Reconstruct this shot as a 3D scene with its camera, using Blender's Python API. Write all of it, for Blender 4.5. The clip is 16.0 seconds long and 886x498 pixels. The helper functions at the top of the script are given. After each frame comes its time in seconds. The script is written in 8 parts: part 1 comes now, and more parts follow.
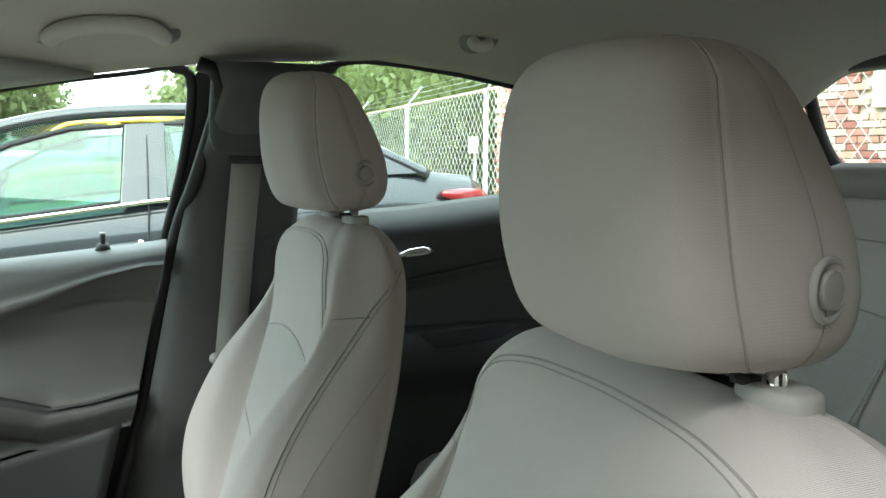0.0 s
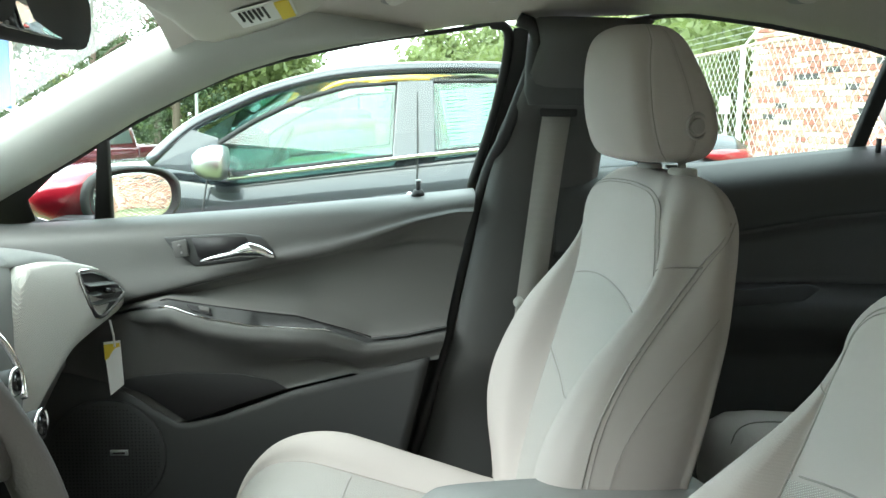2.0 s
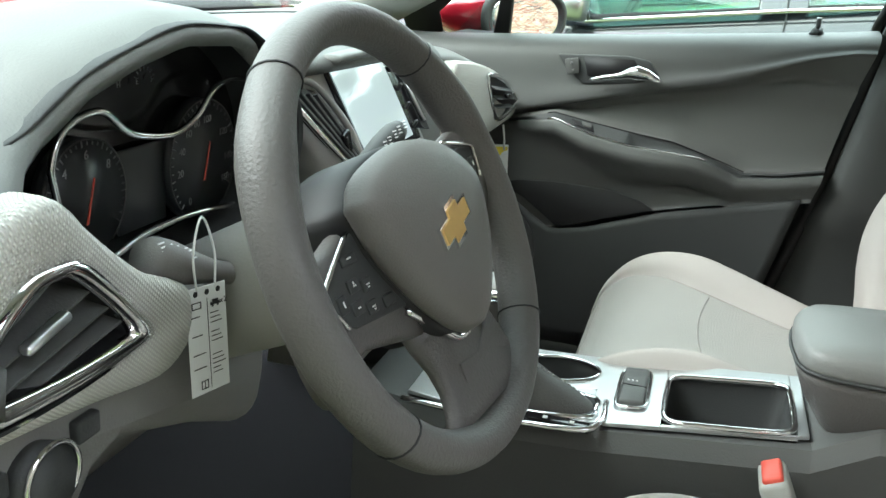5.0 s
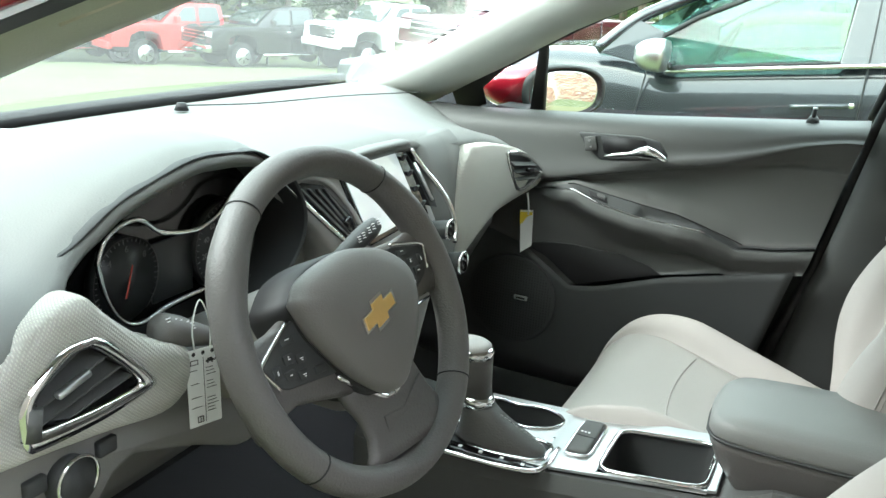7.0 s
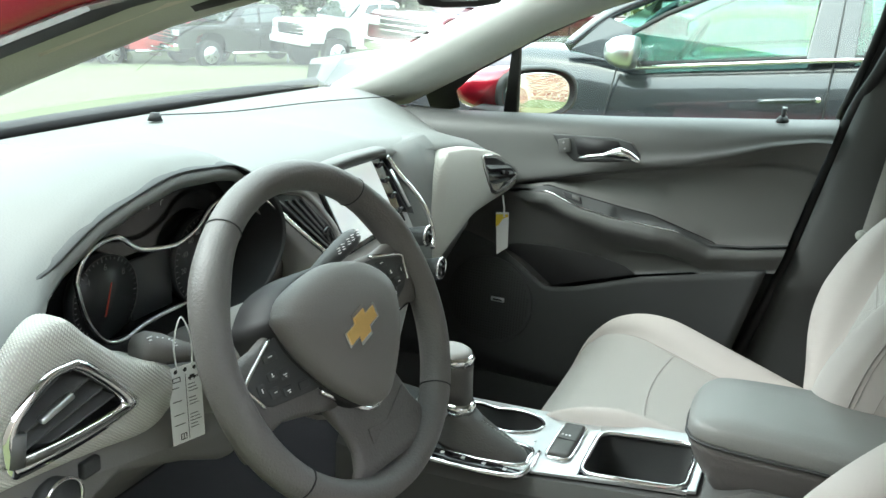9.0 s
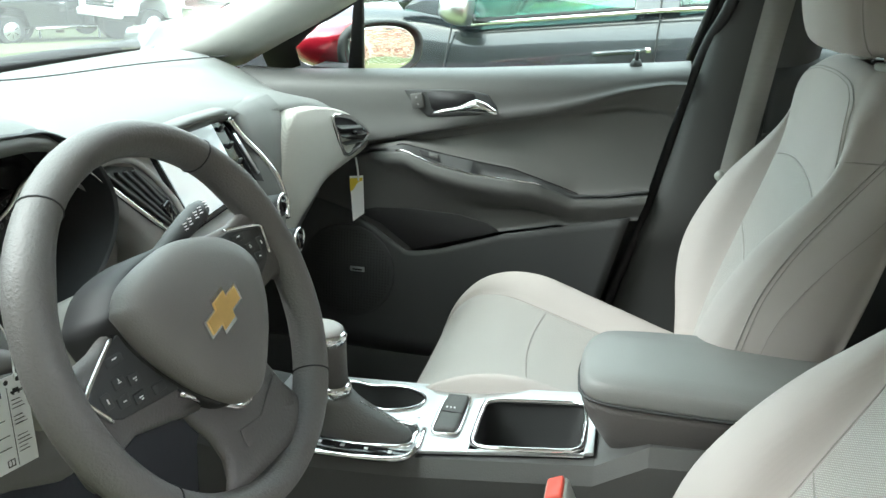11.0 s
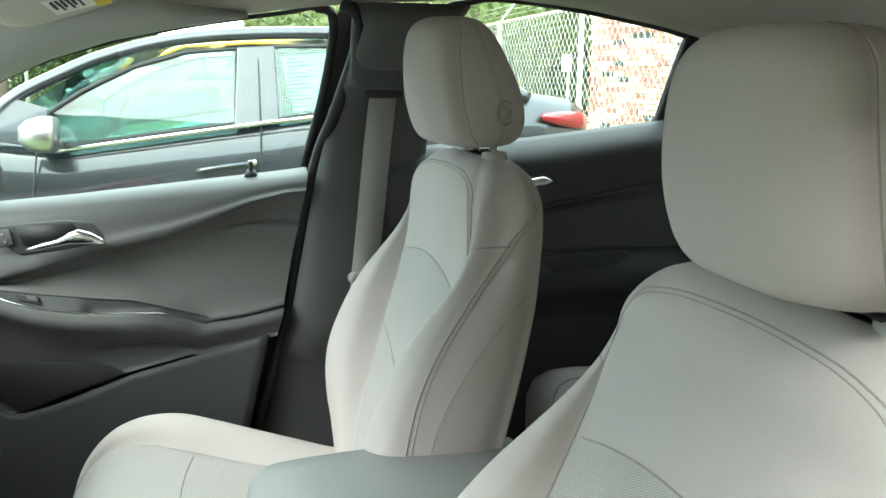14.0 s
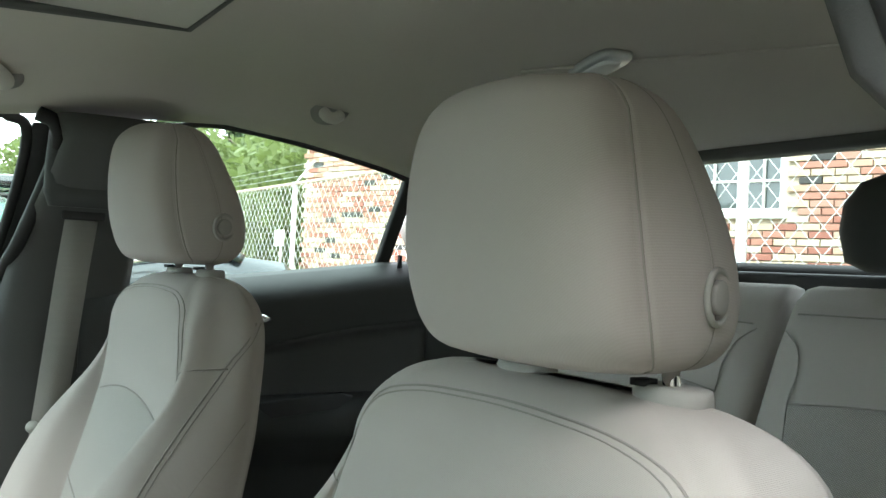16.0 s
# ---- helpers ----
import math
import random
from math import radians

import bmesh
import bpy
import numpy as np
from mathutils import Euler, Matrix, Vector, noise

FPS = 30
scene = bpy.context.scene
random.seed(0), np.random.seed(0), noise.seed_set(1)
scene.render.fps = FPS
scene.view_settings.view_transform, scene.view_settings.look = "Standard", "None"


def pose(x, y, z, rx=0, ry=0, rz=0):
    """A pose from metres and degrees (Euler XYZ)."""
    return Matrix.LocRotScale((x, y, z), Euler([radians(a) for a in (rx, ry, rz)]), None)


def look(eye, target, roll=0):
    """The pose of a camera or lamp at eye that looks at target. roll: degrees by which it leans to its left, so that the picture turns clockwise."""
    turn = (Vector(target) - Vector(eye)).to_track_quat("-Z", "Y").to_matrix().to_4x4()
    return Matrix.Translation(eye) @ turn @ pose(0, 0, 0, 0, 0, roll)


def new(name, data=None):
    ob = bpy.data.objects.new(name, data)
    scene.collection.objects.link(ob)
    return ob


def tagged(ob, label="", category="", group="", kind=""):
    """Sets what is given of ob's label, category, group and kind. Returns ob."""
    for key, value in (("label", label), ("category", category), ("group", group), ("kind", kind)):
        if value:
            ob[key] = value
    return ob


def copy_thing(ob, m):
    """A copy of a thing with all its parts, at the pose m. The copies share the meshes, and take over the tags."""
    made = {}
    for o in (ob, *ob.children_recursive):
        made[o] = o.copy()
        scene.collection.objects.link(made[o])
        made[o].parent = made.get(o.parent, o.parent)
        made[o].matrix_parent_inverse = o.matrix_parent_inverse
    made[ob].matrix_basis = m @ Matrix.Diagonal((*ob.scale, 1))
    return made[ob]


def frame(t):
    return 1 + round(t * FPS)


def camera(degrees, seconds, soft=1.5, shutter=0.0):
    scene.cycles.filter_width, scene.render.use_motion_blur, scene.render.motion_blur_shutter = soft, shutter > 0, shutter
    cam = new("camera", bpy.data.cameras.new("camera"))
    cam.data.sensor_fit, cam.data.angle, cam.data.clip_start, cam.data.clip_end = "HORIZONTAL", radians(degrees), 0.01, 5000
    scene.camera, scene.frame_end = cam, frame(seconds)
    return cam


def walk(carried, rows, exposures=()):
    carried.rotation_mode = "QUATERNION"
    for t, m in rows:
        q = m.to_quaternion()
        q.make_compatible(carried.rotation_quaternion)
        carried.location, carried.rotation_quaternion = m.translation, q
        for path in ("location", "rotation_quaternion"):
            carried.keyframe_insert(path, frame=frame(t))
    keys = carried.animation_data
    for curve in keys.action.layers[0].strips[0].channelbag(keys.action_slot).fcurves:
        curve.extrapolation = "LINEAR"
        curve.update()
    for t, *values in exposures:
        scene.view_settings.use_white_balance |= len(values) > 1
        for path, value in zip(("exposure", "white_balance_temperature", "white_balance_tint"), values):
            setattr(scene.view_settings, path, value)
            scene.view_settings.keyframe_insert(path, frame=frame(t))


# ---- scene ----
cam = camera(53.0, 16.0)
ROWS = [
    (0.0, -0.3028, -0.8103, 1.1321, -18.89, -5.61, 0.38),
    (0.5, -0.2945, -0.803, 1.1329, -17.53, -6.37, 0.54),
    (1.0, -0.3036, -0.807, 1.1303, -15.9, -7.42, -0.26),
    (1.5, -0.364, -0.819, 1.1309, -9.49, -7.72, -0.08),
    (2.0, -0.4259, -0.827, 1.1202, -4.1, -8.33, 1.04),
    (2.5, -0.4741, -0.8419, 1.1126, 0.39, -9.51, 1.2),
    (3.0, -0.5225, -0.8646, 1.1093, 4.66, -10.45, 1.46),
    (3.5, -0.5584, -0.8915, 1.0893, 8.77, -11.9, 1.8),
    (4.0, -0.5701, -0.898, 1.04, 10.75, -14.59, 2.76),
    (4.2, -0.5679, -0.9041, 1.0201, 11.32, -15.71, 2.96),
    (6.3, -0.3663, -1.0133, 1.1762, 23.35, -19.29, 4.14),
    (6.5, -0.3436, -1.0252, 1.1819, 23.54, -18.71, 3.66),
    (7.0, -0.3024, -1.0611, 1.2037, 23.74, -17.3, 4.32),
    (7.5, -0.2719, -1.0913, 1.2231, 24.82, -16.83, 3.94),
    (8.0, -0.2645, -1.0945, 1.2316, 24.58, -16.84, 4.32),
    (8.2, -0.2708, -1.0931, 1.231, 24.37, -16.83, 4.28),
    (10.3, -0.3657, -0.9952, 1.1896, 14.57, -18.98, 3.68),
    (10.5, -0.3709, -0.9883, 1.1849, 13.35, -18.97, 3.76),
    (11.0, -0.3733, -0.9771, 1.1801, 11.02, -18.89, 2.98),
    (11.5, -0.3702, -0.9557, 1.1636, 7.83, -17.67, 0.88),
    (12.0, -0.3572, -0.9137, 1.1638, 2.43, -15.9, 0.4),
    (12.5, -0.3305, -0.89, 1.1695, -1.43, -14.89, 1.88),
    (13.0, -0.3275, -0.8684, 1.1634, -2.59, -14.43, 1.54),
    (13.5, -0.3679, -0.8744, 1.1639, -5.03, -12.8, 0.7),
    (14.0, -0.392, -0.8828, 1.1627, -13.41, -10.96, 0.58),
    (14.5, -0.365, -0.8454, 1.1165, -19.38, -7.9, 1.28),
    (15.0, -0.362, -0.8092, 1.0806, -22.75, -4.32, 1.36),
    (15.5, -0.3875, -0.8156, 1.0892, -27.76, -0.95, 2.42),
    (16.0, -0.3771, -0.8078, 1.0826, -31.59, 1.1, 2.56),
]
EXPOSURES = [(0.0, 1.81, 6150, 4), (1.0, 2.03, 6150, 4), (2.5, 2.1, 6150, 4), (4.0, 1.93, 6150, 4), (7.0, 2.02, 6150, 4), (8.0, 1.92, 6150, 4), (10.4, 1.99, 6150, 4), (11.0, 2.07, 6150, 4), (13.5, 2.15, 6150, 4), (15.0, 2.0, 6150, 4), (16.0, 1.9, 6150, 4)]
walk(cam, [(t, pose(x, y, z, 90 + pitch, 0, yaw) @ pose(0, 0, 0, 0, 0, roll)) for t, x, y, z, yaw, pitch, roll in ROWS], EXPOSURES)

# ---- light ----
world = bpy.data.worlds.new("sky")
scene.world = world
world.use_nodes = True
wn = world.node_tree
sky = wn.nodes.new("ShaderNodeTexSky")
sky.sky_type, sky.sun_disc, sky.sun_elevation, sky.sun_rotation = "NISHITA", False, radians(55), radians(200)
sky.air_density, sky.dust_density, sky.ozone_density = 1.0, 4.0, 1.0
whiten = wn.nodes.new("ShaderNodeMix")
whiten.data_type = "RGBA"
whiten.inputs[0].default_value = 0.75
whiten.inputs[7].default_value = (9.0, 9.3, 9.6, 1)
wn.links.new(sky.outputs[0], whiten.inputs[6])
wn.links.new(whiten.outputs[2], wn.nodes["Background"].inputs[0])
wn.nodes["Background"].inputs[1].default_value = 0.25
sun = new("sun", bpy.data.lights.new("sun", "SUN"))
sun.data.energy, sun.data.angle, sun.data.color = 1.3, radians(30), (1.0, 0.97, 0.92)
sun.matrix_world = look((0, 0, 20), (7.5, 3.0, 12.5))


# ---- materials ----
def mat(name, color, rough=0.6, metal=0.0, bump=0.0, scale=200.0, vary=0.12, stain=6.0, coat=0.0, weave=False, twill=0):
    """A painted, moulded or woven surface: fine grain for relief, slow stains for colour."""
    m = bpy.data.materials.new(name)
    m.use_nodes = True
    n, l = m.node_tree.nodes, m.node_tree.links
    b = n["Principled BSDF"]
    b.inputs["Roughness"].default_value, b.inputs["Metallic"].default_value = rough, metal
    b.inputs["Coat Weight"].default_value = coat
    tc = n.new("ShaderNodeTexCoord")
    slow = n.new("ShaderNodeTexNoise")
    slow.inputs["Scale"].default_value, slow.inputs["Detail"].default_value = stain, 4
    l.new(tc.outputs["Object"], slow.inputs["Vector"])
    fine = n.new("ShaderNodeTexNoise")
    fine.inputs["Scale"].default_value, fine.inputs["Detail"].default_value = scale, 3
    l.new(tc.outputs["Object"], fine.inputs["Vector"])
    mix = n.new("ShaderNodeMix")
    mix.data_type = "RGBA"
    mix.inputs[6].default_value = (*[c * (1 - vary) for c in color], 1)
    mix.inputs[7].default_value = (*[min(1, c * (1 + vary)) for c in color], 1)
    add = n.new("ShaderNodeMath")
    add.operation = "MULTIPLY_ADD"
    add.inputs[1].default_value = 0.4
    l.new(fine.outputs[0], add.inputs[0])
    half = n.new("ShaderNodeMath")
    half.operation = "MULTIPLY"
    half.inputs[1].default_value = 0.6
    l.new(slow.outputs[0], half.inputs[0])
    l.new(half.outputs[0], add.inputs[2])
    l.new(add.outputs[0], mix.inputs[0])
    l.new(mix.outputs[2], b.inputs["Base Color"])
    if bump:
        bp = n.new("ShaderNodeBump")
        bp.inputs["Strength"].default_value, bp.inputs["Distance"].default_value = bump, 0.001
        src = fine.outputs[0]
        if weave:
            w1 = n.new("ShaderNodeTexWave")
            w1.bands_direction = "Y"
            w1.inputs["Scale"].default_value = weave
            w2 = n.new("ShaderNodeTexWave")
            w2.bands_direction = "Z"
            w2.inputs["Scale"].default_value = weave
            sep = n.new("ShaderNodeSeparateXYZ")
            l.new(tc.outputs["Object"], sep.inputs[0])
            slope = n.new("ShaderNodeMath")
            l.new(sep.outputs[0], slope.inputs[0])
            l.new(sep.outputs[2], slope.inputs[1])
            com = n.new("ShaderNodeCombineXYZ")
            for k, way in ((1, "ADD"), (2, "SUBTRACT")):
                cross = n.new("ShaderNodeMath")
                cross.operation = way
                l.new(slope.outputs[0], cross.inputs[0])
                l.new(sep.outputs[1], cross.inputs[1])
                l.new(cross.outputs[0], com.inputs[k])
            for w in (w1, w2):
                l.new(com.outputs[0], w.inputs["Vector"])
            mul = n.new("ShaderNodeMath")
            mul.operation = "MULTIPLY"
            l.new(w1.outputs["Fac"], mul.inputs[0])
            l.new(w2.outputs["Fac"], mul.inputs[1])
            src = mul.outputs[0]
            l.new(src, mix.inputs[0])
        if twill:
            rib = n.new("ShaderNodeTexWave")
            rib.bands_direction = "Y"
            rib.inputs["Scale"].default_value, rib.inputs["Distortion"].default_value = twill, 0.6
            part_ = n.new("ShaderNodeSeparateXYZ")
            l.new(tc.outputs["Object"], part_.inputs[0])
            slant = n.new("ShaderNodeMath")
            slant.operation = "MULTIPLY_ADD"
            slant.inputs[1].default_value = 0.8
            l.new(part_.outputs[1], slant.inputs[0])
            l.new(part_.outputs[2], slant.inputs[2])
            join = n.new("ShaderNodeCombineXYZ")
            l.new(slant.outputs[0], join.inputs[1])
            l.new(join.outputs[0], rib.inputs["Vector"])
            blend = n.new("ShaderNodeMath")
            blend.operation = "MULTIPLY_ADD"
            blend.inputs[1].default_value = 0.4
            l.new(rib.outputs["Fac"], blend.inputs[0])
            l.new(fine.outputs[0], blend.inputs[2])
            src = blend.outputs[0]
            tone = n.new("ShaderNodeMath")
            tone.operation = "MULTIPLY_ADD"
            tone.inputs[1].default_value = 0.2
            l.new(rib.outputs["Fac"], tone.inputs[0])
            l.new(add.outputs[0], tone.inputs[2])
            shift = n.new("ShaderNodeMath")
            shift.operation = "SUBTRACT"
            shift.inputs[1].default_value = 0.10
            l.new(tone.outputs[0], shift.inputs[0])
            l.new(shift.outputs[0], mix.inputs[0])
        l.new(src, bp.inputs["Height"])
        l.new(bp.outputs[0], b.inputs["Normal"])
    return m


def glass_mat(name, tint, rough=0.0, gloss=0.035, glare=0.0):
    m = bpy.data.materials.new(name)
    m.use_nodes = True
    n, l = m.node_tree.nodes, m.node_tree.links
    n.remove(n["Principled BSDF"])
    tr = n.new("ShaderNodeBsdfTransparent")
    tr.inputs[0].default_value = (*tint, 1)
    gl = n.new("ShaderNodeBsdfGlossy")
    gl.inputs["Roughness"].default_value = rough
    lw = n.new("ShaderNodeLayerWeight")
    pw = n.new("ShaderNodeMath")
    pw.operation = "POWER"
    pw.inputs[1].default_value = 5.0
    l.new(lw.outputs["Facing"], pw.inputs[0])
    fr = n.new("ShaderNodeMath")
    fr.operation = "MULTIPLY_ADD"
    fr.inputs[1].default_value, fr.inputs[2].default_value = 0.45, gloss
    l.new(pw.outputs[0], fr.inputs[0])
    mx = n.new("ShaderNodeMixShader")
    l.new(fr.outputs[0], mx.inputs[0])
    l.new(tr.outputs[0], mx.inputs[1])
    l.new(gl.outputs[0], mx.inputs[2])
    # a translucent share imitates the hazy veil of glare on the pane
    if glare:
        scatter = n.new("ShaderNodeBsdfTranslucent")
        scatter.inputs[0].default_value = (0.8, 0.84, 0.8, 1)
        veil = n.new("ShaderNodeMixShader")
        veil.inputs[0].default_value = glare
        l.new(mx.outputs[0], veil.inputs[1])
        l.new(scatter.outputs[0], veil.inputs[2])
        mx = veil
    l.new(mx.outputs[0], n["Material Output"].inputs[0])
    return m


TWILL = mat("twill_seat_cloth", (0.405, 0.372, 0.350), 0.85, bump=0.16, scale=1100, vary=0.09, twill=190)
FABRIC = mat("seat_cloth", (0.405, 0.374, 0.350), 0.85, bump=0.3, scale=1100, vary=0.08, twill=240)
WEAVE = mat("seat_insert_cloth", (0.47, 0.45, 0.42), 0.9, bump=1.0, vary=0.28, weave=82)
LINER = mat("headliner_cloth", (0.51, 0.475, 0.432), 0.95, bump=0.2, scale=700, vary=0.05)
LIGHT_TRIM = mat("light_trim_plastic", (0.37, 0.38, 0.35), 0.55, bump=0.25, scale=500, vary=0.05)
MID_TRIM = mat("grey_trim_plastic", (0.078, 0.079, 0.076), 0.55, bump=0.3, scale=500, vary=0.06)
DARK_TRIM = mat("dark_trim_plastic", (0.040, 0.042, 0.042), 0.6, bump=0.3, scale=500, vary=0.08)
PILLAR = mat("pillar_trim_plastic", (0.060, 0.061, 0.059), 0.6, bump=0.3, scale=500, vary=0.07)
BLACK = mat("black_rubber_and_shade", (0.012, 0.012, 0.013), 0.6, vary=0.15)
GLOSS_BLACK = mat("gloss_black_plastic", (0.008, 0.008, 0.009), 0.12, vary=0.1)
CHROME = mat("chrome", (0.8, 0.8, 0.8), 0.08, 1.0, vary=0.02)
SATIN = mat("satin_silver", (0.62, 0.63, 0.63), 0.3, 0.9, vary=0.04)
LEATHER = mat("wheel_leather", (0.109, 0.103, 0.099), 0.5, bump=0.6, scale=420, vary=0.1)
CAP = mat("satin_chrome_cap", (0.55, 0.56, 0.57), 0.32, 1.0, vary=0.04)
GOLD = mat("gold_badge", (0.75, 0.50, 0.18), 0.3, 0.6, vary=0.1)
RED_PAINT = mat("red_car_paint", (0.24, 0.006, 0.016), 0.25, 0.2, vary=0.05, coat=1.0)
DARK_PAINT = mat("dark_grey_car_paint", (0.030, 0.036, 0.042), 0.25, 0.3, vary=0.05, coat=1.0)
WHITE_PAINT = mat("white_car_paint", (0.75, 0.76, 0.77), 0.3, vary=0.03, coat=1.0)
BLACK_PAINT = mat("black_car_paint", (0.015, 0.016, 0.018), 0.25, vary=0.05, coat=1.0)
MAROON = mat("maroon_car_paint", (0.085, 0.010, 0.018), 0.25, 0.2, vary=0.05, coat=1.0)
BRIGHT_RED = mat("bright_red_car_paint", (0.55, 0.03, 0.03), 0.3, vary=0.05, coat=1.0)
YELLOW = mat("yellow_car_paint", (0.75, 0.50, 0.05), 0.3, vary=0.05, coat=1.0)
PAPER = mat("white_paper", (0.80, 0.81, 0.80), 0.8, vary=0.02)
INK = mat("black_ink", (0.02, 0.02, 0.02), 0.8)
WHITE_INK = mat("white_marking", (0.75, 0.75, 0.75), 0.6, vary=0.02)
YELLOW_INK = mat("yellow_print", (0.75, 0.58, 0.05), 0.7, vary=0.02)
RED_PLASTIC = mat("red_plastic", (0.70, 0.09, 0.06), 0.4, vary=0.04)
GALV = mat("galvanised_steel", (0.55, 0.56, 0.56), 0.45, 0.6, vary=0.12)
ZINC = mat("bright_zinc_wire", (0.68, 0.69, 0.68), 0.5, 0.1, vary=0.1)
# pale haze mixed in for the dashboard's reflection in the windscreen
SCREEN_GLASS = glass_mat("windscreen_glass", (0.70, 0.80, 0.745), gloss=0.16, glare=0.034)
CLEAR = glass_mat("car_glass", (0.87, 0.93, 0.89))
TINT = glass_mat("green_car_glass", (0.50, 0.71, 0.65), gloss=0.08)
REAR_GLASS = glass_mat("rear_glass", (0.66, 0.72, 0.69), gloss=0.05)
MIRROR = mat("mirror_glass", (0.9, 0.9, 0.9), 0.0, 1.0, vary=0.0)
GRASS = mat("grass_turf", (0.105, 0.125, 0.055), 0.95, bump=1.0, scale=40, vary=0.4, stain=0.3)
TYRE = mat("tyre_rubber", (0.02, 0.02, 0.02), 0.85, bump=0.3, scale=60)


FABRIC_PLASTIC = mat("headrest_button_plastic", (0.33, 0.32, 0.30), 0.6, bump=0.2, scale=500, vary=0.05)
CARPET = mat("black_carpet", (0.018, 0.018, 0.019), 0.95, bump=0.6, scale=900, vary=0.2)
WEBBING = mat("belt_webbing", (0.30, 0.29, 0.27), 0.8, bump=0.5, vary=0.05, weave=110)
LINER_PLASTIC = mat("pale_roof_plastic", (0.56, 0.535, 0.49), 0.6, bump=0.15, scale=500, vary=0.04)
THREAD = mat("seam_thread", (0.285, 0.27, 0.25), 0.9)
PANEL = mat("padded_door_vinyl", (0.094, 0.094, 0.089), 0.6, bump=0.35, scale=600, vary=0.06)
HUB = mat("airbag_cover", (0.160, 0.152, 0.146), 0.5, bump=0.35, scale=600, vary=0.05)
PAD = mat("armrest_vinyl", (0.19, 0.192, 0.186), 0.5, bump=0.3, scale=400, vary=0.05)
BANDING = mat("textured_dash_band", (0.54, 0.53, 0.485), 0.75, bump=1.0, vary=0.17, weave=82)
DASH_PAD = mat("light_dash_pad", (0.145, 0.149, 0.141), 0.6, bump=0.4, scale=450, vary=0.06)
FASCIA = mat("fascia_plastic", (0.19, 0.183, 0.176), 0.55, bump=0.3, scale=500, vary=0.06)
COWL = mat("cowl_plastic", (0.29, 0.28, 0.268), 0.55, bump=0.3, scale=500, vary=0.06)
SHIFT_LEATHER = mat("gear_leather", (0.075, 0.072, 0.069), 0.5, bump=0.5, scale=420, vary=0.1)
DIM_INK = mat("dim_marking", (0.22, 0.22, 0.22), 0.6, vary=0.02)
# dull colour of the unseen wall that blocks light
BLOCKER = mat("light_blocker", (0.17, 0.15, 0.125), 0.95, bump=0.5, scale=60, vary=0.2)
DIAL = mat("gauge_face", (0.03, 0.032, 0.035), 0.35, vary=0.1)
SCREEN = mat("glowing_screen_glass", (0.30, 0.33, 0.34), 0.06, vary=0.02, coat=1.0)
# slight emission stands in for sky reflected in the screen
SCREEN.node_tree.nodes["Principled BSDF"].inputs["Emission Color"].default_value = (0.85, 0.97, 1.0, 1)
SCREEN.node_tree.nodes["Principled BSDF"].inputs["Emission Strength"].default_value = 0.12
TAIL_RED = mat("red_lamp_lens", (0.30, 0.012, 0.02), 0.15, vary=0.1, coat=1.0)
DARK_GLASS = mat("dark_window_glass", (0.05, 0.065, 0.065), 0.03, vary=0.1, coat=1.0)
HEADLAMP = mat("head_lamp_lens", (0.6, 0.62, 0.63), 0.1, 0.4, vary=0.1, coat=1.0)
RUSTY = mat("rust_stained_rail", (0.42, 0.33, 0.26), 0.7, 0.2, bump=0.4, scale=30, vary=0.4, stain=9)
SIGN = mat("pale_sign", (0.62, 0.66, 0.62), 0.6, vary=0.04)
MORTAR = mat("pale_mortar", (0.52, 0.45, 0.36), 0.95, bump=0.5, scale=80, vary=0.12)
WHITE_WOOD = mat("white_painted_wood", (0.80, 0.80, 0.78), 0.6, vary=0.04)
BARK = mat("grey_bark", (0.12, 0.095, 0.07), 0.95, bump=0.8, scale=20, vary=0.3)
BLUE_CLOTH = mat("blue_flag_cloth", (0.10, 0.26, 0.62), 0.85, vary=0.08)
YELLOWISH = mat("weathered_wood", (0.42, 0.36, 0.24), 0.9, vary=0.15)


def leaf_mat(name, color):
    m = mat(name, color, 0.6, vary=0.45, stain=1.2, scale=4)
    n, l = m.node_tree.nodes, m.node_tree.links
    tr = n.new("ShaderNodeBsdfTranslucent")
    tr.inputs[0].default_value = (color[0] * 1.3, color[1] * 1.3, color[2] * 1.0, 1)
    mx = n.new("ShaderNodeMixShader")
    mx.inputs[0].default_value = 0.4
    l.new(n["Principled BSDF"].outputs[0], mx.inputs[1])
    l.new(tr.outputs[0], mx.inputs[2])
    l.new(mx.outputs[0], n["Material Output"].inputs[0])
    return m


LEAF_A = leaf_mat("fresh_green_leaf", (0.105, 0.15, 0.050))
LEAF_B = leaf_mat("dark_green_leaf", (0.062, 0.095, 0.046))
LEAF_C = leaf_mat("yellow_green_leaf", (0.15, 0.185, 0.072))


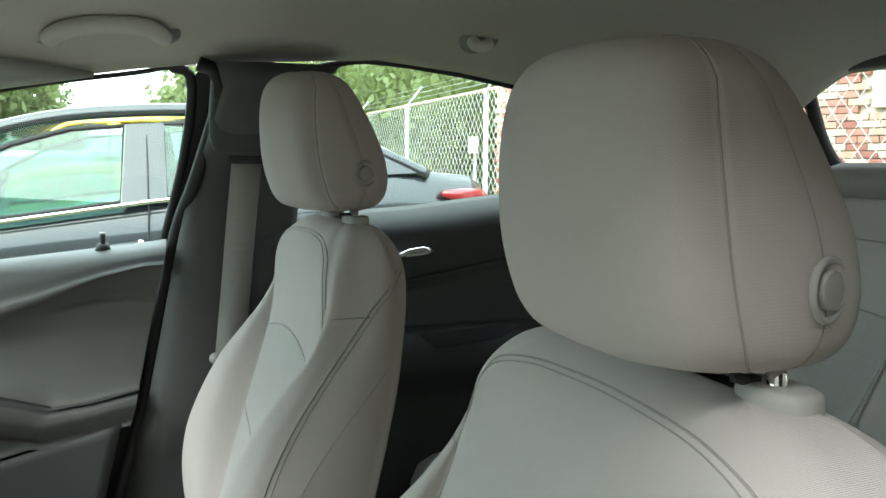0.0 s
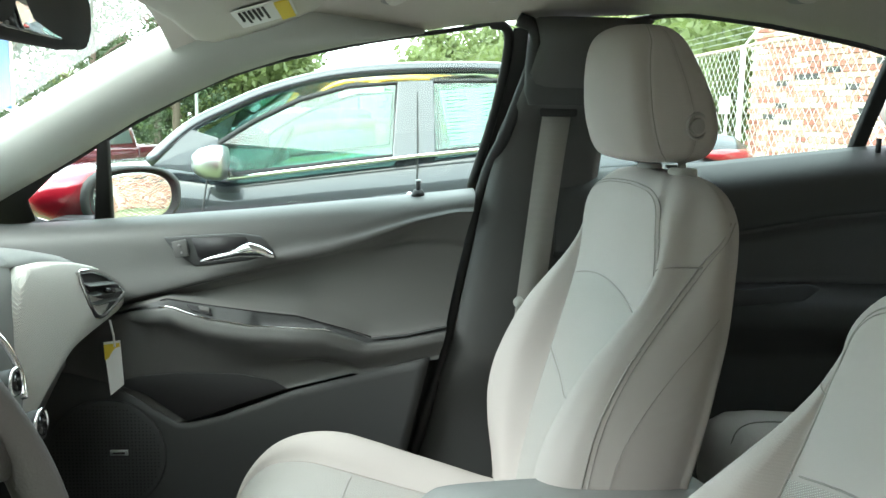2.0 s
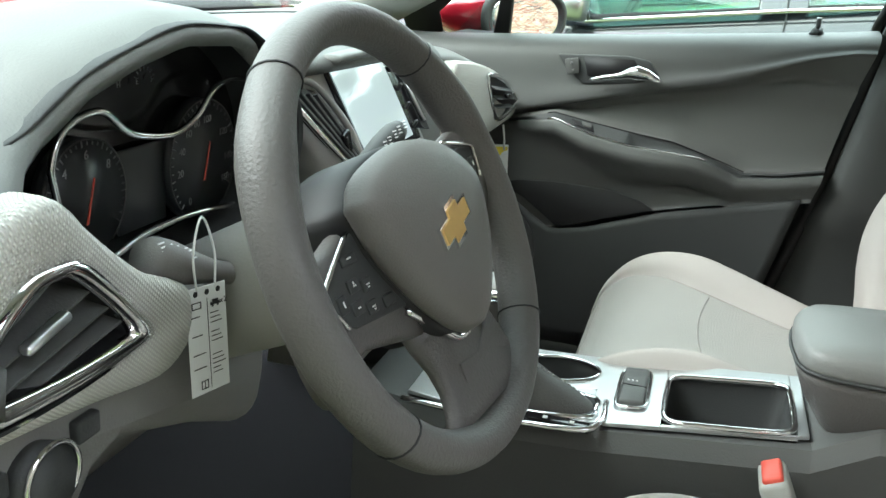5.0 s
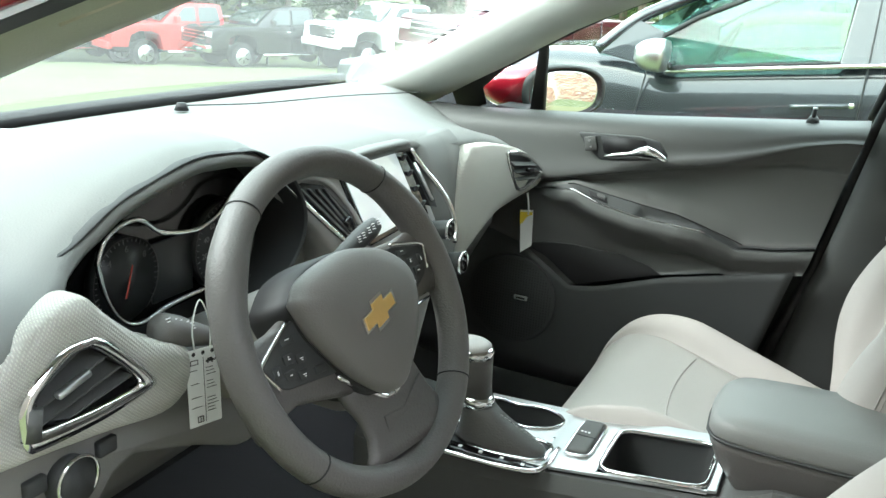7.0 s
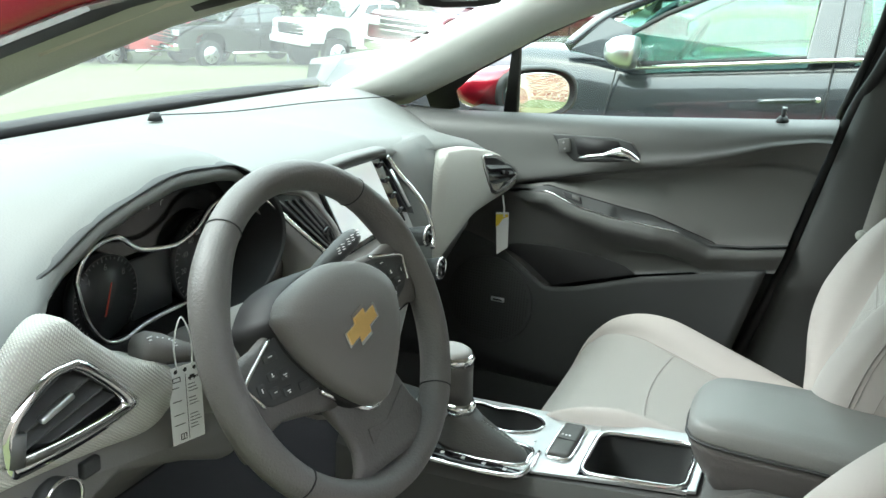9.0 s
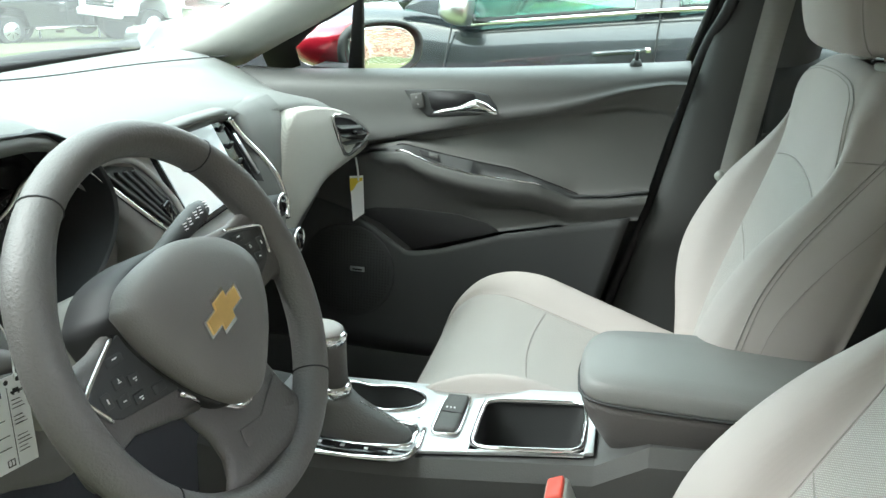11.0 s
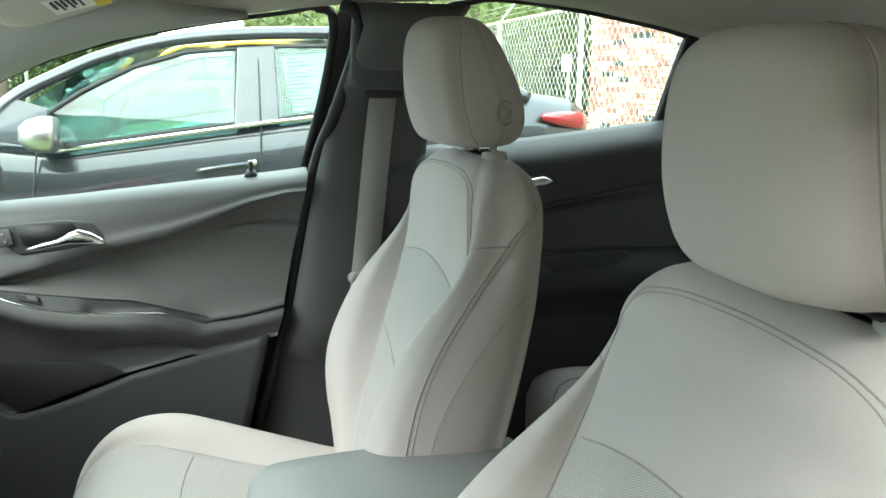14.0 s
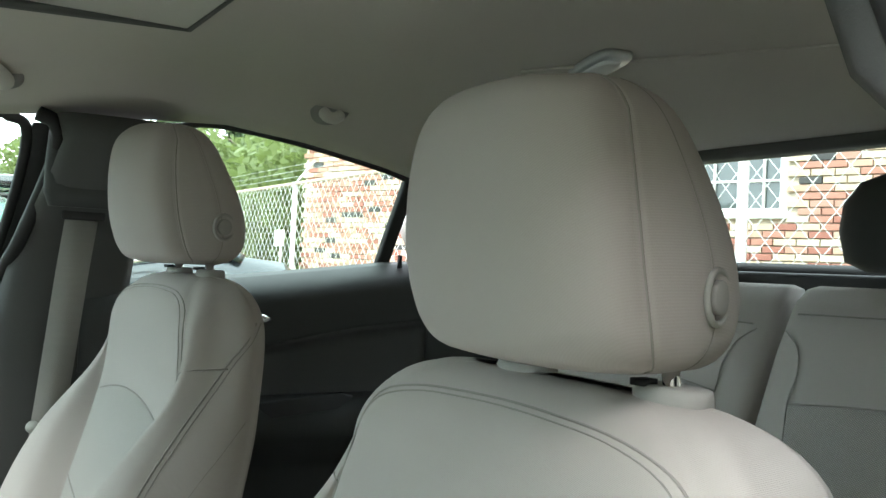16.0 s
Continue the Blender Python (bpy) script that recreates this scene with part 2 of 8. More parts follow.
def brick_mat(name, per_object):
    m = mat(name, (0.4, 0.2, 0.14), 0.9, bump=0.6, scale=120, vary=0.15)
    n, l = m.node_tree.nodes, m.node_tree.links
    src = n.new("ShaderNodeObjectInfo").outputs["Random"] if per_object else n.new("ShaderNodeNewGeometry").outputs["Random Per Island"]
    ramp = n.new("ShaderNodeValToRGB")
    ramp.color_ramp.interpolation = "CONSTANT"
    e = ramp.color_ramp.elements
    e[0].position, e[0].color = 0.0, (0.36, 0.15, 0.11, 1)
    e[1].position, e[1].color = 0.20, (0.45, 0.22, 0.16, 1)
    for p, c in ((0.38, (0.54, 0.36, 0.26)), (0.52, (0.60, 0.48, 0.34)), (0.68, (0.64, 0.55, 0.41)), (0.86, (0.48, 0.27, 0.20)), (0.955, (0.07, 0.07, 0.068))):
        q = e.new(p)
        q.color = (*c, 1)
    l.new(src, ramp.inputs[0])
    mul = n.new("ShaderNodeMix")
    mul.data_type, mul.blend_type = "RGBA", "MULTIPLY"
    mul.inputs[0].default_value = 0.45
    l.new(ramp.outputs[0], mul.inputs[6])
    noise_ = n.new("ShaderNodeTexNoise")
    noise_.inputs["Scale"].default_value = 25
    l.new(noise_.outputs["Fac"], mul.inputs[7])
    l.new(mul.outputs[2], n["Principled BSDF"].inputs["Base Color"])
    return m


BRICK_ONE = brick_mat("brick_face", True)
BRICK_MANY = brick_mat("brick_face_many", False)


# ---- building blocks ----
def thing(name, label, category, at=(0, 0, 0), group="", kind=""):
    ob = new(name)
    ob.location = at
    return tagged(ob, label, category, group, kind)


def part(name, bm, material, parent=None, label="", smooth=True, bevel=0.0, kind="", local=False):
    """Links a bmesh as one mesh object, under a thing or a part."""
    bmesh.ops.recalc_face_normals(bm, faces=bm.faces)
    me = bpy.data.meshes.new(name)
    bm.to_mesh(me)
    bm.free()
    me.materials.append(material)
    if smooth:
        me.shade_smooth()
    ob = new(name, me)
    if parent is not None:
        ob.parent = parent
    if parent is not None and not local:
        base = Vector(parent.location)
        if parent.parent is not None:
            base = base + Vector(parent.parent.location)
        ob.location = -base if parent.type == "EMPTY" else Vector((0, 0, 0))
    if bevel:
        mod = ob.modifiers.new("edge", "BEVEL")
        mod.width, mod.segments, mod.limit_method = bevel, 2, "ANGLE"
    if label or kind:
        tagged(ob, label, kind=kind)
    return ob


def loft(rings, closed=True, cap=True, bm=None):
    """A skin over rings of equally many points."""
    bm = bm or bmesh.new()
    vs = [[bm.verts.new(p) for p in r] for r in rings]
    n = len(rings[0])
    for a, b in zip(vs, vs[1:]):
        for i in range(n if closed else n - 1):
            j = (i + 1) % n
            bm.faces.new((a[i], a[j], b[j], b[i]))
    if cap and closed:
        bm.faces.new(vs[0][::-1])
        bm.faces.new(vs[-1])
    return bm


def oval(c, u, v, n=28, e=2.6):
    """A rounded-rectangle ring about c with half-axes u and v."""
    c, u, v = Vector(c), Vector(u), Vector(v)
    out = []
    for i in range(n):
        a = 2 * math.pi * i / n
        cx, sx = math.cos(a), math.sin(a)
        out.append(c + u * math.copysign(abs(cx) ** (2 / e), cx) + v * math.copysign(abs(sx) ** (2 / e), sx))
    return out


def spline(pts, n=6):
    """A smooth line through the points."""
    p = [Vector(q) for q in pts]
    p = [p[0] * 2 - p[1]] + p + [p[-1] * 2 - p[-2]]
    out = []
    for i in range(1, len(p) - 2):
        for k in range(n):
            t = k / n
            out.append(0.5 * ((2 * p[i]) + (p[i + 1] - p[i - 1]) * t + (2 * p[i - 1] - 5 * p[i] + 4 * p[i + 1] - p[i + 2]) * t * t
                              + (3 * p[i] - p[i - 1] - 3 * p[i + 1] + p[i + 2]) * t ** 3))
    return out + [p[-2]]


def tube(pts, r, n=8, closed=False, bm=None, flat=1.0):
    """A round bar along the points."""
    bm = bm or bmesh.new()
    pts = [Vector(p) for p in pts]
    rings, side = [], None
    m = len(pts)
    for i, p in enumerate(pts):
        d = (pts[(i + 1) % m] - pts[i - 1]) if closed else (pts[min(i + 1, m - 1)] - pts[max(i - 1, 0)])
        d.normalize()
        if side is None:
            side = d.orthogonal().normalized()
        side = (side - d * side.dot(d)).normalized()
        up = d.cross(side)
        rr = r(i / max(1, m - 1)) if callable(r) else r
        rings.append([p + rr * (math.cos(a) * side + flat * math.sin(a) * up) for a in (2 * math.pi * k / n for k in range(n))])
    if closed:
        rings.append(rings[0])
        loft(rings, True, False, bm)
        bmesh.ops.remove_doubles(bm, verts=bm.verts, dist=1e-6)
    else:
        loft(rings, True, True, bm)
    return bm


def slab(poly, depth, bm=None):
    """A flat polygon (3D points) made thick along the vector depth."""
    bm = bm or bmesh.new()
    d = Vector(depth)
    a = [bm.verts.new(Vector(p)) for p in poly]
    b = [bm.verts.new(Vector(p) + d) for p in poly]
    n = len(a)
    bm.faces.new(a[::-1])
    bm.faces.new(b)
    for i in range(n):
        j = (i + 1) % n
        bm.faces.new((a[i], a[j], b[j], b[i]))
    return bm


def block(c, s, bm=None, m=None):
    """A box of full size s about c, turned by m."""
    bm = bm or bmesh.new()
    bmesh.ops.create_cube(bm, size=1.0, matrix=Matrix.Translation(c) @ (m or Matrix()) @ Matrix.Diagonal((*s, 1)))
    return bm


def disc(c, axis, r, depth, n=24, bm=None, r2=None):
    bm = bm or bmesh.new()
    q = Vector(axis).normalized().to_track_quat("Z", "Y").to_matrix().to_4x4()
    bmesh.ops.create_cone(bm, cap_ends=True, segments=n, radius1=r, radius2=r if r2 is None else r2, depth=depth, matrix=Matrix.Translation(c) @ q)
    return bm


def grid(fn, nu, nv, bm=None):
    """A sheet: fn(u, v) for u, v from 0 to 1."""
    bm = bm or bmesh.new()
    vs = [[bm.verts.new(fn(i / nu, j / nv)) for j in range(nv + 1)] for i in range(nu + 1)]
    for i in range(nu):
        for j in range(nv):
            bm.faces.new((vs[i][j], vs[i + 1][j], vs[i + 1][j + 1], vs[i][j + 1]))
    return bm


def thick(ob, t):
    mod = ob.modifiers.new("thickness", "SOLIDIFY")
    mod.thickness, mod.offset = t, 0
    return ob

# ---- ground ----
def ground_z(x, y):
    """The lot falls gently away from the fence towards the trucks."""
    return 0.06 * max(min(x, 2.0), -40.0) - 0.045 * max(min(y, 45.0), -10.0)


gx = [-3000, -600, -150, -60] + list(range(-45, 3)) + [6, 10, 16, 30, 80, 300, 3000]
gy = [-3000, -600, -150, -60, -30, -10] + list(range(-8, 48)) + [80, 200, 800, 3000]
bm = bmesh.new()
vs = [[bm.verts.new((x, y, ground_z(x, y) + (0.05 * noise.noise(Vector((x * 0.4, y * 0.4, 0))) if abs(x) < 40 and abs(y) < 45 and abs(x) + abs(y) > 6 else 0))) for y in gy] for x in gx]
for i in range(len(gx) - 1):
    for j in range(len(gy) - 1):
        bm.faces.new((vs[i][j], vs[i + 1][j], vs[i + 1][j + 1], vs[i][j + 1]))
tagged(part("ground", bm, GRASS), "mown green grass lot with bare sandy patches", "ground", kind="structure")


# ---- the car's shell ----
def side_y(z, s=1):
    """Inner face of the glasshouse, which leans in towards the roof."""
    return s * (0.755 - 0.62 * (z - 1.0))


def rail(x):
    """Height of the roof rail over the doors."""
    return float(np.interp(x, [-1.30, -1.10, -0.973, -0.916, -0.819, -0.66, -0.567, -0.477, -0.301, -0.2, 0.0, 0.06, 0.2, 0.353, 0.42, 0.7, 0.95],
                           [0.86, 0.965, 1.031, 1.063, 1.118, 1.19, 1.219, 1.236, 1.264, 1.275, 1.287, 1.29, 1.277, 1.253, 1.238, 1.165, 1.09]))


def belt(x):
    return float(np.interp(x, [-1.06, -0.937, -0.678, -0.356, -0.265, -0.07, 0.15, 0.41, 0.8], [0.927, 0.936, 0.958, 0.993, 1.005, 1.036, 1.051, 1.081, 1.11]))


def roof_z(x, k):
    """Height of the headliner; k runs from -1 to 1 across the car."""
    top = float(np.interp(x, [-0.75, -0.6, -0.4, -0.1, 0.3, 0.45, 0.87, 0.95], [1.275, 1.315, 1.345, 1.36, 1.357, 1.350, 1.312, 1.30]))
    low = min(rail(x) + 0.006, top)
    return top - (top - low) * max(0.0, (abs(k) - 0.45) / 0.55) ** 2.0


def roof_fn(lift=0.0, grow=0.0):
    def fn(u, v):
        x = -0.74 + 1.60 * u
        k = 2 * v - 1
        w = side_y(min(rail(x), 1.29)) + 0.004 + grow
        return Vector((x, w * k, roof_z(x, k) + lift))
    return fn


tagged(thick(part("ceiling", grid(roof_fn(), 48, 40), LINER), 0.01), "light grey woven cloth headliner", "headliner", kind="structure")
tagged(thick(part("roof", grid(roof_fn(0.045, 0.05), 24, 20), RED_PAINT), 0.004), "red painted steel roof panel", "roof", kind="structure")

tagged(part("liner_seam", tube(spline([(x, y, roof_z(x, y / 0.56) - 0.006) for x, y in ((0.33, 0.16), (0.36, 0.08), (0.40, -0.02), (0.45, -0.13), (0.50, -0.26), (0.52, -0.36))], 6), 0.0025, 6), LINER), "raised seam across the headliner", "seam", kind="structure")
dome = thing("dome_lamp", "small silver and white dome lamp on the headliner", "lamp", (0.37, 0.05, 1.345))
part("bezel", loft([oval((0.37, 0.05, z), (0.022 * k, -0.008 * k, 0), (0.024 * k, 0.066 * k, 0), 24, 4) for z, k in ((1.352, 1.0), (1.343, 1.0), (1.340, 0.9))]), SATIN, dome)
part("lens", loft([oval((0.37, 0.05, z), (0.014 * k, -0.005 * k, 0), (0.018 * k, 0.048 * k, 0), 24, 4) for z, k in ((1.3415, 1.0), (1.338, 1.0), (1.3365, 0.8))]), WHITE_INK, dome, "white lens")
# sunroof shade set into the headliner
shade = thing("sunroof_shade", "grey sliding sunroof shade set into the headliner", "sunroof", (-0.33, 0.0, 1.34))
part("panel", block((-0.33, 0, 1.349), (0.46, 0.47, 0.012)), LINER_PLASTIC, shade, bevel=0.004)
fr = tube([(-0.10, 0.225, 1.346), (-0.10, -0.225, 1.346), (-0.55, -0.225, 1.326), (-0.55, 0.225, 1.326)], 0.006, 8, True)
part("seal", fr, MID_TRIM, shade)

for s in (1, -1):
    # windscreen pillar: low edge follows the window, upper edge the windscreen
    low = [(-1.16, 0.93), (-1.054, 0.988), (-0.973, 1.031), (-0.916, 1.063), (-0.819, 1.118), (-0.758, 1.147), (-0.66, 1.19), (-0.567, 1.219), (-0.477, 1.238), (-0.36, 1.257)]
    up = [(-1.37, 0.925), (-1.30, 0.963), (-1.177, 1.022), (-1.118, 1.053), (-1.0, 1.115), (-0.948, 1.143), (-0.843, 1.198), (-0.77, 1.234), (-0.70, 1.265), (-0.60, 1.30)]
    rings = []
    for (lx, lz), (ux, uz) in zip(low, up):
        a, b = Vector((lx, side_y(lz, s), lz)), Vector((ux, side_y(uz, s) - s * 0.03, uz))
        inn = Vector((0, -s * 0.045, -0.02))
        out = Vector((0, s * 0.03, 0.02))
        rings.append([a, a + inn * 0.35, a.lerp(b, 0.2) + inn * 0.85, a.lerp(b, 0.5) + inn, a.lerp(b, 0.8) + inn * 0.8, b + inn * 0.3, b, b + out, a.lerp(b, 0.5) + out, a + out])
    tagged(part("pillar_front", loft(rings), LIGHT_TRIM), "light grey moulded windscreen pillar trim", "pillar", kind="structure")
    rings = [[Vector((x, side_y(z, s) + s * (0.034 + o), z + q)) for x, z, o, q in ((lx, lz, 0.0, 0.0), (lx, lz, 0.05, 0.005), (ux + 0.03, uz, 0.04, 0.0), (ux + 0.05, uz, 0.0, -0.01))] for (lx, lz), (ux, uz) in zip(low, up)]
    tagged(part("pillar_skin", loft(rings), RED_PAINT if s > 0 else BLACK), "red painted outer windscreen pillar" if s > 0 else "black rubber sealed edge of the open doorway", "pillar", kind="structure")
    if s < 0:
        rings = [[Vector((x, side_y(z, s) + s * (0.034 + o), z + q)) for x, z, o, q in ((lx - 0.001, lz - 0.003, 0.026, 0.002), (lx - 0.001, lz - 0.003, 0.053, 0.005), (ux + 0.03, uz + 0.003, 0.043, 0.0), (ux + 0.03, uz + 0.003, 0.03, 0.0))] for (lx, lz), (ux, uz) in zip(low, up)]
        tagged(part("pillar_paint", loft(rings), RED_PAINT), "red painted outer windscreen pillar", "pillar", kind="structure")
    # black weather seal round the door opening
    dx = 0.0 if s > 0 else 0.148
    pts = spline([(-0.40 + dx, s * 0.70, 0.36), (-0.358 + dx, s * 0.705, 0.542), (-0.304 + dx, s * 0.71, 0.734), (-0.250 + dx, s * 0.71, 0.999), (-0.218 + dx, s * 0.655, 1.10), (-0.185 + dx, s * 0.59, 1.22), (-0.19 + dx, s * 0.572, 1.262), (-0.215 + dx, s * 0.568, 1.274)] + ([] if s > 0 else [(-0.225, -0.578, 1.268), (-0.342, -0.583, 1.276), (-0.40, -0.592, 1.262), (-0.50, -0.605, 1.243), (-0.66, -0.625, 1.197)]), 8)
    tagged(part("door_seal", tube(pts, 0.011, 10), BLACK), "black rubber door seal", "seal", kind="structure")
    # centre pillar
    rows_ = [(0.24, -0.40, -0.12, 0.70), (0.42, -0.385, -0.11, 0.70), (0.55, -0.35, -0.09, 0.70), (0.655, -0.325, -0.075, 0.695), (0.69, -0.312, -0.07, 0.672), (0.73, -0.30, -0.068, 0.668), (0.85, -0.275, -0.062, 0.672), (1.0, -0.245, -0.055, 0.68), (1.105, -0.222, -0.047, 0.660), (1.13, -0.212, -0.045, 0.628), (1.17, -0.20, -0.04, 0.583), (1.24, -0.18, -0.03, 0.545), (1.275, -0.19, -0.01, 0.53)]
    rings = []
    for z, x0, x1, y in rows_:
        x0, x1 = x0 + dx, x1 + dx
        xm, h = (x0 + x1) / 2, (x1 - x0) / 2
        rings.append([Vector((xm + h * cx, s * (y - 0.012 + 0.03 * (1 - math.sqrt(max(0, 1 - (abs(cx) * 0.97) ** 4)))), z)) for cx in np.linspace(-1, 1, 13)] + [Vector((x1, s * (y + 0.09), z)), Vector((x0, s * (y + 0.09), z))])
    tagged(part("pillar_centre", loft(rings), PILLAR), "dark grey moulded centre pillar trim", "pillar", kind="structure")
    # rear quarter pillar and rail behind it
    rings = []
    for x0, x1, z in ((0.414, 0.440, 1.075), (0.414, 0.440, 1.13), (0.415, 0.441, 1.19), (0.417, 0.443, 1.25)):
        y = side_y(z, s)
        rings.append([(x0, y + s * 0.012, z), (x1, y + s * 0.012, z), (x1 + 0.002, y + s * 0.03, z), (x0 - 0.002, y + s * 0.03, z)])
    tagged(part("pillar_quarter", loft(rings), BLACK, smooth=False, bevel=0.004), "black quarter window divider", "pillar", kind="structure")
    rings = []
    for x, z, y in ((0.46, 1.10, 0.725), (0.54, 1.16, 0.685), (0.62, 1.22, 0.645), (0.70, 1.285, 0.605)):
        rings.append(oval((x + 0.10, s * y, z - 0.03), (0.10, 0, -0.10), (0.03, s * 0.035, 0.03), 16, 2.6))
    tagged(part("pillar_rear", loft(rings), LINER), "light grey rear pillar trim", "pillar", kind="structure")

# unseen plain wall, added to block sky light on the open driver's side
tagged(part("wall_yard", block((-1.0, -2.8, 1.15), (14.0, 0.2, 4.5)), BLOCKER, smooth=False), "unseen plain dull wall added to block side light", "wall", kind="structure")
# lower shell
tagged(part("door_liner", block((-0.15, 0.745, 0.62), (2.1, 0.01, 0.60)), DARK_TRIM, smooth=False), "dark liner behind the passenger door trims", "panel", kind="structure")
# unseen door panel, added to stop low light behind the driver
tagged(thick(part("rear_door_trim", grid(lambda u, v: Vector((0.14 + 0.38 * u, -0.665 - 0.03 * max(0, v - 0.85) / 0.15, 0.36 + (belt(0.14 + 0.38 * u) - 0.36) * v)), 12, 20), DARK_TRIM), 0.01), "unseen dark rear door panel added behind the driver to block light", "panel", kind="structure")
for s in (1, -1):
    tagged(thick(part("quarter_trim", grid(lambda u, v: Vector((0.50 + 0.42 * u, s * (0.665 - 0.03 * u - 0.03 * max(0, v - 0.8)), 0.36 + (belt(0.50 + 0.42 * u) - 0.36) * v)), 12, 20), DARK_TRIM), 0.01), "dark moulded quarter panel beside the rear bench", "panel", kind="structure")
tagged(part("floor", block((-0.2, 0, 0.20), (2.6, 1.50, 0.04)), CARPET, smooth=False), "black carpeted car floor", "floor", kind="structure")
tagged(part("wall_front", block((-1.42, 0, 0.55), (0.04, 1.56, 0.72)), CARPET, smooth=False), "dark carpeted firewall under the dashboard", "wall", kind="structure")
tagged(part("sill", block((-0.70, 0.735, 0.30), (1.25, 0.12, 0.14)), DARK_TRIM, bevel=0.02), "dark plastic passenger door sill", "sill", kind="structure")
tagged(part("sill", block((-0.55, -0.735, 0.30), (1.25, 0.12, 0.14)), DARK_TRIM, bevel=0.02), "dark plastic driver door sill", "sill", kind="structure")
tagged(part("kick_panel", block((-1.14, -0.745, 0.62), (0.16, 0.06, 0.56)), DARK_TRIM, bevel=0.02), "dark plastic kick panel ahead of the driver door", "panel", kind="structure")
tagged(part("bonnet", grid(lambda u, v: Vector((-1.40 - 0.9 * u, -0.72 + 1.44 * v, 0.90 - 0.16 * u ** 1.5 - 0.06 * abs(2 * v - 1) ** 2.5)), 16, 16), RED_PAINT), "red painted bonnet", "bonnet", kind="structure")


# ---- windscreen and glass ----
def pane(name, fn, nu, nv, label, material=None):
    ob = part(name, grid(fn, nu, nv), material or CLEAR)
    ob.visible_shadow = False
    return tagged(ob, label, "window", kind="structure")


def screen_fn(u, v):
    k = 2 * v - 1
    x = -1.32 + 0.60 * u - 0.07 * (1 - k * k) * (1 - 0.5 * u)
    z = 0.955 + 0.345 * u
    return Vector((x, k * (0.74 - 0.16 * u), z + 0.02 * (1 - k * k) * u))


pane("window_front", screen_fn, 12, 20, "curved clear windscreen", SCREEN_GLASS)
sidep = lambda x, z, s=1: Vector((x, side_y(z, s) + s * 0.035, z))
rear_glass = lambda u, v: Vector((0.85 + 0.30 * u - 0.21 * u * abs(2 * v - 1) ** 3, (2 * v - 1) * (0.53 + 0.03 * u), 1.295 - 0.190 * u))
pane("window_rear", rear_glass, 6, 16, "sloping lightly tinted rear window", REAR_GLASS).visible_shadow = True
# unseen side pane, added with its tint to dim the rear bench
pane("window_rear_side", lambda u, v: sidep(0.0 + 0.44 * u, 1.03 + 0.05 * u + (0.245 - 0.09 * u * u) * v, -1), 8, 4, "unseen tinted rear side window added to cut light behind the driver", REAR_GLASS).visible_shadow = True
tagged(part("window_edge", tube(spline([rear_glass(u, v) for u, v in ((0, 0), (0.35, 0), (0.7, 0.005), (0.92, 0.02), (1, 0.07), (1, 0.2), (1, 0.35), (1, 0.5), (1, 0.65), (1, 0.8), (1, 0.93), (0.92, 0.98), (0.7, 0.995), (0.35, 1), (0, 1))], 4), 0.013, 8), BLACK), "black border of the rear window", "seal", kind="structure")
tagged(part("window_edge", tube(spline([(-1.36, 0.70, 0.955), (-1.385, 0.35, 0.955), (-1.39, 0.0, 0.955), (-1.385, -0.35, 0.955), (-1.36, -0.70, 0.955)], 8), 0.014, 8), BLACK), "black windscreen base seal", "seal", kind="structure")
# rear header, shelf and rear seat
tagged(part("rear_header", block((0.865, 0, 1.307), (0.05, 1.06, 0.034)), MID_TRIM, bevel=0.01), "grey rear window header trim", "trim", kind="structure")
tagged(part("rear_shelf", block((1.03, 0, 1.082), (0.34, 1.16, 0.03)), BLACK, bevel=0.008), "black parcel shelf below the rear window", "shelf", kind="structure")
tagged(part("wall_rear", block((1.34, 0, 0.65), (0.04, 1.4, 0.84)), CARPET, smooth=False), "dark bulkhead behind the rear seat", "wall", kind="structure")

# ---- passenger doors ----
def edge_x(z):
    return float(np.interp(z, [0.34, 0.542, 0.734, 0.999], [-0.425, -0.372, -0.318, -0.262]))


fdoor = thing("front_door", "closed front passenger door with grey moulded trim", "car door", (-0.7, 0.74, 0.36))
line = lambda xs, zs: (lambda x: float(np.interp(x, xs, zs)))
pocket_line = line([-1.2, -0.95, -0.878, -0.80, -0.764, -0.70, -0.574, -0.322, -0.2], [0.70, 0.69, 0.67, 0.62, 0.597, 0.61, 0.656, 0.719, 0.745])
crease_line = line([-1.2, -1.0, -0.86, -0.793, -0.723, -0.625, -0.508, -0.392, -0.33, -0.27], [0.78, 0.79, 0.806, 0.824, 0.842, 0.868, 0.895, 0.912, 0.914, 0.906])
panel_line = line([-1.2, -0.86, -0.79, -0.712, -0.623, -0.564, -0.515, -0.47, -0.436, -0.371, -0.319, -0.25], [0.76, 0.795, 0.818, 0.806, 0.794, 0.788, 0.774, 0.760, 0.748, 0.754, 0.766, 0.780])
arm_line = line([-1.2, -0.86, -0.80, -0.778, -0.75, -0.705, -0.637, -0.561, -0.514, -0.47, -0.436, -0.371, -0.319, -0.25], [0.75, 0.785, 0.808, 0.812, 0.801, 0.787, 0.776, 0.772, 0.769, 0.753, 0.739, 0.746, 0.757, 0.77])
arm_out = line([-1.2, -0.845, -0.825, -0.80, -0.77, -0.72, -0.55, -0.50, -0.45, -0.40, -0.30, -0.2], [0.0, 0.0, 0.35, 0.72, 0.92, 1.0, 1.0, 0.86, 0.55, 0.40, 0.34, 0.30])
well_in = line([-1.2, -0.637, -0.628, -0.585, -0.545, -0.52, -0.2], [0.0, 0.0, 1.0, 0.9, 0.45, 0.0, 0.0])
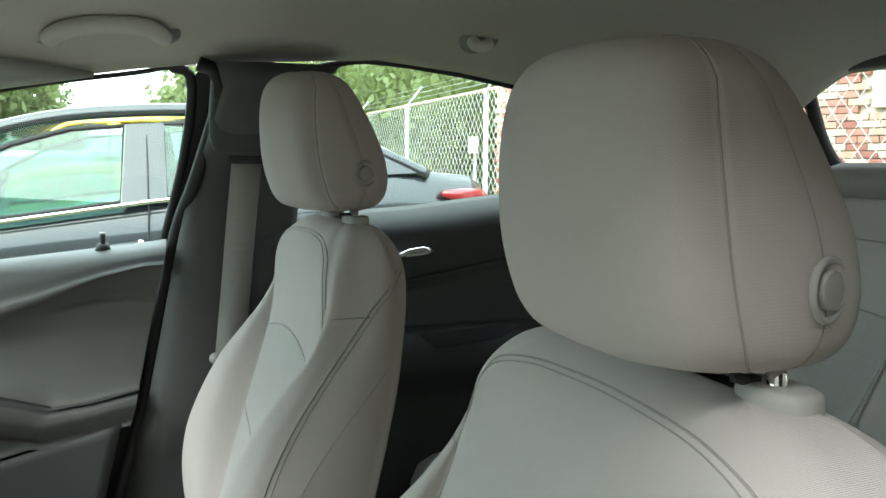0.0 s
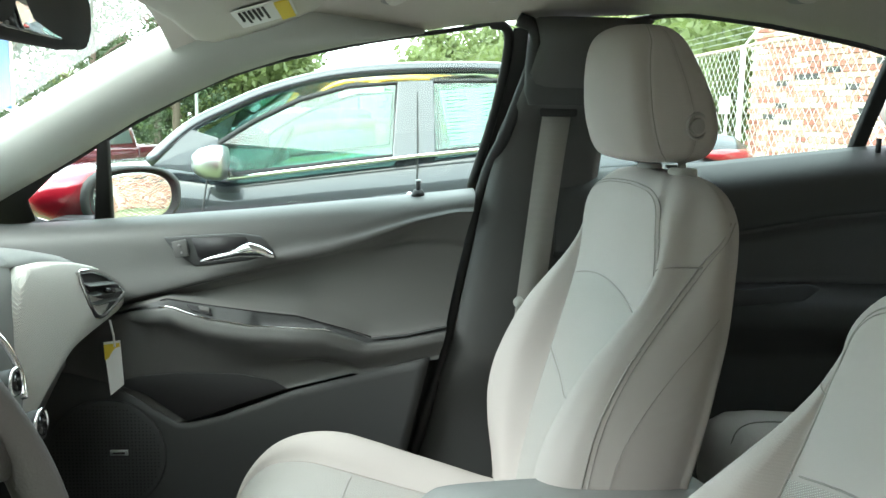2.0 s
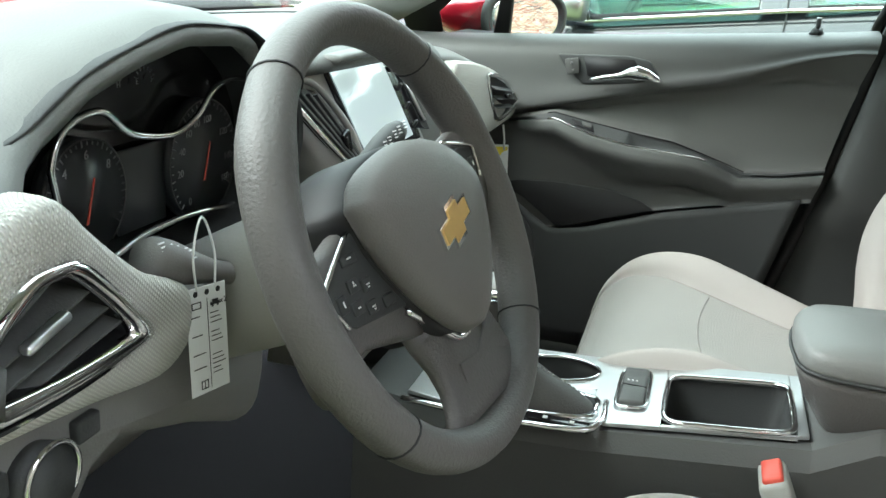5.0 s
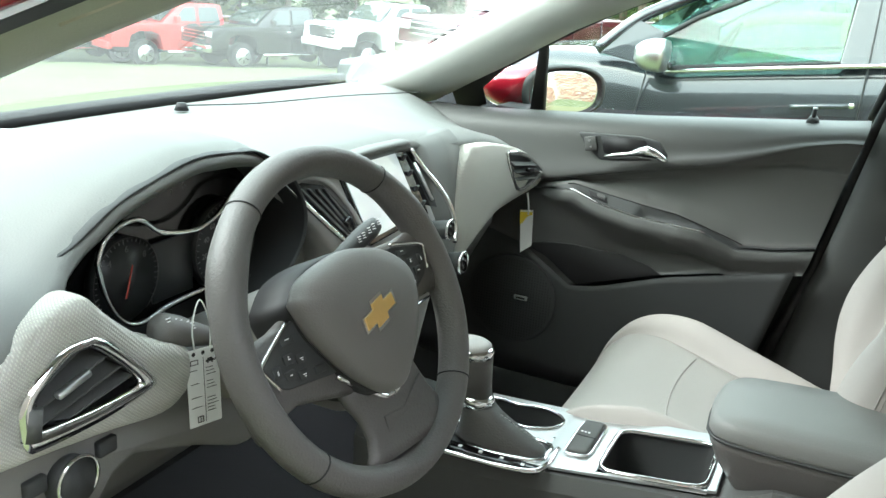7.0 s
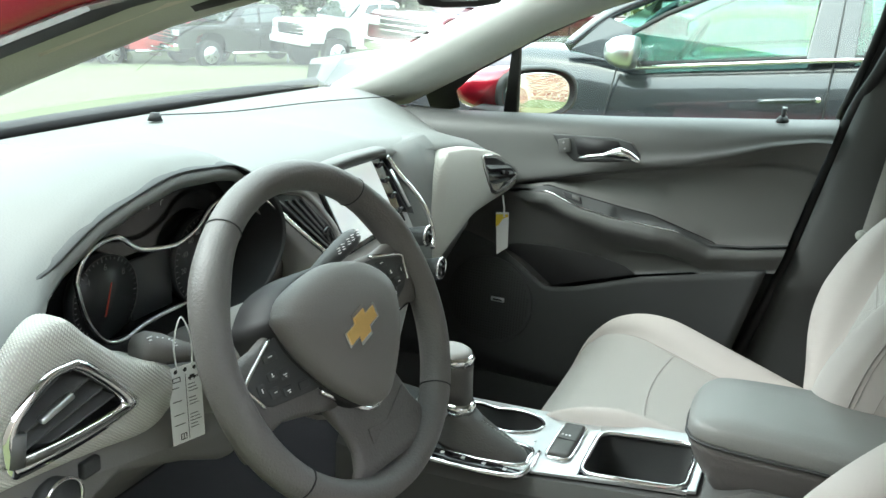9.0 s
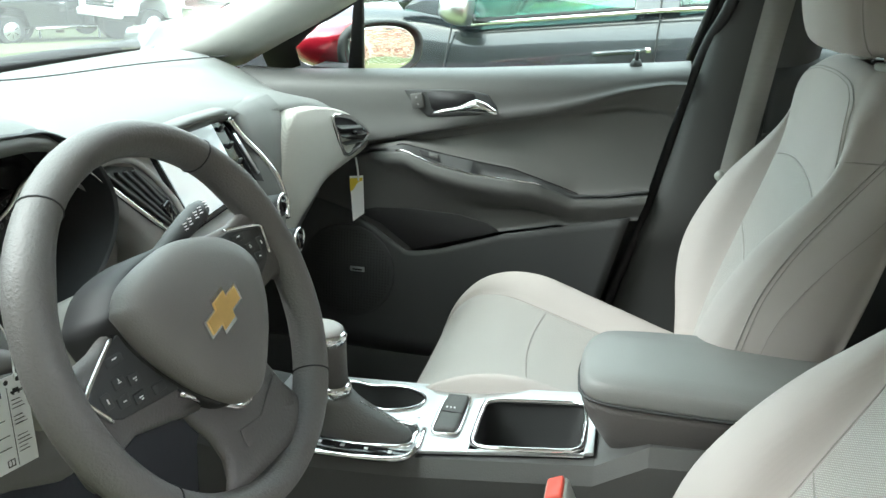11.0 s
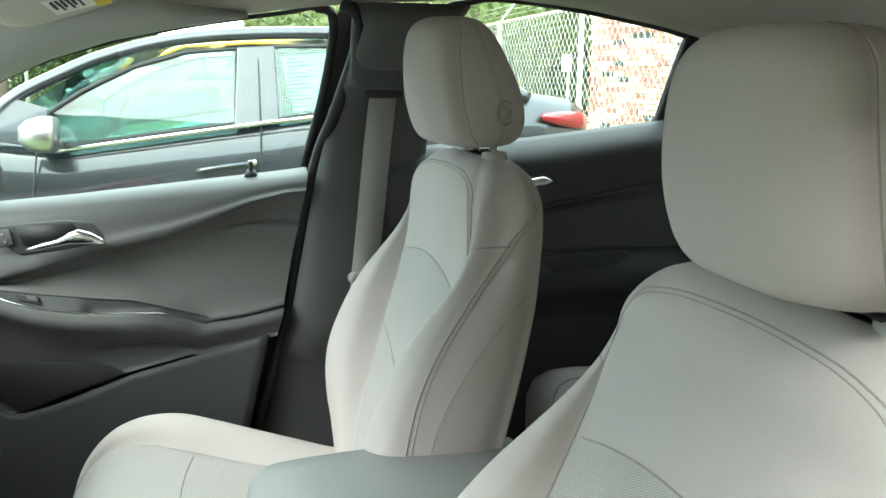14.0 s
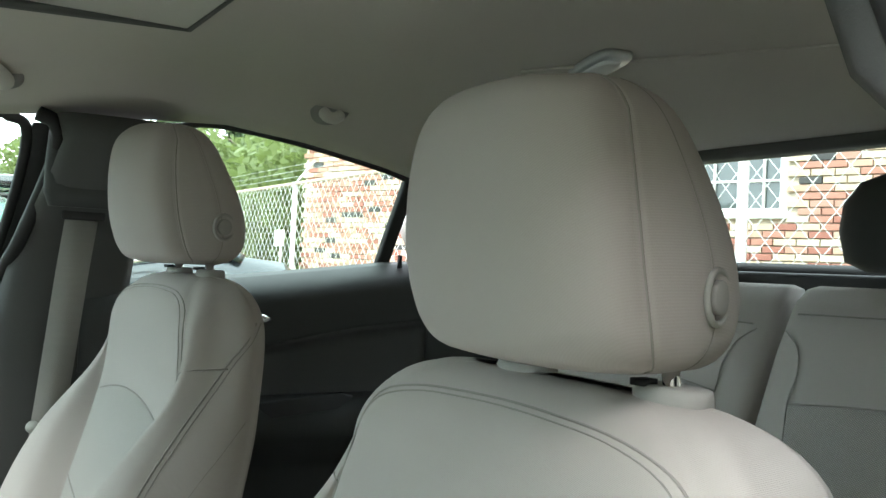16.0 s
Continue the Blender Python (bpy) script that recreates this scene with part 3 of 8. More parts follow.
rise_line = line([-1.2, -0.52, -0.47, -0.42, -0.35, -0.29, -0.2], [0.0, 0.002, 0.012, 0.026, 0.043, 0.053, 0.056])
ROW = 5


def door_column(x):
    """The door trim's section at x, from the window down: shoulder, swept crease, padded panel, armrest ledge, underside."""
    zb, c, p, a, pk = belt(x), crease_line(x), panel_line(x), arm_line(x), pocket_line(x)
    k, w = arm_out(x), well_in(x)
    c = min(c, zb - 0.075)
    p, a = min(p, c - 0.012), min(a, c - 0.022)
    cu = min(c + rise_line(x), zb - 0.022)
    g, h = min(1.0, (cu - c) / 0.03), zb - cu
    back = 0.668
    yp, ya = back - 0.020 * k, back - 0.054 * k
    pts = [(0.747, zb), (0.712, zb - min(0.003, 0.08 * h)), (0.688, zb - min(0.014, 0.2 * h)), (0.674, zb - min(0.036, 0.45 * h)), (0.668, cu + 0.5 * (h - min(0.036, 0.45 * h))), (0.661, cu + min(0.012, 0.15 * h)), (0.663, cu),
           (0.677 + 0.012 * g, c - 0.006 + 0.009 * g), (0.686 - 0.004 * g, c - 0.018 + 0.006 * g), (0.688, c - 0.35 * (c - p)), (0.680, c - 0.75 * (c - p)), (yp + 0.010, p + 0.004), (yp, p),
           (yp - 0.004, p - 0.0025 - 0.017 * w), (ya + 0.012, a + 0.001 - 0.017 * w), (ya + 0.002, a + 0.0015), (ya - 0.003, a - 0.005), (ya - 0.004, a - 0.010 - 0.012 * k), (ya + 0.45 * (0.657 - ya), a - 0.018 - 0.034 * k), (0.656, min(a - 0.024 - 0.040 * k, a - 0.6 * (a - pk))), (0.657, min(pk + 0.010, a - 0.029 - 0.040 * k)), (0.653, min(pk, a - 0.034 - 0.040 * k))]
    return [(q.x, q.y) for q in spline([(y, z, 0) for y, z in pts], ROW)]


DOOR_N = 96
columns = [door_column(-1.14 + (edge_x(0.80) + 1.14) * i / DOOR_N) for i in range(DOOR_N + 1)]


def door_strip(name, j0, j1, material, label=""):
    bm = bmesh.new()
    vs = []
    for i, col in enumerate(columns):
        vs.append([bm.verts.new((-1.14 + (edge_x(z) + 1.14) * i / DOOR_N, y, z)) for y, z in col[j0:j1 + 1]])
    for i in range(DOOR_N):
        for j in range(j1 - j0):
            bm.faces.new((vs[i][j], vs[i + 1][j], vs[i + 1][j + 1], vs[i][j + 1]))
    return part(name, bm, material, fdoor, label)


def on_door(x, k):
    """A point of the trim at x on its k-th section point."""
    y, z = door_column(x)[k * ROW]
    return Vector((x, y, z))


door_strip("upper_trim", 0, 6 * ROW, MID_TRIM, "mid grey upper trim")
door_strip("padded_panel", 6 * ROW, 12 * ROW, PANEL, "lighter grey padded panel")
door_strip("ledge", 12 * ROW, 15 * ROW, DARK_TRIM, "dark switch ledge with a finger well")
arm = door_strip("armrest", 15 * ROW, 21 * ROW, MID_TRIM, "moulded armrest with a chrome edged ledge")
thick(part("lower_trim", grid(lambda u, v: Vector((lambda x, z: (x, 0.655 + 0.03 * max(0, 1 - v * 6), z))(-1.12 + (edge_x(0.36 + 0.3 * v) + 1.12) * u, 0.36 + (pocket_line(-1.12 + (edge_x(0.36 + 0.3 * v) + 1.12) * u) - 0.36) * v)), 40, 20), DARK_TRIM, fdoor, "dark grey lower trim"), 0.006)
xs_ = np.linspace(-0.785, -0.505, 24)
# black line drawn along the crease as its shadow
part("crease_line", tube([on_door(x, 6) + Vector((0, 0.002, -0.002)) for x in np.linspace(-0.80, -0.29, 30)], 0.0012, 6), BLACK, fdoor, "thin black line for the shade under the upper trim")
part("ledge_edge", tube([on_door(x, 15) + Vector((0, -0.0005, 0.001)) for x in xs_], 0.0016, 8), CHROME, arm, "thin chrome edge")
part("ledge_line", tube([on_door(x, 12) + Vector((0, -0.001, 0.0005)) for x in np.linspace(-0.79, -0.44, 30)], 0.0012, 6), BLACK, arm)
part("window_switch", slab([on_door(x, 13).lerp(on_door(x, 14), f) + Vector((0, 0, 0.0005)) for x, f in ((-0.745, 0.25), (-0.705, 0.25), (-0.700, 0.8), (-0.735, 0.8))], (0, 0, 0.003)), BLACK, arm, "black window switch", bevel=0.001)
part("switch_tab", slab([on_door(x, 13).lerp(on_door(x, 14), f) + Vector((0, 0, 0.0035)) for x, f in ((-0.725, 0.35), (-0.708, 0.35), (-0.706, 0.7), (-0.722, 0.7))], (0, 0, 0.003)), MID_TRIM, arm, bevel=0.001)
# release handle in its bezel
part("handle_bezel", slab([(-0.785, 0.662, 0.917), (-0.663, 0.662, 0.925), (-0.624, 0.662, 0.920), (-0.603, 0.662, 0.894), (-0.643, 0.662, 0.879), (-0.735, 0.662, 0.869), (-0.769, 0.662, 0.895)], (0, 0.012, 0)), DARK_TRIM, fdoor, "dark handle bezel", bevel=0.003)
# no hollow here: a flat black plate gives the recess its shade
part("handle_recess", slab([(-0.738, 0.6605, 0.917), (-0.650, 0.6605, 0.920), (-0.640, 0.6605, 0.905), (-0.70, 0.6605, 0.882), (-0.728, 0.6605, 0.885)], (0, 0.003, 0)), BLACK, fdoor, "flat black plate for the shade behind the handle")
rings = []
for x, z, hy, hz in ((-0.722, 0.881, 0.003, 0.003), (-0.70, 0.886, 0.006, 0.005), (-0.672, 0.892, 0.007, 0.006), (-0.655, 0.898, 0.009, 0.010), (-0.640, 0.900, 0.010, 0.013), (-0.622, 0.898, 0.009, 0.010), (-0.608, 0.893, 0.008, 0.007), (-0.599, 0.890, 0.004, 0.004)):
    rings.append(oval((x, 0.645, z), (0, hy, 0), (0, 0, hz), 14, 2.2))
part("release_handle", loft(rings), CHROME, fdoor, "chrome release handle")
lk = part("lock_buttons", block((-0.756, 0.659, 0.899), (0.024, 0.006, 0.028), m=Matrix.Rotation(radians(-12), 4, "Y")), MID_TRIM, fdoor, "dark lock buttons", bevel=0.002)
part("lock_mark", disc((-0.758, 0.6555, 0.905), (0, 1, 0), 0.0022, 0.001, 10), DIM_INK, lk)
part("lock_mark", disc((-0.754, 0.6555, 0.893), (0, 1, 0), 0.002, 0.001, 10), DIM_INK, lk)
# lock knob
kn = part("lock_knob", tube([(-0.36, 0.722, 0.985), (-0.36, 0.722, 1.012)], lambda t: 0.0036 if t < 0.5 else 0.0046, 12), BLACK, fdoor, "black lock knob with silver tip")
part("knob_collar", disc((-0.36, 0.722, 0.991), (0, -0.3, 1), 0.013, 0.012, 20, r2=0.008), DARK_TRIM, kn)
part("knob_tip", disc((-0.36, 0.722, 1.013), (0, 0, 1), 0.0042, 0.003, 12), SATIN, kn)
# map pocket, its shaded opening a flat black sheet, and speaker grille
part("map_pocket", slab([(-0.870, 0.647, 0.672), (-0.817, 0.647, 0.652), (-0.752, 0.647, 0.606), (-0.664, 0.647, 0.634), (-0.580, 0.647, 0.662), (-0.605, 0.647, 0.676), (-0.662, 0.647, 0.688), (-0.763, 0.647, 0.690), (-0.83, 0.647, 0.684)], (0, 0.003, 0)), BLACK, fdoor, "flat black sheet for the shaded map pocket opening", bevel=0.002)
sp = part("speaker_grille", disc((-0.885, 0.650, 0.545), (0, 1, 0), 0.098, 0.008, 48), DARK_TRIM, fdoor, "round perforated speaker grille", bevel=0.002)
bm = bmesh.new()
for i in range(-14, 15):
    for j in range(-14, 15):
        x, z = i * 0.0062, j * 0.0062
        if x * x + z * z < 0.0081:
            block((-0.885 + x, 0.6455, 0.545 + z), (0.003, 0.001, 0.003), bm)
part("grille_hole", bm, BLACK, sp, kind="stuff", smooth=False)
bd = part("speaker_badge", block((-0.863, 0.643, 0.552), (0.030, 0.004, 0.010)), SATIN, sp, "small silver badge", bevel=0.001)
part("badge_bar", block((-0.863, 0.6405, 0.552), (0.020, 0.001, 0.003)), INK, bd)
# window: glass, black frame, quarter post
gl = part("door_glass", loft([[sidep(x, z) for x, z in ((-1.02, 0.93), (-0.26, 0.99), (-0.20, 1.27), (-0.30, 1.285), (-0.48, 1.255), (-0.66, 1.21), (-0.82, 1.14))], [sidep(x, z) + Vector((0, 0.004, 0)) for x, z in ((-1.02, 0.93), (-0.26, 0.99), (-0.20, 1.27), (-0.30, 1.285), (-0.48, 1.255), (-0.66, 1.21), (-0.82, 1.14))]]), CLEAR, fdoor, "clear side window", smooth=False)
gl.visible_shadow = False
part("window_frame", tube(spline([sidep(x, z) - Vector((0, 0.012, 0)) for x, z in ((-1.075, 0.945), (-1.054, 0.985), (-0.973, 1.028), (-0.819, 1.115), (-0.66, 1.187), (-0.477, 1.234), (-0.301, 1.262), (-0.25, 1.27), (-0.222, 1.25), (-0.232, 1.14), (-0.262, 1.0))], 6), lambda t: 0.004 if t < 0.70 else 0.008, 8), BLACK, fdoor, "black window frame")
part("frame_upright", slab([sidep(-0.216, 1.266), sidep(-0.222, 1.20), sidep(-0.234, 1.13), sidep(-0.262, 0.99), sidep(-0.16, 0.99), sidep(-0.15, 1.27)], (0, -0.014, 0)), BLACK, fdoor, "black upright of the window frame", bevel=0.003)
part("quarter_post", slab([sidep(-0.945, 0.925), sidep(-0.912, 0.927), sidep(-0.888, 1.078), sidep(-0.908, 1.066)], (0, -0.02, 0)), BLACK, fdoor, "black quarter window post", bevel=0.003)
part("sail_trim", slab([sidep(-1.12, 0.90) - Vector((0, 0.02, 0)), sidep(-1.045, 0.925) - Vector((0, 0.02, 0)), sidep(-1.048, 0.965) - Vector((0, 0.02, 0)), sidep(-0.98, 1.022) - Vector((0, 0.02, 0)), sidep(-1.0, 1.035) - Vector((0, 0.02, 0)), sidep(-1.13, 0.965) - Vector((0, 0.02, 0))], (0, -0.008, 0)), BLACK, fdoor, "black corner trim", bevel=0.003)
part("outer_skin", grid(lambda u, v: Vector((-1.2 + 1.0 * u, 0.815 + 0.06 * math.sin(v * 3.0), 0.35 + 0.56 * v)), 8, 8), RED_PAINT, fdoor, "red painted outer skin")

rdoor = thing("rear_door", "closed rear passenger door with dark moulded trim", "car door", (0.2, 0.72, 0.36))


def rear_y(x, z):
    d = belt(x) - z
    y = 0.655
    if d < 0.05:
        y += 0.055 * (1 - d / 0.05) ** 2.2
    cr = float(np.interp(x, [-0.1, 0.12, 0.35, 0.6], [0.90, 0.925, 0.965, 0.99]))
    if z < cr:
        y += 0.016 * min(1, (cr - z) / 0.02)
    if z < 0.845:
        y -= 0.05 * min(1, (0.845 - z) / 0.03)
    if z < 0.78:
        y += 0.05 * min(1, (0.78 - z) / 0.06)
    return y


rear_crease = line([-0.13, 0.12, 0.35, 0.53], [0.895, 0.925, 0.965, 0.983])


def rear_piece(name, low, high, rows_n, material, label):
    def fn(u, v):
        x = -0.13 + 0.66 * u
        z = low(x) + (high(x) - low(x)) * v
        return Vector((x, rear_y(x, z), z))
    thick(part(name, grid(fn, 40, rows_n), material, rdoor, label), 0.006)


rear_piece("upper_trim", rear_crease, belt, 18, DARK_TRIM, "dark grey upper trim")
rear_piece("padded_panel", lambda x: 0.843, rear_crease, 14, PILLAR, "grey brown padded panel")
rear_piece("lower_trim", lambda x: 0.34, lambda x: 0.843, 40, DARK_TRIM, "dark lower trim with an armrest")
# the cup's dark hollow is only a black plate on the armrest
part("pull_cup", slab([(0.14, 0.612, 0.838), (0.30, 0.612, 0.852), (0.325, 0.612, 0.845), (0.29, 0.600, 0.826), (0.17, 0.600, 0.815)], (0, 0.004, 0.002)), BLACK, rdoor, "flat black plate for the shaded pull cup", bevel=0.002)
part("release_handle", loft([oval((x, 0.636, z), (0, 0.006, 0), (0, 0, h), 12, 2.2) for x, z, h in ((0.11, 0.972, 0.004), (0.13, 0.976, 0.008), (0.155, 0.979, 0.009), (0.172, 0.979, 0.005))]), CHROME, rdoor, "chrome release handle")
part("lock_knob", tube([(0.445, 0.685, 1.075), (0.445, 0.685, 1.10)], 0.0045, 10), BLACK, rdoor, "black lock knob")
gl = part("door_glass", slab([sidep(x, z) for x, z in ((-0.10, 1.02), (0.42, 1.07), (0.42, 1.25), (0.2, 1.285), (0.0, 1.295), (-0.06, 1.27))], (0, 0.004, 0)), CLEAR, rdoor, "clear rear side window", smooth=False)
gl.visible_shadow = False
part("window_frame", tube(spline([sidep(x, z) - Vector((0, 0.012, 0)) for x, z in ((-0.075, 1.035), (-0.06, 1.15), (-0.048, 1.262), (0.0, 1.285), (0.06, 1.292), (0.2, 1.279), (0.353, 1.255), (0.42, 1.24))], 6), 0.006, 8), BLACK, rdoor, "black window frame")
part("outer_skin", grid(lambda u, v: Vector((-0.2 + 0.9 * u, 0.815 + 0.06 * math.sin(v * 3.0), 0.35 + 0.64 * v)), 8, 8), RED_PAINT, rdoor, "red painted outer skin")

# door mirror outside the passenger window
mir = thing("door_mirror", "red painted door mirror with black surround", "mirror", (-0.95, 0.97, 0.90))


def swing(bm):
    """Turns the mirror head in towards the driver."""
    c = Vector((-0.925, 0.965, 0))
    bmesh.ops.transform(bm, matrix=Matrix.Translation(c) @ Matrix.Rotation(radians(-36), 4, "Z") @ Matrix.Translation(-c), verts=bm.verts)
    return bm


shell = bmesh.new()
turn_in = Matrix.Translation((-0.925, 0.965, 0)) @ Matrix.Rotation(radians(-36), 4, "Z") @ Matrix.Translation((0.925, -0.965, 0))
loft([[turn_in @ Vector((-0.915, 0.97 + 0.115 * k * math.copysign(abs(math.cos(a)) ** 0.8, math.cos(a)), 0.957 + 0.058 * k * math.copysign(abs(math.sin(a)) ** 0.8, math.sin(a)))) + Vector((d, 0.10 * d, 0)) for a in (2 * math.pi * i / 28 for i in range(28))] for d, k in ((0.0, 1.0), (-0.03, 1.02), (-0.07, 0.97), (-0.11, 0.85), (-0.14, 0.62), (-0.155, 0.3), (-0.158, 0.1))], bm=shell)
part("housing", shell, RED_PAINT, mir)
part("surround", swing(loft([[(-0.913 + d, 0.97 + 0.118 * k * math.copysign(abs(math.cos(a)) ** 0.8, math.cos(a)), 0.957 + 0.061 * k * math.copysign(abs(math.sin(a)) ** 0.8, math.sin(a))) for a in (2 * math.pi * i / 28 for i in range(28))] for d, k in ((-0.025, 1.0), (0.004, 1.0), (0.008, 0.9), (0.0, 0.88))], True, False)), DARK_TRIM, mir, "dark grey surround")
part("mirror_glass", swing(loft([[(-0.9085 + 0.004 * (1 - k * k) - 0.0030 * k * math.sin(a), 0.97 + 0.103 * k * math.copysign(abs(math.cos(a)) ** 0.8, math.cos(a)), 0.957 + 0.053 * k * math.copysign(abs(math.sin(a)) ** 0.8, math.sin(a))) for a in (2 * math.pi * i / 28 for i in range(28))] for k in (1.0, 0.85, 0.7, 0.55, 0.4, 0.25, 0.1)])), MIRROR, mir, "convex mirror glass")
part("stalk", block((-0.985, 0.84, 0.915), (0.07, 0.10, 0.03)), DARK_TRIM, mir, bevel=0.008)

# seat belt on the passenger pillar
sb = thing("seat_belt", "grey woven seat belt hanging from the centre pillar", "seat belt", (-0.15, 0.64, 0.6))
bm = loft([[Vector((x + dx_ * w, y, z)) for dx_, w in ((-0.5, 0.047), (0.5, 0.047))] + [Vector((x + dx_ * w, y + 0.002, z)) for dx_, w in ((0.5, 0.047), (-0.5, 0.047))] for x, y, z in ((-0.140, 0.615, 1.140), (-0.148, 0.632, 1.05), (-0.158, 0.645, 0.93), (-0.168, 0.648, 0.83), (-0.19, 0.62, 0.66), (-0.21, 0.60, 0.52))])
part("webbing", bm, WEBBING, sb)
part("guide", block((-0.140, 0.620, 1.135), (0.062, 0.03, 0.016)), BLACK, sb, "black belt guide", bevel=0.004)
part("guide_cover", loft([oval((-0.125, 0.62 - 0.03 * k, 1.145 + dz), (0.075 * k, 0, 0), (0, 0.02, 0), 20, 3) for dz, k in ((0, 0.9), (0.02, 1.0), (0.06, 1.0), (0.11, 0.95))]), DARK_TRIM, sb, "dark guide cover")
part("stop_button", disc((-0.196, 0.605, 0.822), (-0.3, -1, 0), 0.009, 0.006, 18), LIGHT_TRIM, sb, "pale stop button")


# ---- roof fittings ----
g = thing("grab_handle", "pale grey folding grab handle on the roof rail", "grab handle", (-0.338, 0.50, 1.30))
part("bar", tube(spline([(-0.410, 0.515, 1.297), (-0.408, 0.486, 1.292), (-0.392, 0.460, 1.297), (-0.365, 0.450, 1.304), (-0.338, 0.448, 1.307), (-0.310, 0.450, 1.308), (-0.284, 0.458, 1.306), (-0.268, 0.482, 1.300), (-0.266, 0.512, 1.303)], 5), 0.0125, 14), LINER_PLASTIC, g)
# darker discs paint the shade behind the handle's ends
for x, y, z in ((-0.412, 0.504, 1.3015), (-0.264, 0.500, 1.3105)):
    part("mount_recess", disc((x, y, z), (0, -0.55, -0.83), 0.022, 0.012, 28), COWL, g, "darker disc for the shade round the mount")
hk = thing("coat_hook", "pale grey coat hook on the roof rail", "hook", (0.18, 0.50, 1.316))
# plain disc, coloured darker for the shade inside the cup
part("recess", disc((0.195, 0.482, 1.321), (0, -0.55, -0.83), 0.031, 0.010, 30), COWL, hk, "darker disc for the shade in the hook's cup")
part("hook", tube(spline([(0.182, 0.474, 1.314), (0.184, 0.462, 1.306), (0.194, 0.460, 1.305), (0.206, 0.468, 1.311)], 5), 0.0095, 12), LINER_PLASTIC, hk)

vis = thing("sun_visor", "pale grey folded sun visor with warning label", "sun visor", (-0.60, 0.36, 1.28))
part("panel", loft([oval((-0.60, y, 1.272 + dz), (0.095 * k, 0, 0.03 * k), (0, 0, 0.011), 24, 3) for y, k, dz in ((0.16, 0.8, 0.005), (0.175, 1.0, 0.004), (0.35, 1.0, 0.0), (0.50, 1.0, -0.012), (0.53, 0.85, -0.016))]), LINER_PLASTIC, vis)
wl = part("warning_label", slab([(-0.62, 0.36, 1.251), (-0.62, 0.47, 1.243), (-0.545, 0.47, 1.265), (-0.545, 0.36, 1.273)], (0.0006, 0, -0.002)), PAPER, vis, "white and yellow warning label", smooth=False)
part("label_band", slab([(-0.565, 0.36, 1.264), (-0.565, 0.47, 1.256), (-0.547, 0.47, 1.262), (-0.547, 0.36, 1.270)], (0.0006, 0, -0.002)), YELLOW_INK, wl, smooth=False)
bm = bmesh.new()
for i in range(6):
    slab([(-0.612 + 0.006 * i, 0.37, 1.2515 + 0.0018 * i - 0.0007), (-0.612 + 0.006 * i, 0.37 + 0.05 + 0.03 * (i % 2), 1.2515 + 0.0018 * i - 0.0007 - 0.0045), (-0.609 + 0.006 * i, 0.37 + 0.05 + 0.03 * (i % 2), 1.2525 + 0.0018 * i - 0.0007 - 0.0045), (-0.609 + 0.006 * i, 0.37, 1.2525 + 0.0018 * i - 0.0007)], (0.0003, 0, -0.002), bm)
part("label_text", bm, INK, wl, smooth=False)
for k, s in ((0, 1), (1, -1)):
    tagged(part("visor_hinge", block((-0.68, s * 0.50, 1.262), (0.03, 0.05, 0.02)), LINER_PLASTIC, bevel=0.006), "pale plastic visor hinge", "trim", kind="structure")
rv = thing("rear_view_mirror", "black framed rear-view mirror hung from the windscreen", "mirror", (-0.73, 0.0, 1.22))
part("housing", loft([oval((-0.735 + 0.012 * abs(y + 0.02) / 0.13, y - 0.01, 1.213), (0.014 * k, 0, 0), (0, 0, 0.036 * k), 20, 3) for y, k in ((-0.135, 0.55), (-0.125, 0.9), (-0.06, 1.0), (0.05, 1.0), (0.10, 0.9), (0.115, 0.55))]), BLACK, rv)
part("mirror_glass", block((-0.719, -0.01, 1.213), (0.004, 0.215, 0.056)), MIRROR, rv, "mirror glass", bevel=0.002)
part("stem", tube([(-0.745, 0.0, 1.23), (-0.80, 0.0, 1.27), (-0.83, 0.0, 1.275)], 0.011, 10), BLACK, rv)

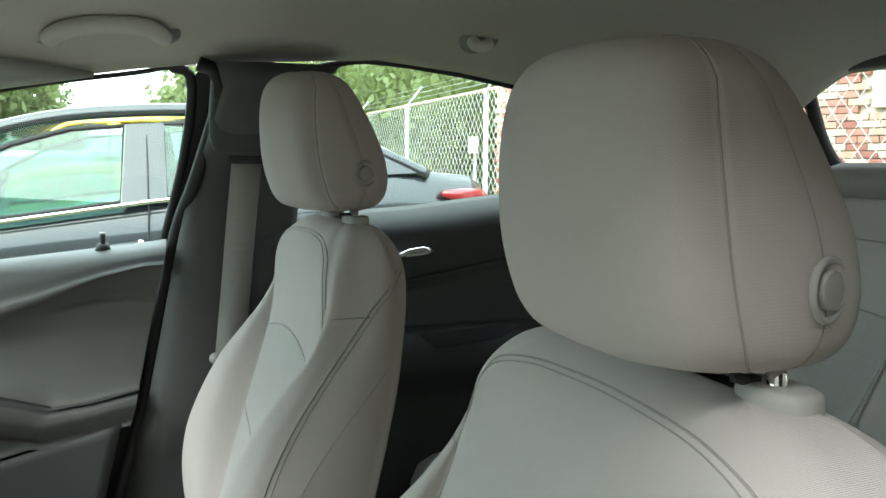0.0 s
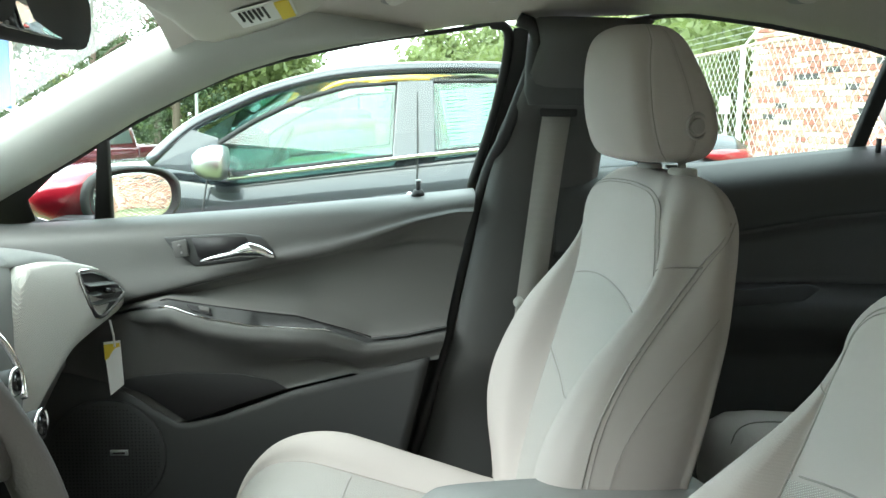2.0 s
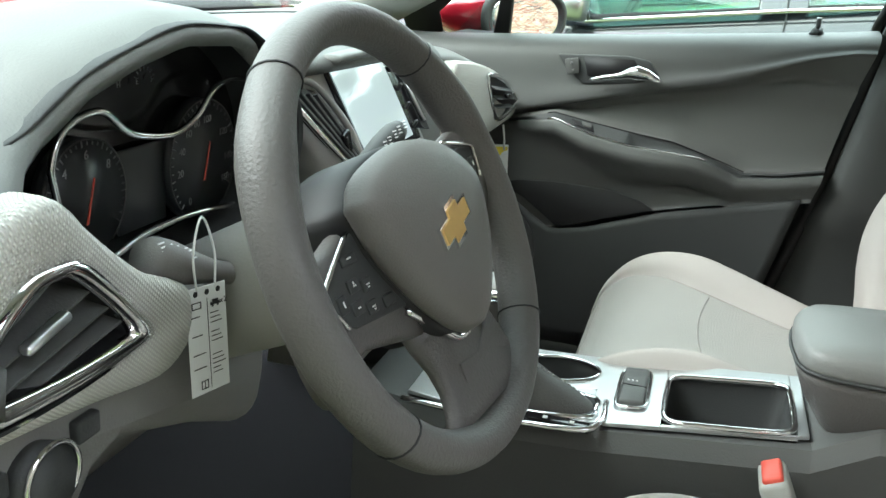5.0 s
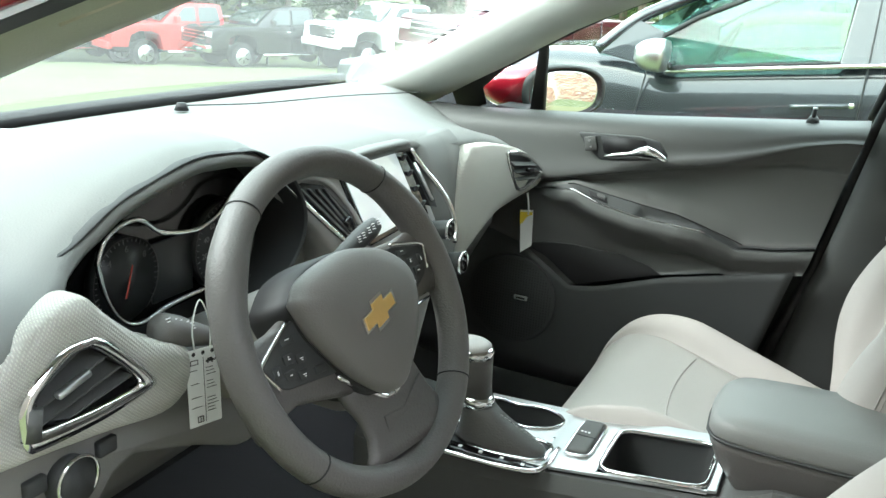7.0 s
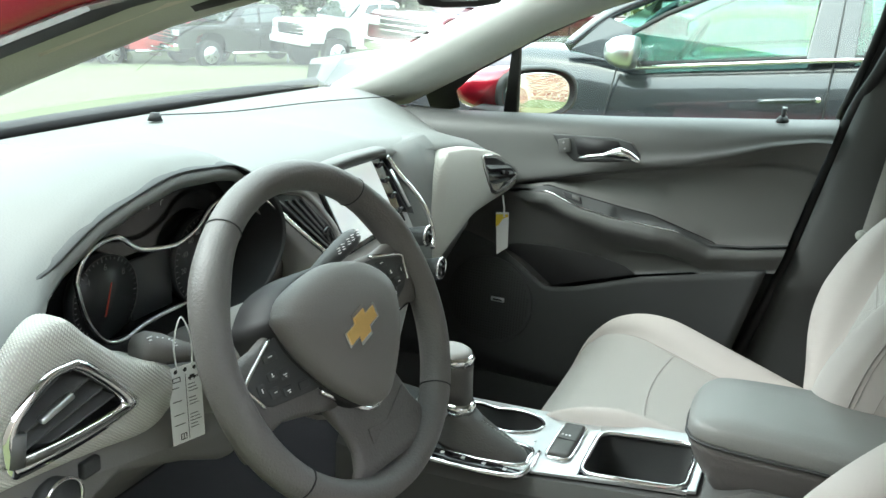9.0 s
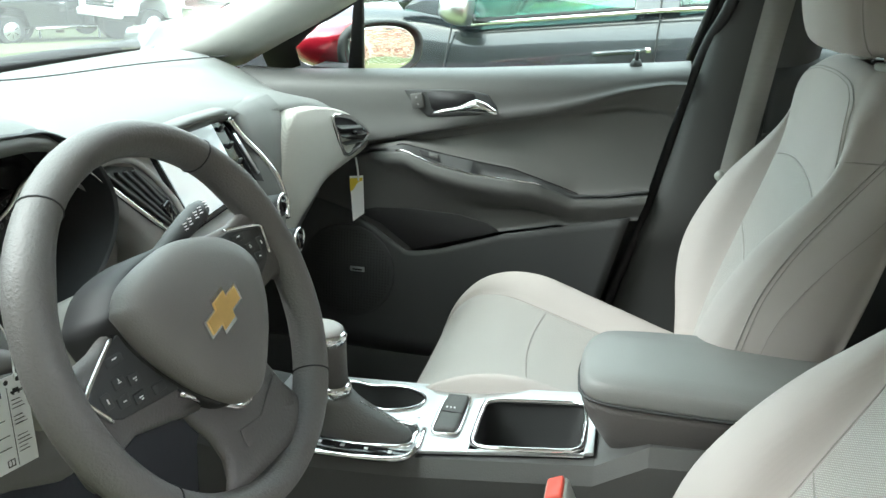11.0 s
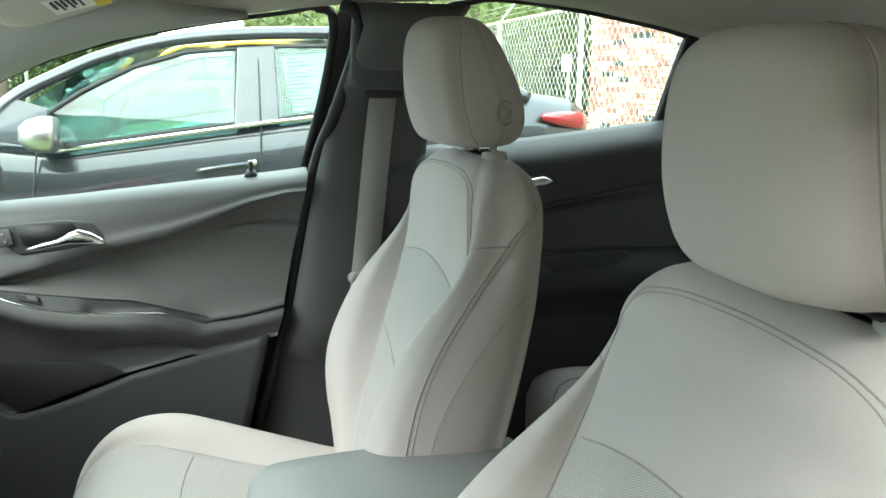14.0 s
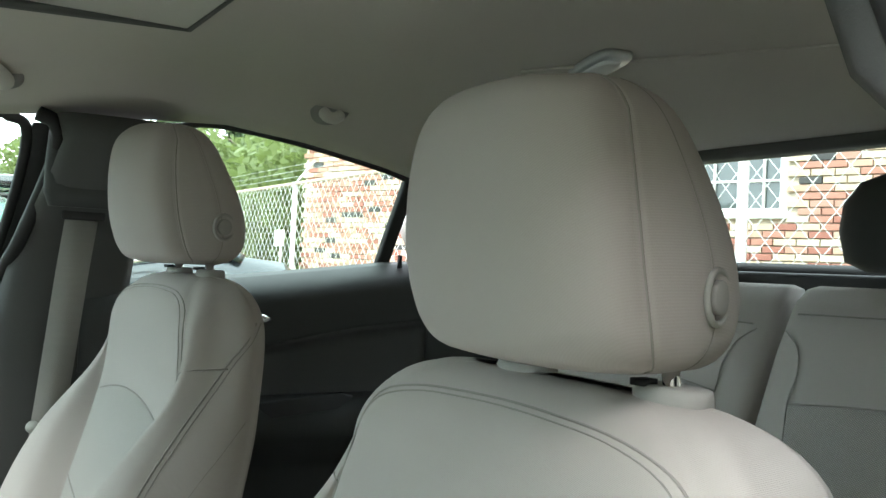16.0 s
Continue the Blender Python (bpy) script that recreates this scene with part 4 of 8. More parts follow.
# ---- front seats ----
def front_seat(at, label, lean=0.0, aside=0.0):
    """A bucket seat; built in place, its origin on the floor below the headrest."""
    th = thing("front_seat", label, "seat", at, "front seats")
    o = Vector(at)

    def at_seat(bm):
        bmesh.ops.translate(bm, verts=bm.verts, vec=o)
        return bm

    def interp(z, table, k):
        i = min(max(0, sum(r[0] <= z for r in table) - 1), len(table) - 2)
        a, b = table[i], table[i + 1]
        h = b[0] - a[0]
        t = min(1.0, max(0.0, (z - a[0]) / h))
        slope = lambda p, q: (q[k] - p[k]) / (q[0] - p[0])
        s0 = slope(table[i - 1], b) if i > 0 else slope(a, b)
        s1 = slope(a, table[i + 2]) if i + 2 < len(table) else slope(a, b)
        return a[k] * (1 + 2 * t) * (1 - t) ** 2 + b[k] * t * t * (3 - 2 * t) + h * (s0 * t * (1 - t) ** 2 - s1 * t * t * (1 - t))

    def smooth(pts, n):
        return [(p.x, p.y) for p in spline([(a, b, 0) for a, b in pts], n)]

    # headrest: a front panel, a seam at its edge, a gusset and a back that leans forward
    SHAPE = [(1.023, -0.040, 0.018, 0.080), (1.028, -0.058, 0.032, 0.100), (1.040, -0.069, 0.044, 0.111), (1.060, -0.077, 0.049, 0.1155), (1.085, -0.083, 0.046, 0.1165), (1.112, -0.086, 0.037, 0.1145), (1.143, -0.087, 0.022, 0.109), (1.168, -0.085, 0.009, 0.1015), (1.182, -0.081, -0.001, 0.094), (1.191, -0.075, -0.011, 0.084), (1.197, -0.067, -0.023, 0.070), (1.200, -0.058, -0.038, 0.050)]
    SHAPE = [(1.1115 + (z - 1.1115) * 0.965, -0.018 + (a + 0.018) * 0.96, -0.018 + (b + 0.018) * 0.93, w * 0.93) for z, a, b, w in SHAPE]
    SEAM_AT, GUSSET_AT = 3 * 5, 6 * 5

    def head_half(z):
        a, b, w = (interp(z, SHAPE, k) for k in (1, 2, 3))
        d = b - a
        return smooth([(a - 0.014, 0), (a - 0.010, 0.54 * w), (a + 0.009, 0.905 * w), (a + min(0.034, 0.40 * d), 0.978 * w), (a + min(0.046, 0.47 * d), 0.994 * w), (a + 0.56 * d, w), (a + 0.70 * d, 0.992 * w), (b - 0.07 * d, 0.92 * w), (b, 0.66 * w), (b, 0)], 5)

    zs = [1.1115 - 0.0854 * math.cos(k / 40 * math.pi) for k in range(41)]
    halves = [head_half(z) for z in zs]
    rings = []
    for z, h in zip(zs, halves):
        h = [(x + (0.0012 if i in (SEAM_AT, GUSSET_AT) else 0), y - (0.0010 if i in (SEAM_AT, GUSSET_AT) else 0)) for i, (x, y) in enumerate(h)]
        rings.append([Vector((x, y, z)) for x, y in h] + [Vector((x, -y, z)) for x, y in h[-2:0:-1]])
    hr = part("headrest", at_seat(loft(rings)), TWILL, th, "twill cloth headrest")
    for sgn in (-1, 1):
        part("seam", at_seat(tube([(h[SEAM_AT][0] + 0.0006, sgn * (h[SEAM_AT][1] - 0.0006), z) for z, h in zip(zs[3:-1], halves[3:-1])], 0.0008, 6)), THREAD, hr)
        part("seam", at_seat(tube([(h[GUSSET_AT][0], sgn * (h[GUSSET_AT][1] - 0.0006), z) for z, h in zip(zs[4:-4], halves[4:-4])], 0.0005, 6)), THREAD, hr)
    bt = part("release_button", at_seat(tube([(0.009 + 0.0130 * math.cos(a), -0.1068 + 0.0042 * math.cos(a), 1.072 + 0.0150 * math.sin(a)) for a in (2 * math.pi * k / 32 for k in range(32))], 0.0020, 10, True)), FABRIC_PLASTIC, hr, "round grey release button")
    part("button_cap", at_seat(disc((0.009, -0.1055, 1.072), (-0.32, 0.95, 0), 0.0098, 0.008, 28)), FABRIC_PLASTIC, bt, bevel=0.0012)
    for y in (-0.082, 0.055):
        ps = part("headrest_post", at_seat(tube([(0.006, y, 0.98), (0.000, y, 1.04)], 0.0052, 12)), CHROME, th, "chrome headrest post")
        part("collar", at_seat(loft([oval((0.003, y, z), (0.015 * k, 0, 0), (0, 0.026 * k, 0), 24, 2.6) for z, k in ((0.990, 1.0), (1.0155, 1.0), (1.0195, 0.95), (1.0205, 0.85))])), FABRIC_PLASTIC, ps, "grey plastic collar")
        part("collar_catch", at_seat(block((-0.008, y + 0.012, 1.0215), (0.012, 0.010, 0.004))), BLACK, ps, "black catch")

    o = o + Vector((0, aside, 0))
    # backrest, by height: the flat middle, the crest and outer edge of the side bolsters, the rear face, the widths
    ZT = [0.40, 0.47, 0.55, 0.60, 0.65, 0.70, 0.75, 0.80, 0.84, 0.87, 0.90, 0.93, 0.96, 0.98, 0.995, 1.005, 1.011, 1.014]
    MID = [-0.165, -0.172, -0.163, -0.152, -0.138, -0.121, -0.104, -0.086, -0.072, -0.064, -0.060, -0.059, -0.056, -0.050, -0.040, -0.029, -0.018, -0.006]
    CREST = [-0.170, -0.182, -0.190, -0.196, -0.196, -0.186, -0.165, -0.136, -0.104, -0.080, -0.062, -0.052, -0.047, -0.040, -0.031, -0.022, -0.012, -0.003]
    EDGE_X = [-0.150, -0.150, -0.152, -0.154, -0.153, -0.145, -0.130, -0.103, -0.074, -0.050, -0.030, -0.022, -0.019, -0.016, -0.012, -0.008, -0.003, 0.002]
    REAR = [-0.110, -0.088, -0.062, -0.046, -0.032, -0.018, -0.003, 0.012, 0.024, 0.031, 0.037, 0.040, 0.040, 0.037, 0.032, 0.026, 0.019, 0.010]
    WIDE = [0.220, 0.245, 0.256, 0.261, 0.263, 0.261, 0.254, 0.243, 0.232, 0.223, 0.214, 0.210, 0.206, 0.197, 0.183, 0.162, 0.135, 0.10]
    CREASE = [0.095, 0.098, 0.108, 0.117, 0.128, 0.142, 0.155, 0.168, 0.180, 0.186, 0.187, 0.184, 0.176, 0.160, 0.138, 0.120, 0.10, 0.07]
    tb = lambda z, t: interp(z, list(zip(ZT, t)), 1)

    def back_half(z):
        i, r, e, b, w, c = (tb(z, t) for t in (MID, CREST, EDGE_X, REAR, WIDE, CREASE))
        s = -lean * max(0, 0.94 - z)
        dip = 0.006 * min(1, max(0, (0.86 - z) / 0.1))
        yr = min(w - 0.014, max(c + 0.5 * (w - c), w - 0.056))
        g = min(1.0, max(0.0, (i - r) / 0.03))
        pts = [(i + dip, 0), (i + dip * 0.8, 0.5 * c), (i + dip * 0.2 - 0.001, c - 0.016), (i + 0.0035, c), (i + (r - i) * 0.62 - 0.004 * g, c + 0.28 * (yr - c)), (r, yr), (r + (e - r) * 0.35, yr + (w - 0.009 - yr) * 0.72), (e, w - 0.008), (e + (b - e) * 0.45, w), (b - 0.018, w - 0.007), (b - 0.002, w - 0.035), (b, 0)]
        return [(x + s, y) for x, y in smooth(pts, 5)]

    def front_x(y, z):
        """Depth of the front face at the given width and height."""
        h = back_half(z)
        k = max(range(len(h)), key=lambda j: h[j][1])
        return float(np.interp(abs(y), [p[1] for p in h[:k + 1]], [p[0] for p in h[:k + 1]]))

    rings = []
    for z in sorted([0.40 + 0.60 * k / 90 for k in range(91)] + [1.003, 1.006, 1.0085, 1.0105, 1.0125, 1.014]):
        h = back_half(z)
        rings.append([Vector((x, y, z)) for x, y in h] + [Vector((x, -y, z)) for x, y in h[-2:0:-1]])
    bk = part("backrest", at_seat(loft(rings)), FABRIC, th)

    def bseam(line, r=0.0008, name="seam", lift=0.0003):
        pts = [(front_x(y, z) - lift, y, z) for y, z in line]
        part(name, at_seat(tube(spline(pts, 4), r, 6)), THREAD, bk)

    TOP = [(0.187, 0.905), (0.185, 0.93), (0.178, 0.955), (0.165, 0.975), (0.143, 0.987), (0.10, 0.9945), (0.05, 0.997), (0, 0.998)]
    for d in (0.0, 0.0035):
        bseam([(y * (1 - d * 6.0), z - d) for y, z in TOP] + [(-y * (1 - d * 6.0), z - d) for y, z in TOP[-2::-1]], 0.0009 if d == 0 else 0.0006, "top_seam")
    for sgn in (-1, 1):
        # crease inside the bolster
        bseam([(sgn * tb(z, CREASE), z) for z in (0.905, 0.89, 0.87, 0.85, 0.83, 0.80, 0.75, 0.70, 0.65, 0.60, 0.55, 0.50)], 0.0009, "bolster_seam", 0.0)
        # stitched welt along the bolster's outer edge, running back to the shoulder
        for d, r in ((0.0, 0.0010), (0.0065, 0.0006)):
            line = []
            for z, q in ((0.965, 0.92), (0.945, 0.62), (0.925, 0.30), (0.90, 0.08), (0.87, 0.0), (0.84, 0.0), (0.80, 0.0), (0.75, 0.0), (0.70, 0.0), (0.65, 0.0), (0.58, 0.0), (0.50, 0.0)):
                e, b, w = tb(z, EDGE_X), tb(z, REAR) - 0.014, tb(z, WIDE)
                x = e + (b - e) * q - lean * max(0, 0.94 - z) + d
                h = back_half(z)
                k = next(j for j in range(30, len(h)) if h[j][0] >= x)
                (x0, y0), (x1, y1) = h[k - 1], h[k]
                f = (x - x0) / (x1 - x0 + 1e-9)
                line.append((x, sgn * (y0 + (y1 - y0) * f + 0.0003), z))
            part("welt", at_seat(tube(spline(line, 4), r, 6)), THREAD, bk)
        line = []
        for z, q in ((0.86, 0.58), (0.83, 0.46), (0.80, 0.35), (0.75, 0.22), (0.70, 0.14), (0.62, 0.10)):
            e, b, w = tb(z, EDGE_X), tb(z, REAR), tb(z, WIDE)
            line.append((e + 0.012 + (b - e) * q - lean * max(0, 0.94 - z), sgn * (w - 0.0002), z))
        part("side_seam", at_seat(tube(spline(line, 4), 0.0004, 6)), THREAD, bk)
        bseam([(sgn * y, z) for y, z in ((0.187, 0.905), (0.194, 0.911), (0.201, 0.914), (0.208, 0.916))], 0.0008)
    bseam([(y, 0.866 - 0.024 * (abs(y) / 0.18) ** 2) for y in np.linspace(-0.180, 0.180, 15)], 0.0010, "insert_seam")
    bseam([(y, 0.70 + 0.035 * abs(y) / 0.14) for y in np.linspace(-0.138, 0.138, 11)], 0.0012, "cross_seam", 0.0012)

    # woven insert, a little proud
    def ins(u, v):
        z = 0.50 + (0.863 - 0.50) * v
        q = 2 * u - 1
        z -= 0.024 * v ** 3 * q * q
        y = q * (tb(z, CREASE) - 0.004)
        return Vector((front_x(y, z) - 0.0012, y, z))
    part("woven_insert", at_seat(grid(ins, 30, 40)), WEAVE, bk, "woven grey cloth insert")

    # cushion: the bolsters stand highest near the front and fall towards the back
    XT = [-0.10, -0.19, -0.26, -0.32, -0.38, -0.43, -0.48, -0.52, -0.55, -0.575, -0.59, -0.597]
    RIDGE = [0.490, 0.507, 0.528, 0.546, 0.564, 0.576, 0.574, 0.562, 0.543, 0.516, 0.490, 0.465]
    SEAT = [0.475, 0.486, 0.500, 0.512, 0.524, 0.533, 0.537, 0.532, 0.520, 0.500, 0.480, 0.458]
    HALFW = [0.235, 0.242, 0.248, 0.251, 0.252, 0.251, 0.247, 0.241, 0.233, 0.222, 0.208, 0.17]
    SEAMY = [0.105, 0.112, 0.122, 0.133, 0.148, 0.163, 0.185, 0.198, 0.205, 0.198, 0.185, 0.15]
    LOW = [0.40, 0.39, 0.385, 0.384, 0.384, 0.384, 0.386, 0.390, 0.396, 0.404, 0.415, 0.43]
    cx = lambda x, t: interp(-x, [(-a, b) for a, b in zip(XT, t)], 1)

    def pan_half(x):
        r, s, w, c, lo = (cx(x, t) for t in (RIDGE, SEAT, HALFW, SEAMY, LOW))
        yr = c + 0.52 * (w - c)
        return smooth([(0, s - 0.004), (0.55 * c, s - 0.002), (c - 0.014, s + 0.001), (c, s - 0.002), (c + 0.35 * (yr - c), s + 0.60 * (r - s)), (yr, r), (yr + 0.60 * (w - yr), r - 0.16 * (r - lo)), (w, r - 0.42 * (r - lo)), (w - 0.004, lo + 0.12 * (r - lo)), (w - 0.03, lo), (0, lo)], 4)

    rings = []
    for x in [-0.10 - 0.497 * math.sin(k / 36 * math.pi / 2) for k in range(37)]:
        h = pan_half(x)
        rings.append([Vector((x, y, z)) for y, z in h] + [Vector((x, -y, z)) for y, z in h[-2:0:-1]])
    cu = part("cushion", at_seat(loft(rings)), FABRIC, th)

    def pan_z(y, x):
        h = pan_half(x)
        k = max(range(len(h)), key=lambda j: h[j][0])
        return float(np.interp(abs(y), [p[0] for p in h[:k + 1]], [p[1] for p in h[:k + 1]]))

    cseam = lambda line, r=0.0009, lift=0.0003: part("seam", at_seat(tube(spline([(x, y, pan_z(y, x) + lift) for y, x in line], 4), r, 6)), THREAD, cu)
    for sgn in (-1, 1):
        cseam([(sgn * cx(x, SEAMY), x) for x in (-0.14, -0.20, -0.26, -0.32, -0.38, -0.43, -0.48, -0.52, -0.55, -0.57, -0.585)])
    cseam([(y, -0.425 + 0.018 * (y / 0.155) ** 2) for y in np.linspace(-0.152, 0.152, 13)], 0.0012, 0.0012)
    cseam([(y, -0.585) for y in np.linspace(-0.17, 0.17, 11)], 0.0009, 0.0)
    part("woven_insert", at_seat(grid(lambda u, v: (lambda x, q: Vector((x, q * (cx(x, SEAMY) - 0.004), pan_z(q * (cx(x, SEAMY) - 0.004), x) + 0.0012)))(-0.14 - 0.438 * v, 2 * u - 1), 22, 30)), WEAVE, cu, "woven grey cloth insert")
    part("valance", at_seat(loft([oval((-0.34, 0, z), (0.25 * k, 0, 0), (0, 0.235 * k, 0), 28, 4) for z, k in ((0.24, 0.9), (0.30, 0.95), (0.40, 1.0))])), DARK_TRIM, th, "dark plastic seat base")
    return th


front_seat((0.0, -0.364, 0.0), "light grey cloth driver's bucket seat with headrest", 0.26, 0.020)
front_seat((-0.055, 0.337, 0.045), "light grey cloth passenger bucket seat with headrest")
tagged(part("seat_track", block((-0.40, 0.337, 0.245), (0.45, 0.38, 0.08)), DARK_TRIM, bevel=0.01), "dark steel seat runners on the floor", "runner", kind="structure")

# buckle beside the driver's seat
bk = thing("belt_buckle", "grey seat belt buckle with a red release button", "buckle", (-0.38, -0.10, 0.5))
part("body", block((-0.385, -0.105, 0.572), (0.028, 0.05, 0.075), m=Matrix.Rotation(radians(-25), 4, "Y")), LIGHT_TRIM, bk, bevel=0.005)
part("button", block((-0.399, -0.105, 0.604), (0.020, 0.040, 0.016), m=Matrix.Rotation(radians(-25), 4, "Y")), RED_PLASTIC, bk, "red release button", bevel=0.003)
part("strap", tube([(-0.37, -0.105, 0.545), (-0.33, -0.105, 0.40), (-0.33, -0.105, 0.24)], 0.014, 8, flat=0.5), BLACK, bk)

# rear bench
rear = thing("rear_bench", "light grey cloth rear bench with headrests", "seat", (0.75, 0, 0.25))
BENCH = [(0.45, 0.56, 0.07, 0.98), (0.60, 0.61, 0.075, 1.0), (0.80, 0.69, 0.07, 1.0), (0.98, 0.755, 0.06, 1.0), (1.05, 0.78, 0.05, 0.99), (1.072, 0.785, 0.03, 0.97), (1.078, 0.786, 0.012, 0.93)]
bench_x = lambda z: float(np.interp(z, [r[0] for r in BENCH], [r[1] - r[2] for r in BENCH]))
for y0, y1 in ((-0.62, 0.036), (0.046, 0.62)):
    ym, h = (y0 + y1) / 2, (y1 - y0) / 2
    rb = part("backrest", loft([oval((x, ym, z), (hd, 0, 0), (0, h * k, 0), 40, 7) for z, x, hd, k in BENCH]), FABRIC, rear)
    bench_seam = lambda line, r=0.0012: part("seat_seam", tube(spline([(bench_x(z) - 0.0006, y, z) for y, z in line], 4), r, 6), THREAD, rb)
    top_z_ = 1.037 if y1 < 0.1 else 1.018
    bench_seam([(y0 + 0.03, top_z_), (ym, top_z_ + 0.004), (y1 - 0.03, top_z_)])
    # side bolsters and an arched woven panel
    for sgn in (-1, 1):
        bench_seam([(ym + sgn * (h - d), z) for d, z in ((0.020, 1.012), (0.048, 0.99), (0.060, 0.955), (0.058, 0.915), (0.075, 0.84), (0.095, 0.74), (0.10, 0.62))])
    bench_seam([(ym + (h - 0.06) * q, 0.932 - 0.016 * q * q) for q in np.linspace(-1, 1, 9)])
    part("woven_insert", grid(lambda u, v: (lambda z, q: Vector((bench_x(z) - 0.0012, ym + q * (h - 0.062 - 0.035 * (1 - v)), z)))(0.60 + 0.33 * v - 0.016 * v * (2 * u - 1) ** 2, 2 * u - 1), 16, 16), WEAVE, rb, "woven grey cloth insert")
rc = part("cushion", loft([oval((x, 0, 0.545), (0, 0.645 * k, 0), (0, 0, hh), 48, 6) for x, hh, k in ((0.66, 0.08, 1), (0.34, 0.10, 1), (0.22, 0.108, 1.0), (0.17, 0.105, 0.997), (0.145, 0.09, 0.99), (0.132, 0.06, 0.975), (0.128, 0.03, 0.95))]), FABRIC, rear)
for y in (0.50, -0.50):
    part("seat_seam", tube(spline([(0.134, y, 0.60), (0.150, y, 0.640), (0.20, y * 0.99, 0.652), (0.32, y * 0.97, 0.645)], 5), 0.0012, 6), THREAD, rc)
# the middle headrest takes the dark trim colour, the others seat cloth
for y in (-0.12, 0.34, -0.46):
    hr = part("headrest", loft([oval((0.82, y, z), (hd, 0, 0), (0, hw, 0), 28, 2.6) for z, hw, hd in ((1.10, 0.08, 0.03), (1.115, 0.115, 0.045), (1.16, 0.125, 0.05), (1.20, 0.12, 0.045), (1.23, 0.095, 0.035), (1.245, 0.05, 0.015))]) if y == -0.12 else loft([oval((0.83, y, z), (hd, 0, 0), (0, hw, 0), 28, 2.6) for z, hw, hd in ((1.07, 0.10, 0.03), (1.085, 0.12, 0.045), (1.12, 0.11, 0.045), (1.135, 0.06, 0.02))]), DARK_TRIM if y == -0.12 else FABRIC, rear, "rear headrest in the dark trim colour" if y == -0.12 else "")

# ---- steering wheel ----
WC, WR = Vector((-0.71, -0.338, 0.870)), 0.162
WQ = Vector((math.cos(radians(27.5)), -0.10, math.sin(radians(27.5)))).normalized()
WX = Vector((0, 0, 1)).cross(WQ).normalized()
WY = WQ.cross(WX)
W = lambda x, y, z=0.0: WC + WX * x + WY * y + WQ * z
wheel = thing("steering_wheel", "dark grey leather steering wheel with a gold badge", "steering wheel", WC)
rings = []
for k in range(96):
    a = 2 * math.pi * k / 96
    fat = 1.0 + 0.10 * math.exp(-((a - 0.55) / 0.18) ** 2) + 0.10 * math.exp(-((a - 2.6) / 0.18) ** 2)
    rings.append([W(math.cos(a) * (WR + 0.0155 * fat * math.cos(b)), math.sin(a) * (WR + 0.0155 * fat * math.cos(b)), 0.0185 * fat * math.sin(b)) for b in (2 * math.pi * j / 18 for j in range(18))])
rings.append(rings[0])
bm = loft(rings, True, False)
bmesh.ops.remove_doubles(bm, verts=bm.verts, dist=1e-6)
rim = part("rim", bm, LEATHER, wheel)
for a in (radians(128), radians(-42), radians(52), radians(-138)):
    part("rim_seam", tube([W(math.cos(a) * (WR + 0.0158 * math.cos(b)), math.sin(a) * (WR + 0.0158 * math.cos(b)), 0.0188 * math.sin(b)) for b in (2 * math.pi * j / 18 for j in range(18))], 0.0009, 5, True), BLACK, rim)


def shield(pts, z0, z1, z2, material, name, parent, label=""):
    """A domed pad over an outline in the wheel's plane."""
    c = Vector((sum(p[0] for p in pts) / len(pts), sum(p[1] for p in pts) / len(pts)))
    sm = [Vector((p.x, p.y)) for p in spline([(x, y, 0) for x, y in pts + pts[:1]], 5)[:-1]]
    rings = [[W(*(c + (p - c) * k), z) for p in sm] for k, z in ((0.97, z0), (1.0, z0 + 0.004), (1.0, z1), (0.97, z1 + (z2 - z1) * 0.45), (0.88, z1 + (z2 - z1) * 0.75), (0.70, z1 + (z2 - z1) * 0.92), (0.4, z2), (0.12, z2 + 0.001))]
    return part(name, loft(rings), material, parent, label)


hub = shield([(-0.098, 0.036), (-0.080, 0.053), (-0.036, 0.064), (0.0, 0.066), (0.040, 0.057), (0.068, 0.040), (0.081, 0.020), (0.074, -0.010), (0.055, -0.040), (0.022, -0.073), (0.0, -0.082), (-0.022, -0.075), (-0.055, -0.045), (-0.085, -0.002)], 0.008, 0.016, 0.037, HUB, "airbag_pad", wheel, "smooth grey airbag cover")
# black filler under the pad, so its gap reads as shadow
shield([(-0.095, 0.034), (-0.06, 0.060), (0.0, 0.067), (0.055, 0.052), (0.078, 0.020), (0.072, -0.015), (0.036, -0.064), (0.0, -0.080), (-0.036, -0.066), (-0.082, -0.006)], -0.05, 0.004, 0.012, BLACK, "hub_shell", wheel)
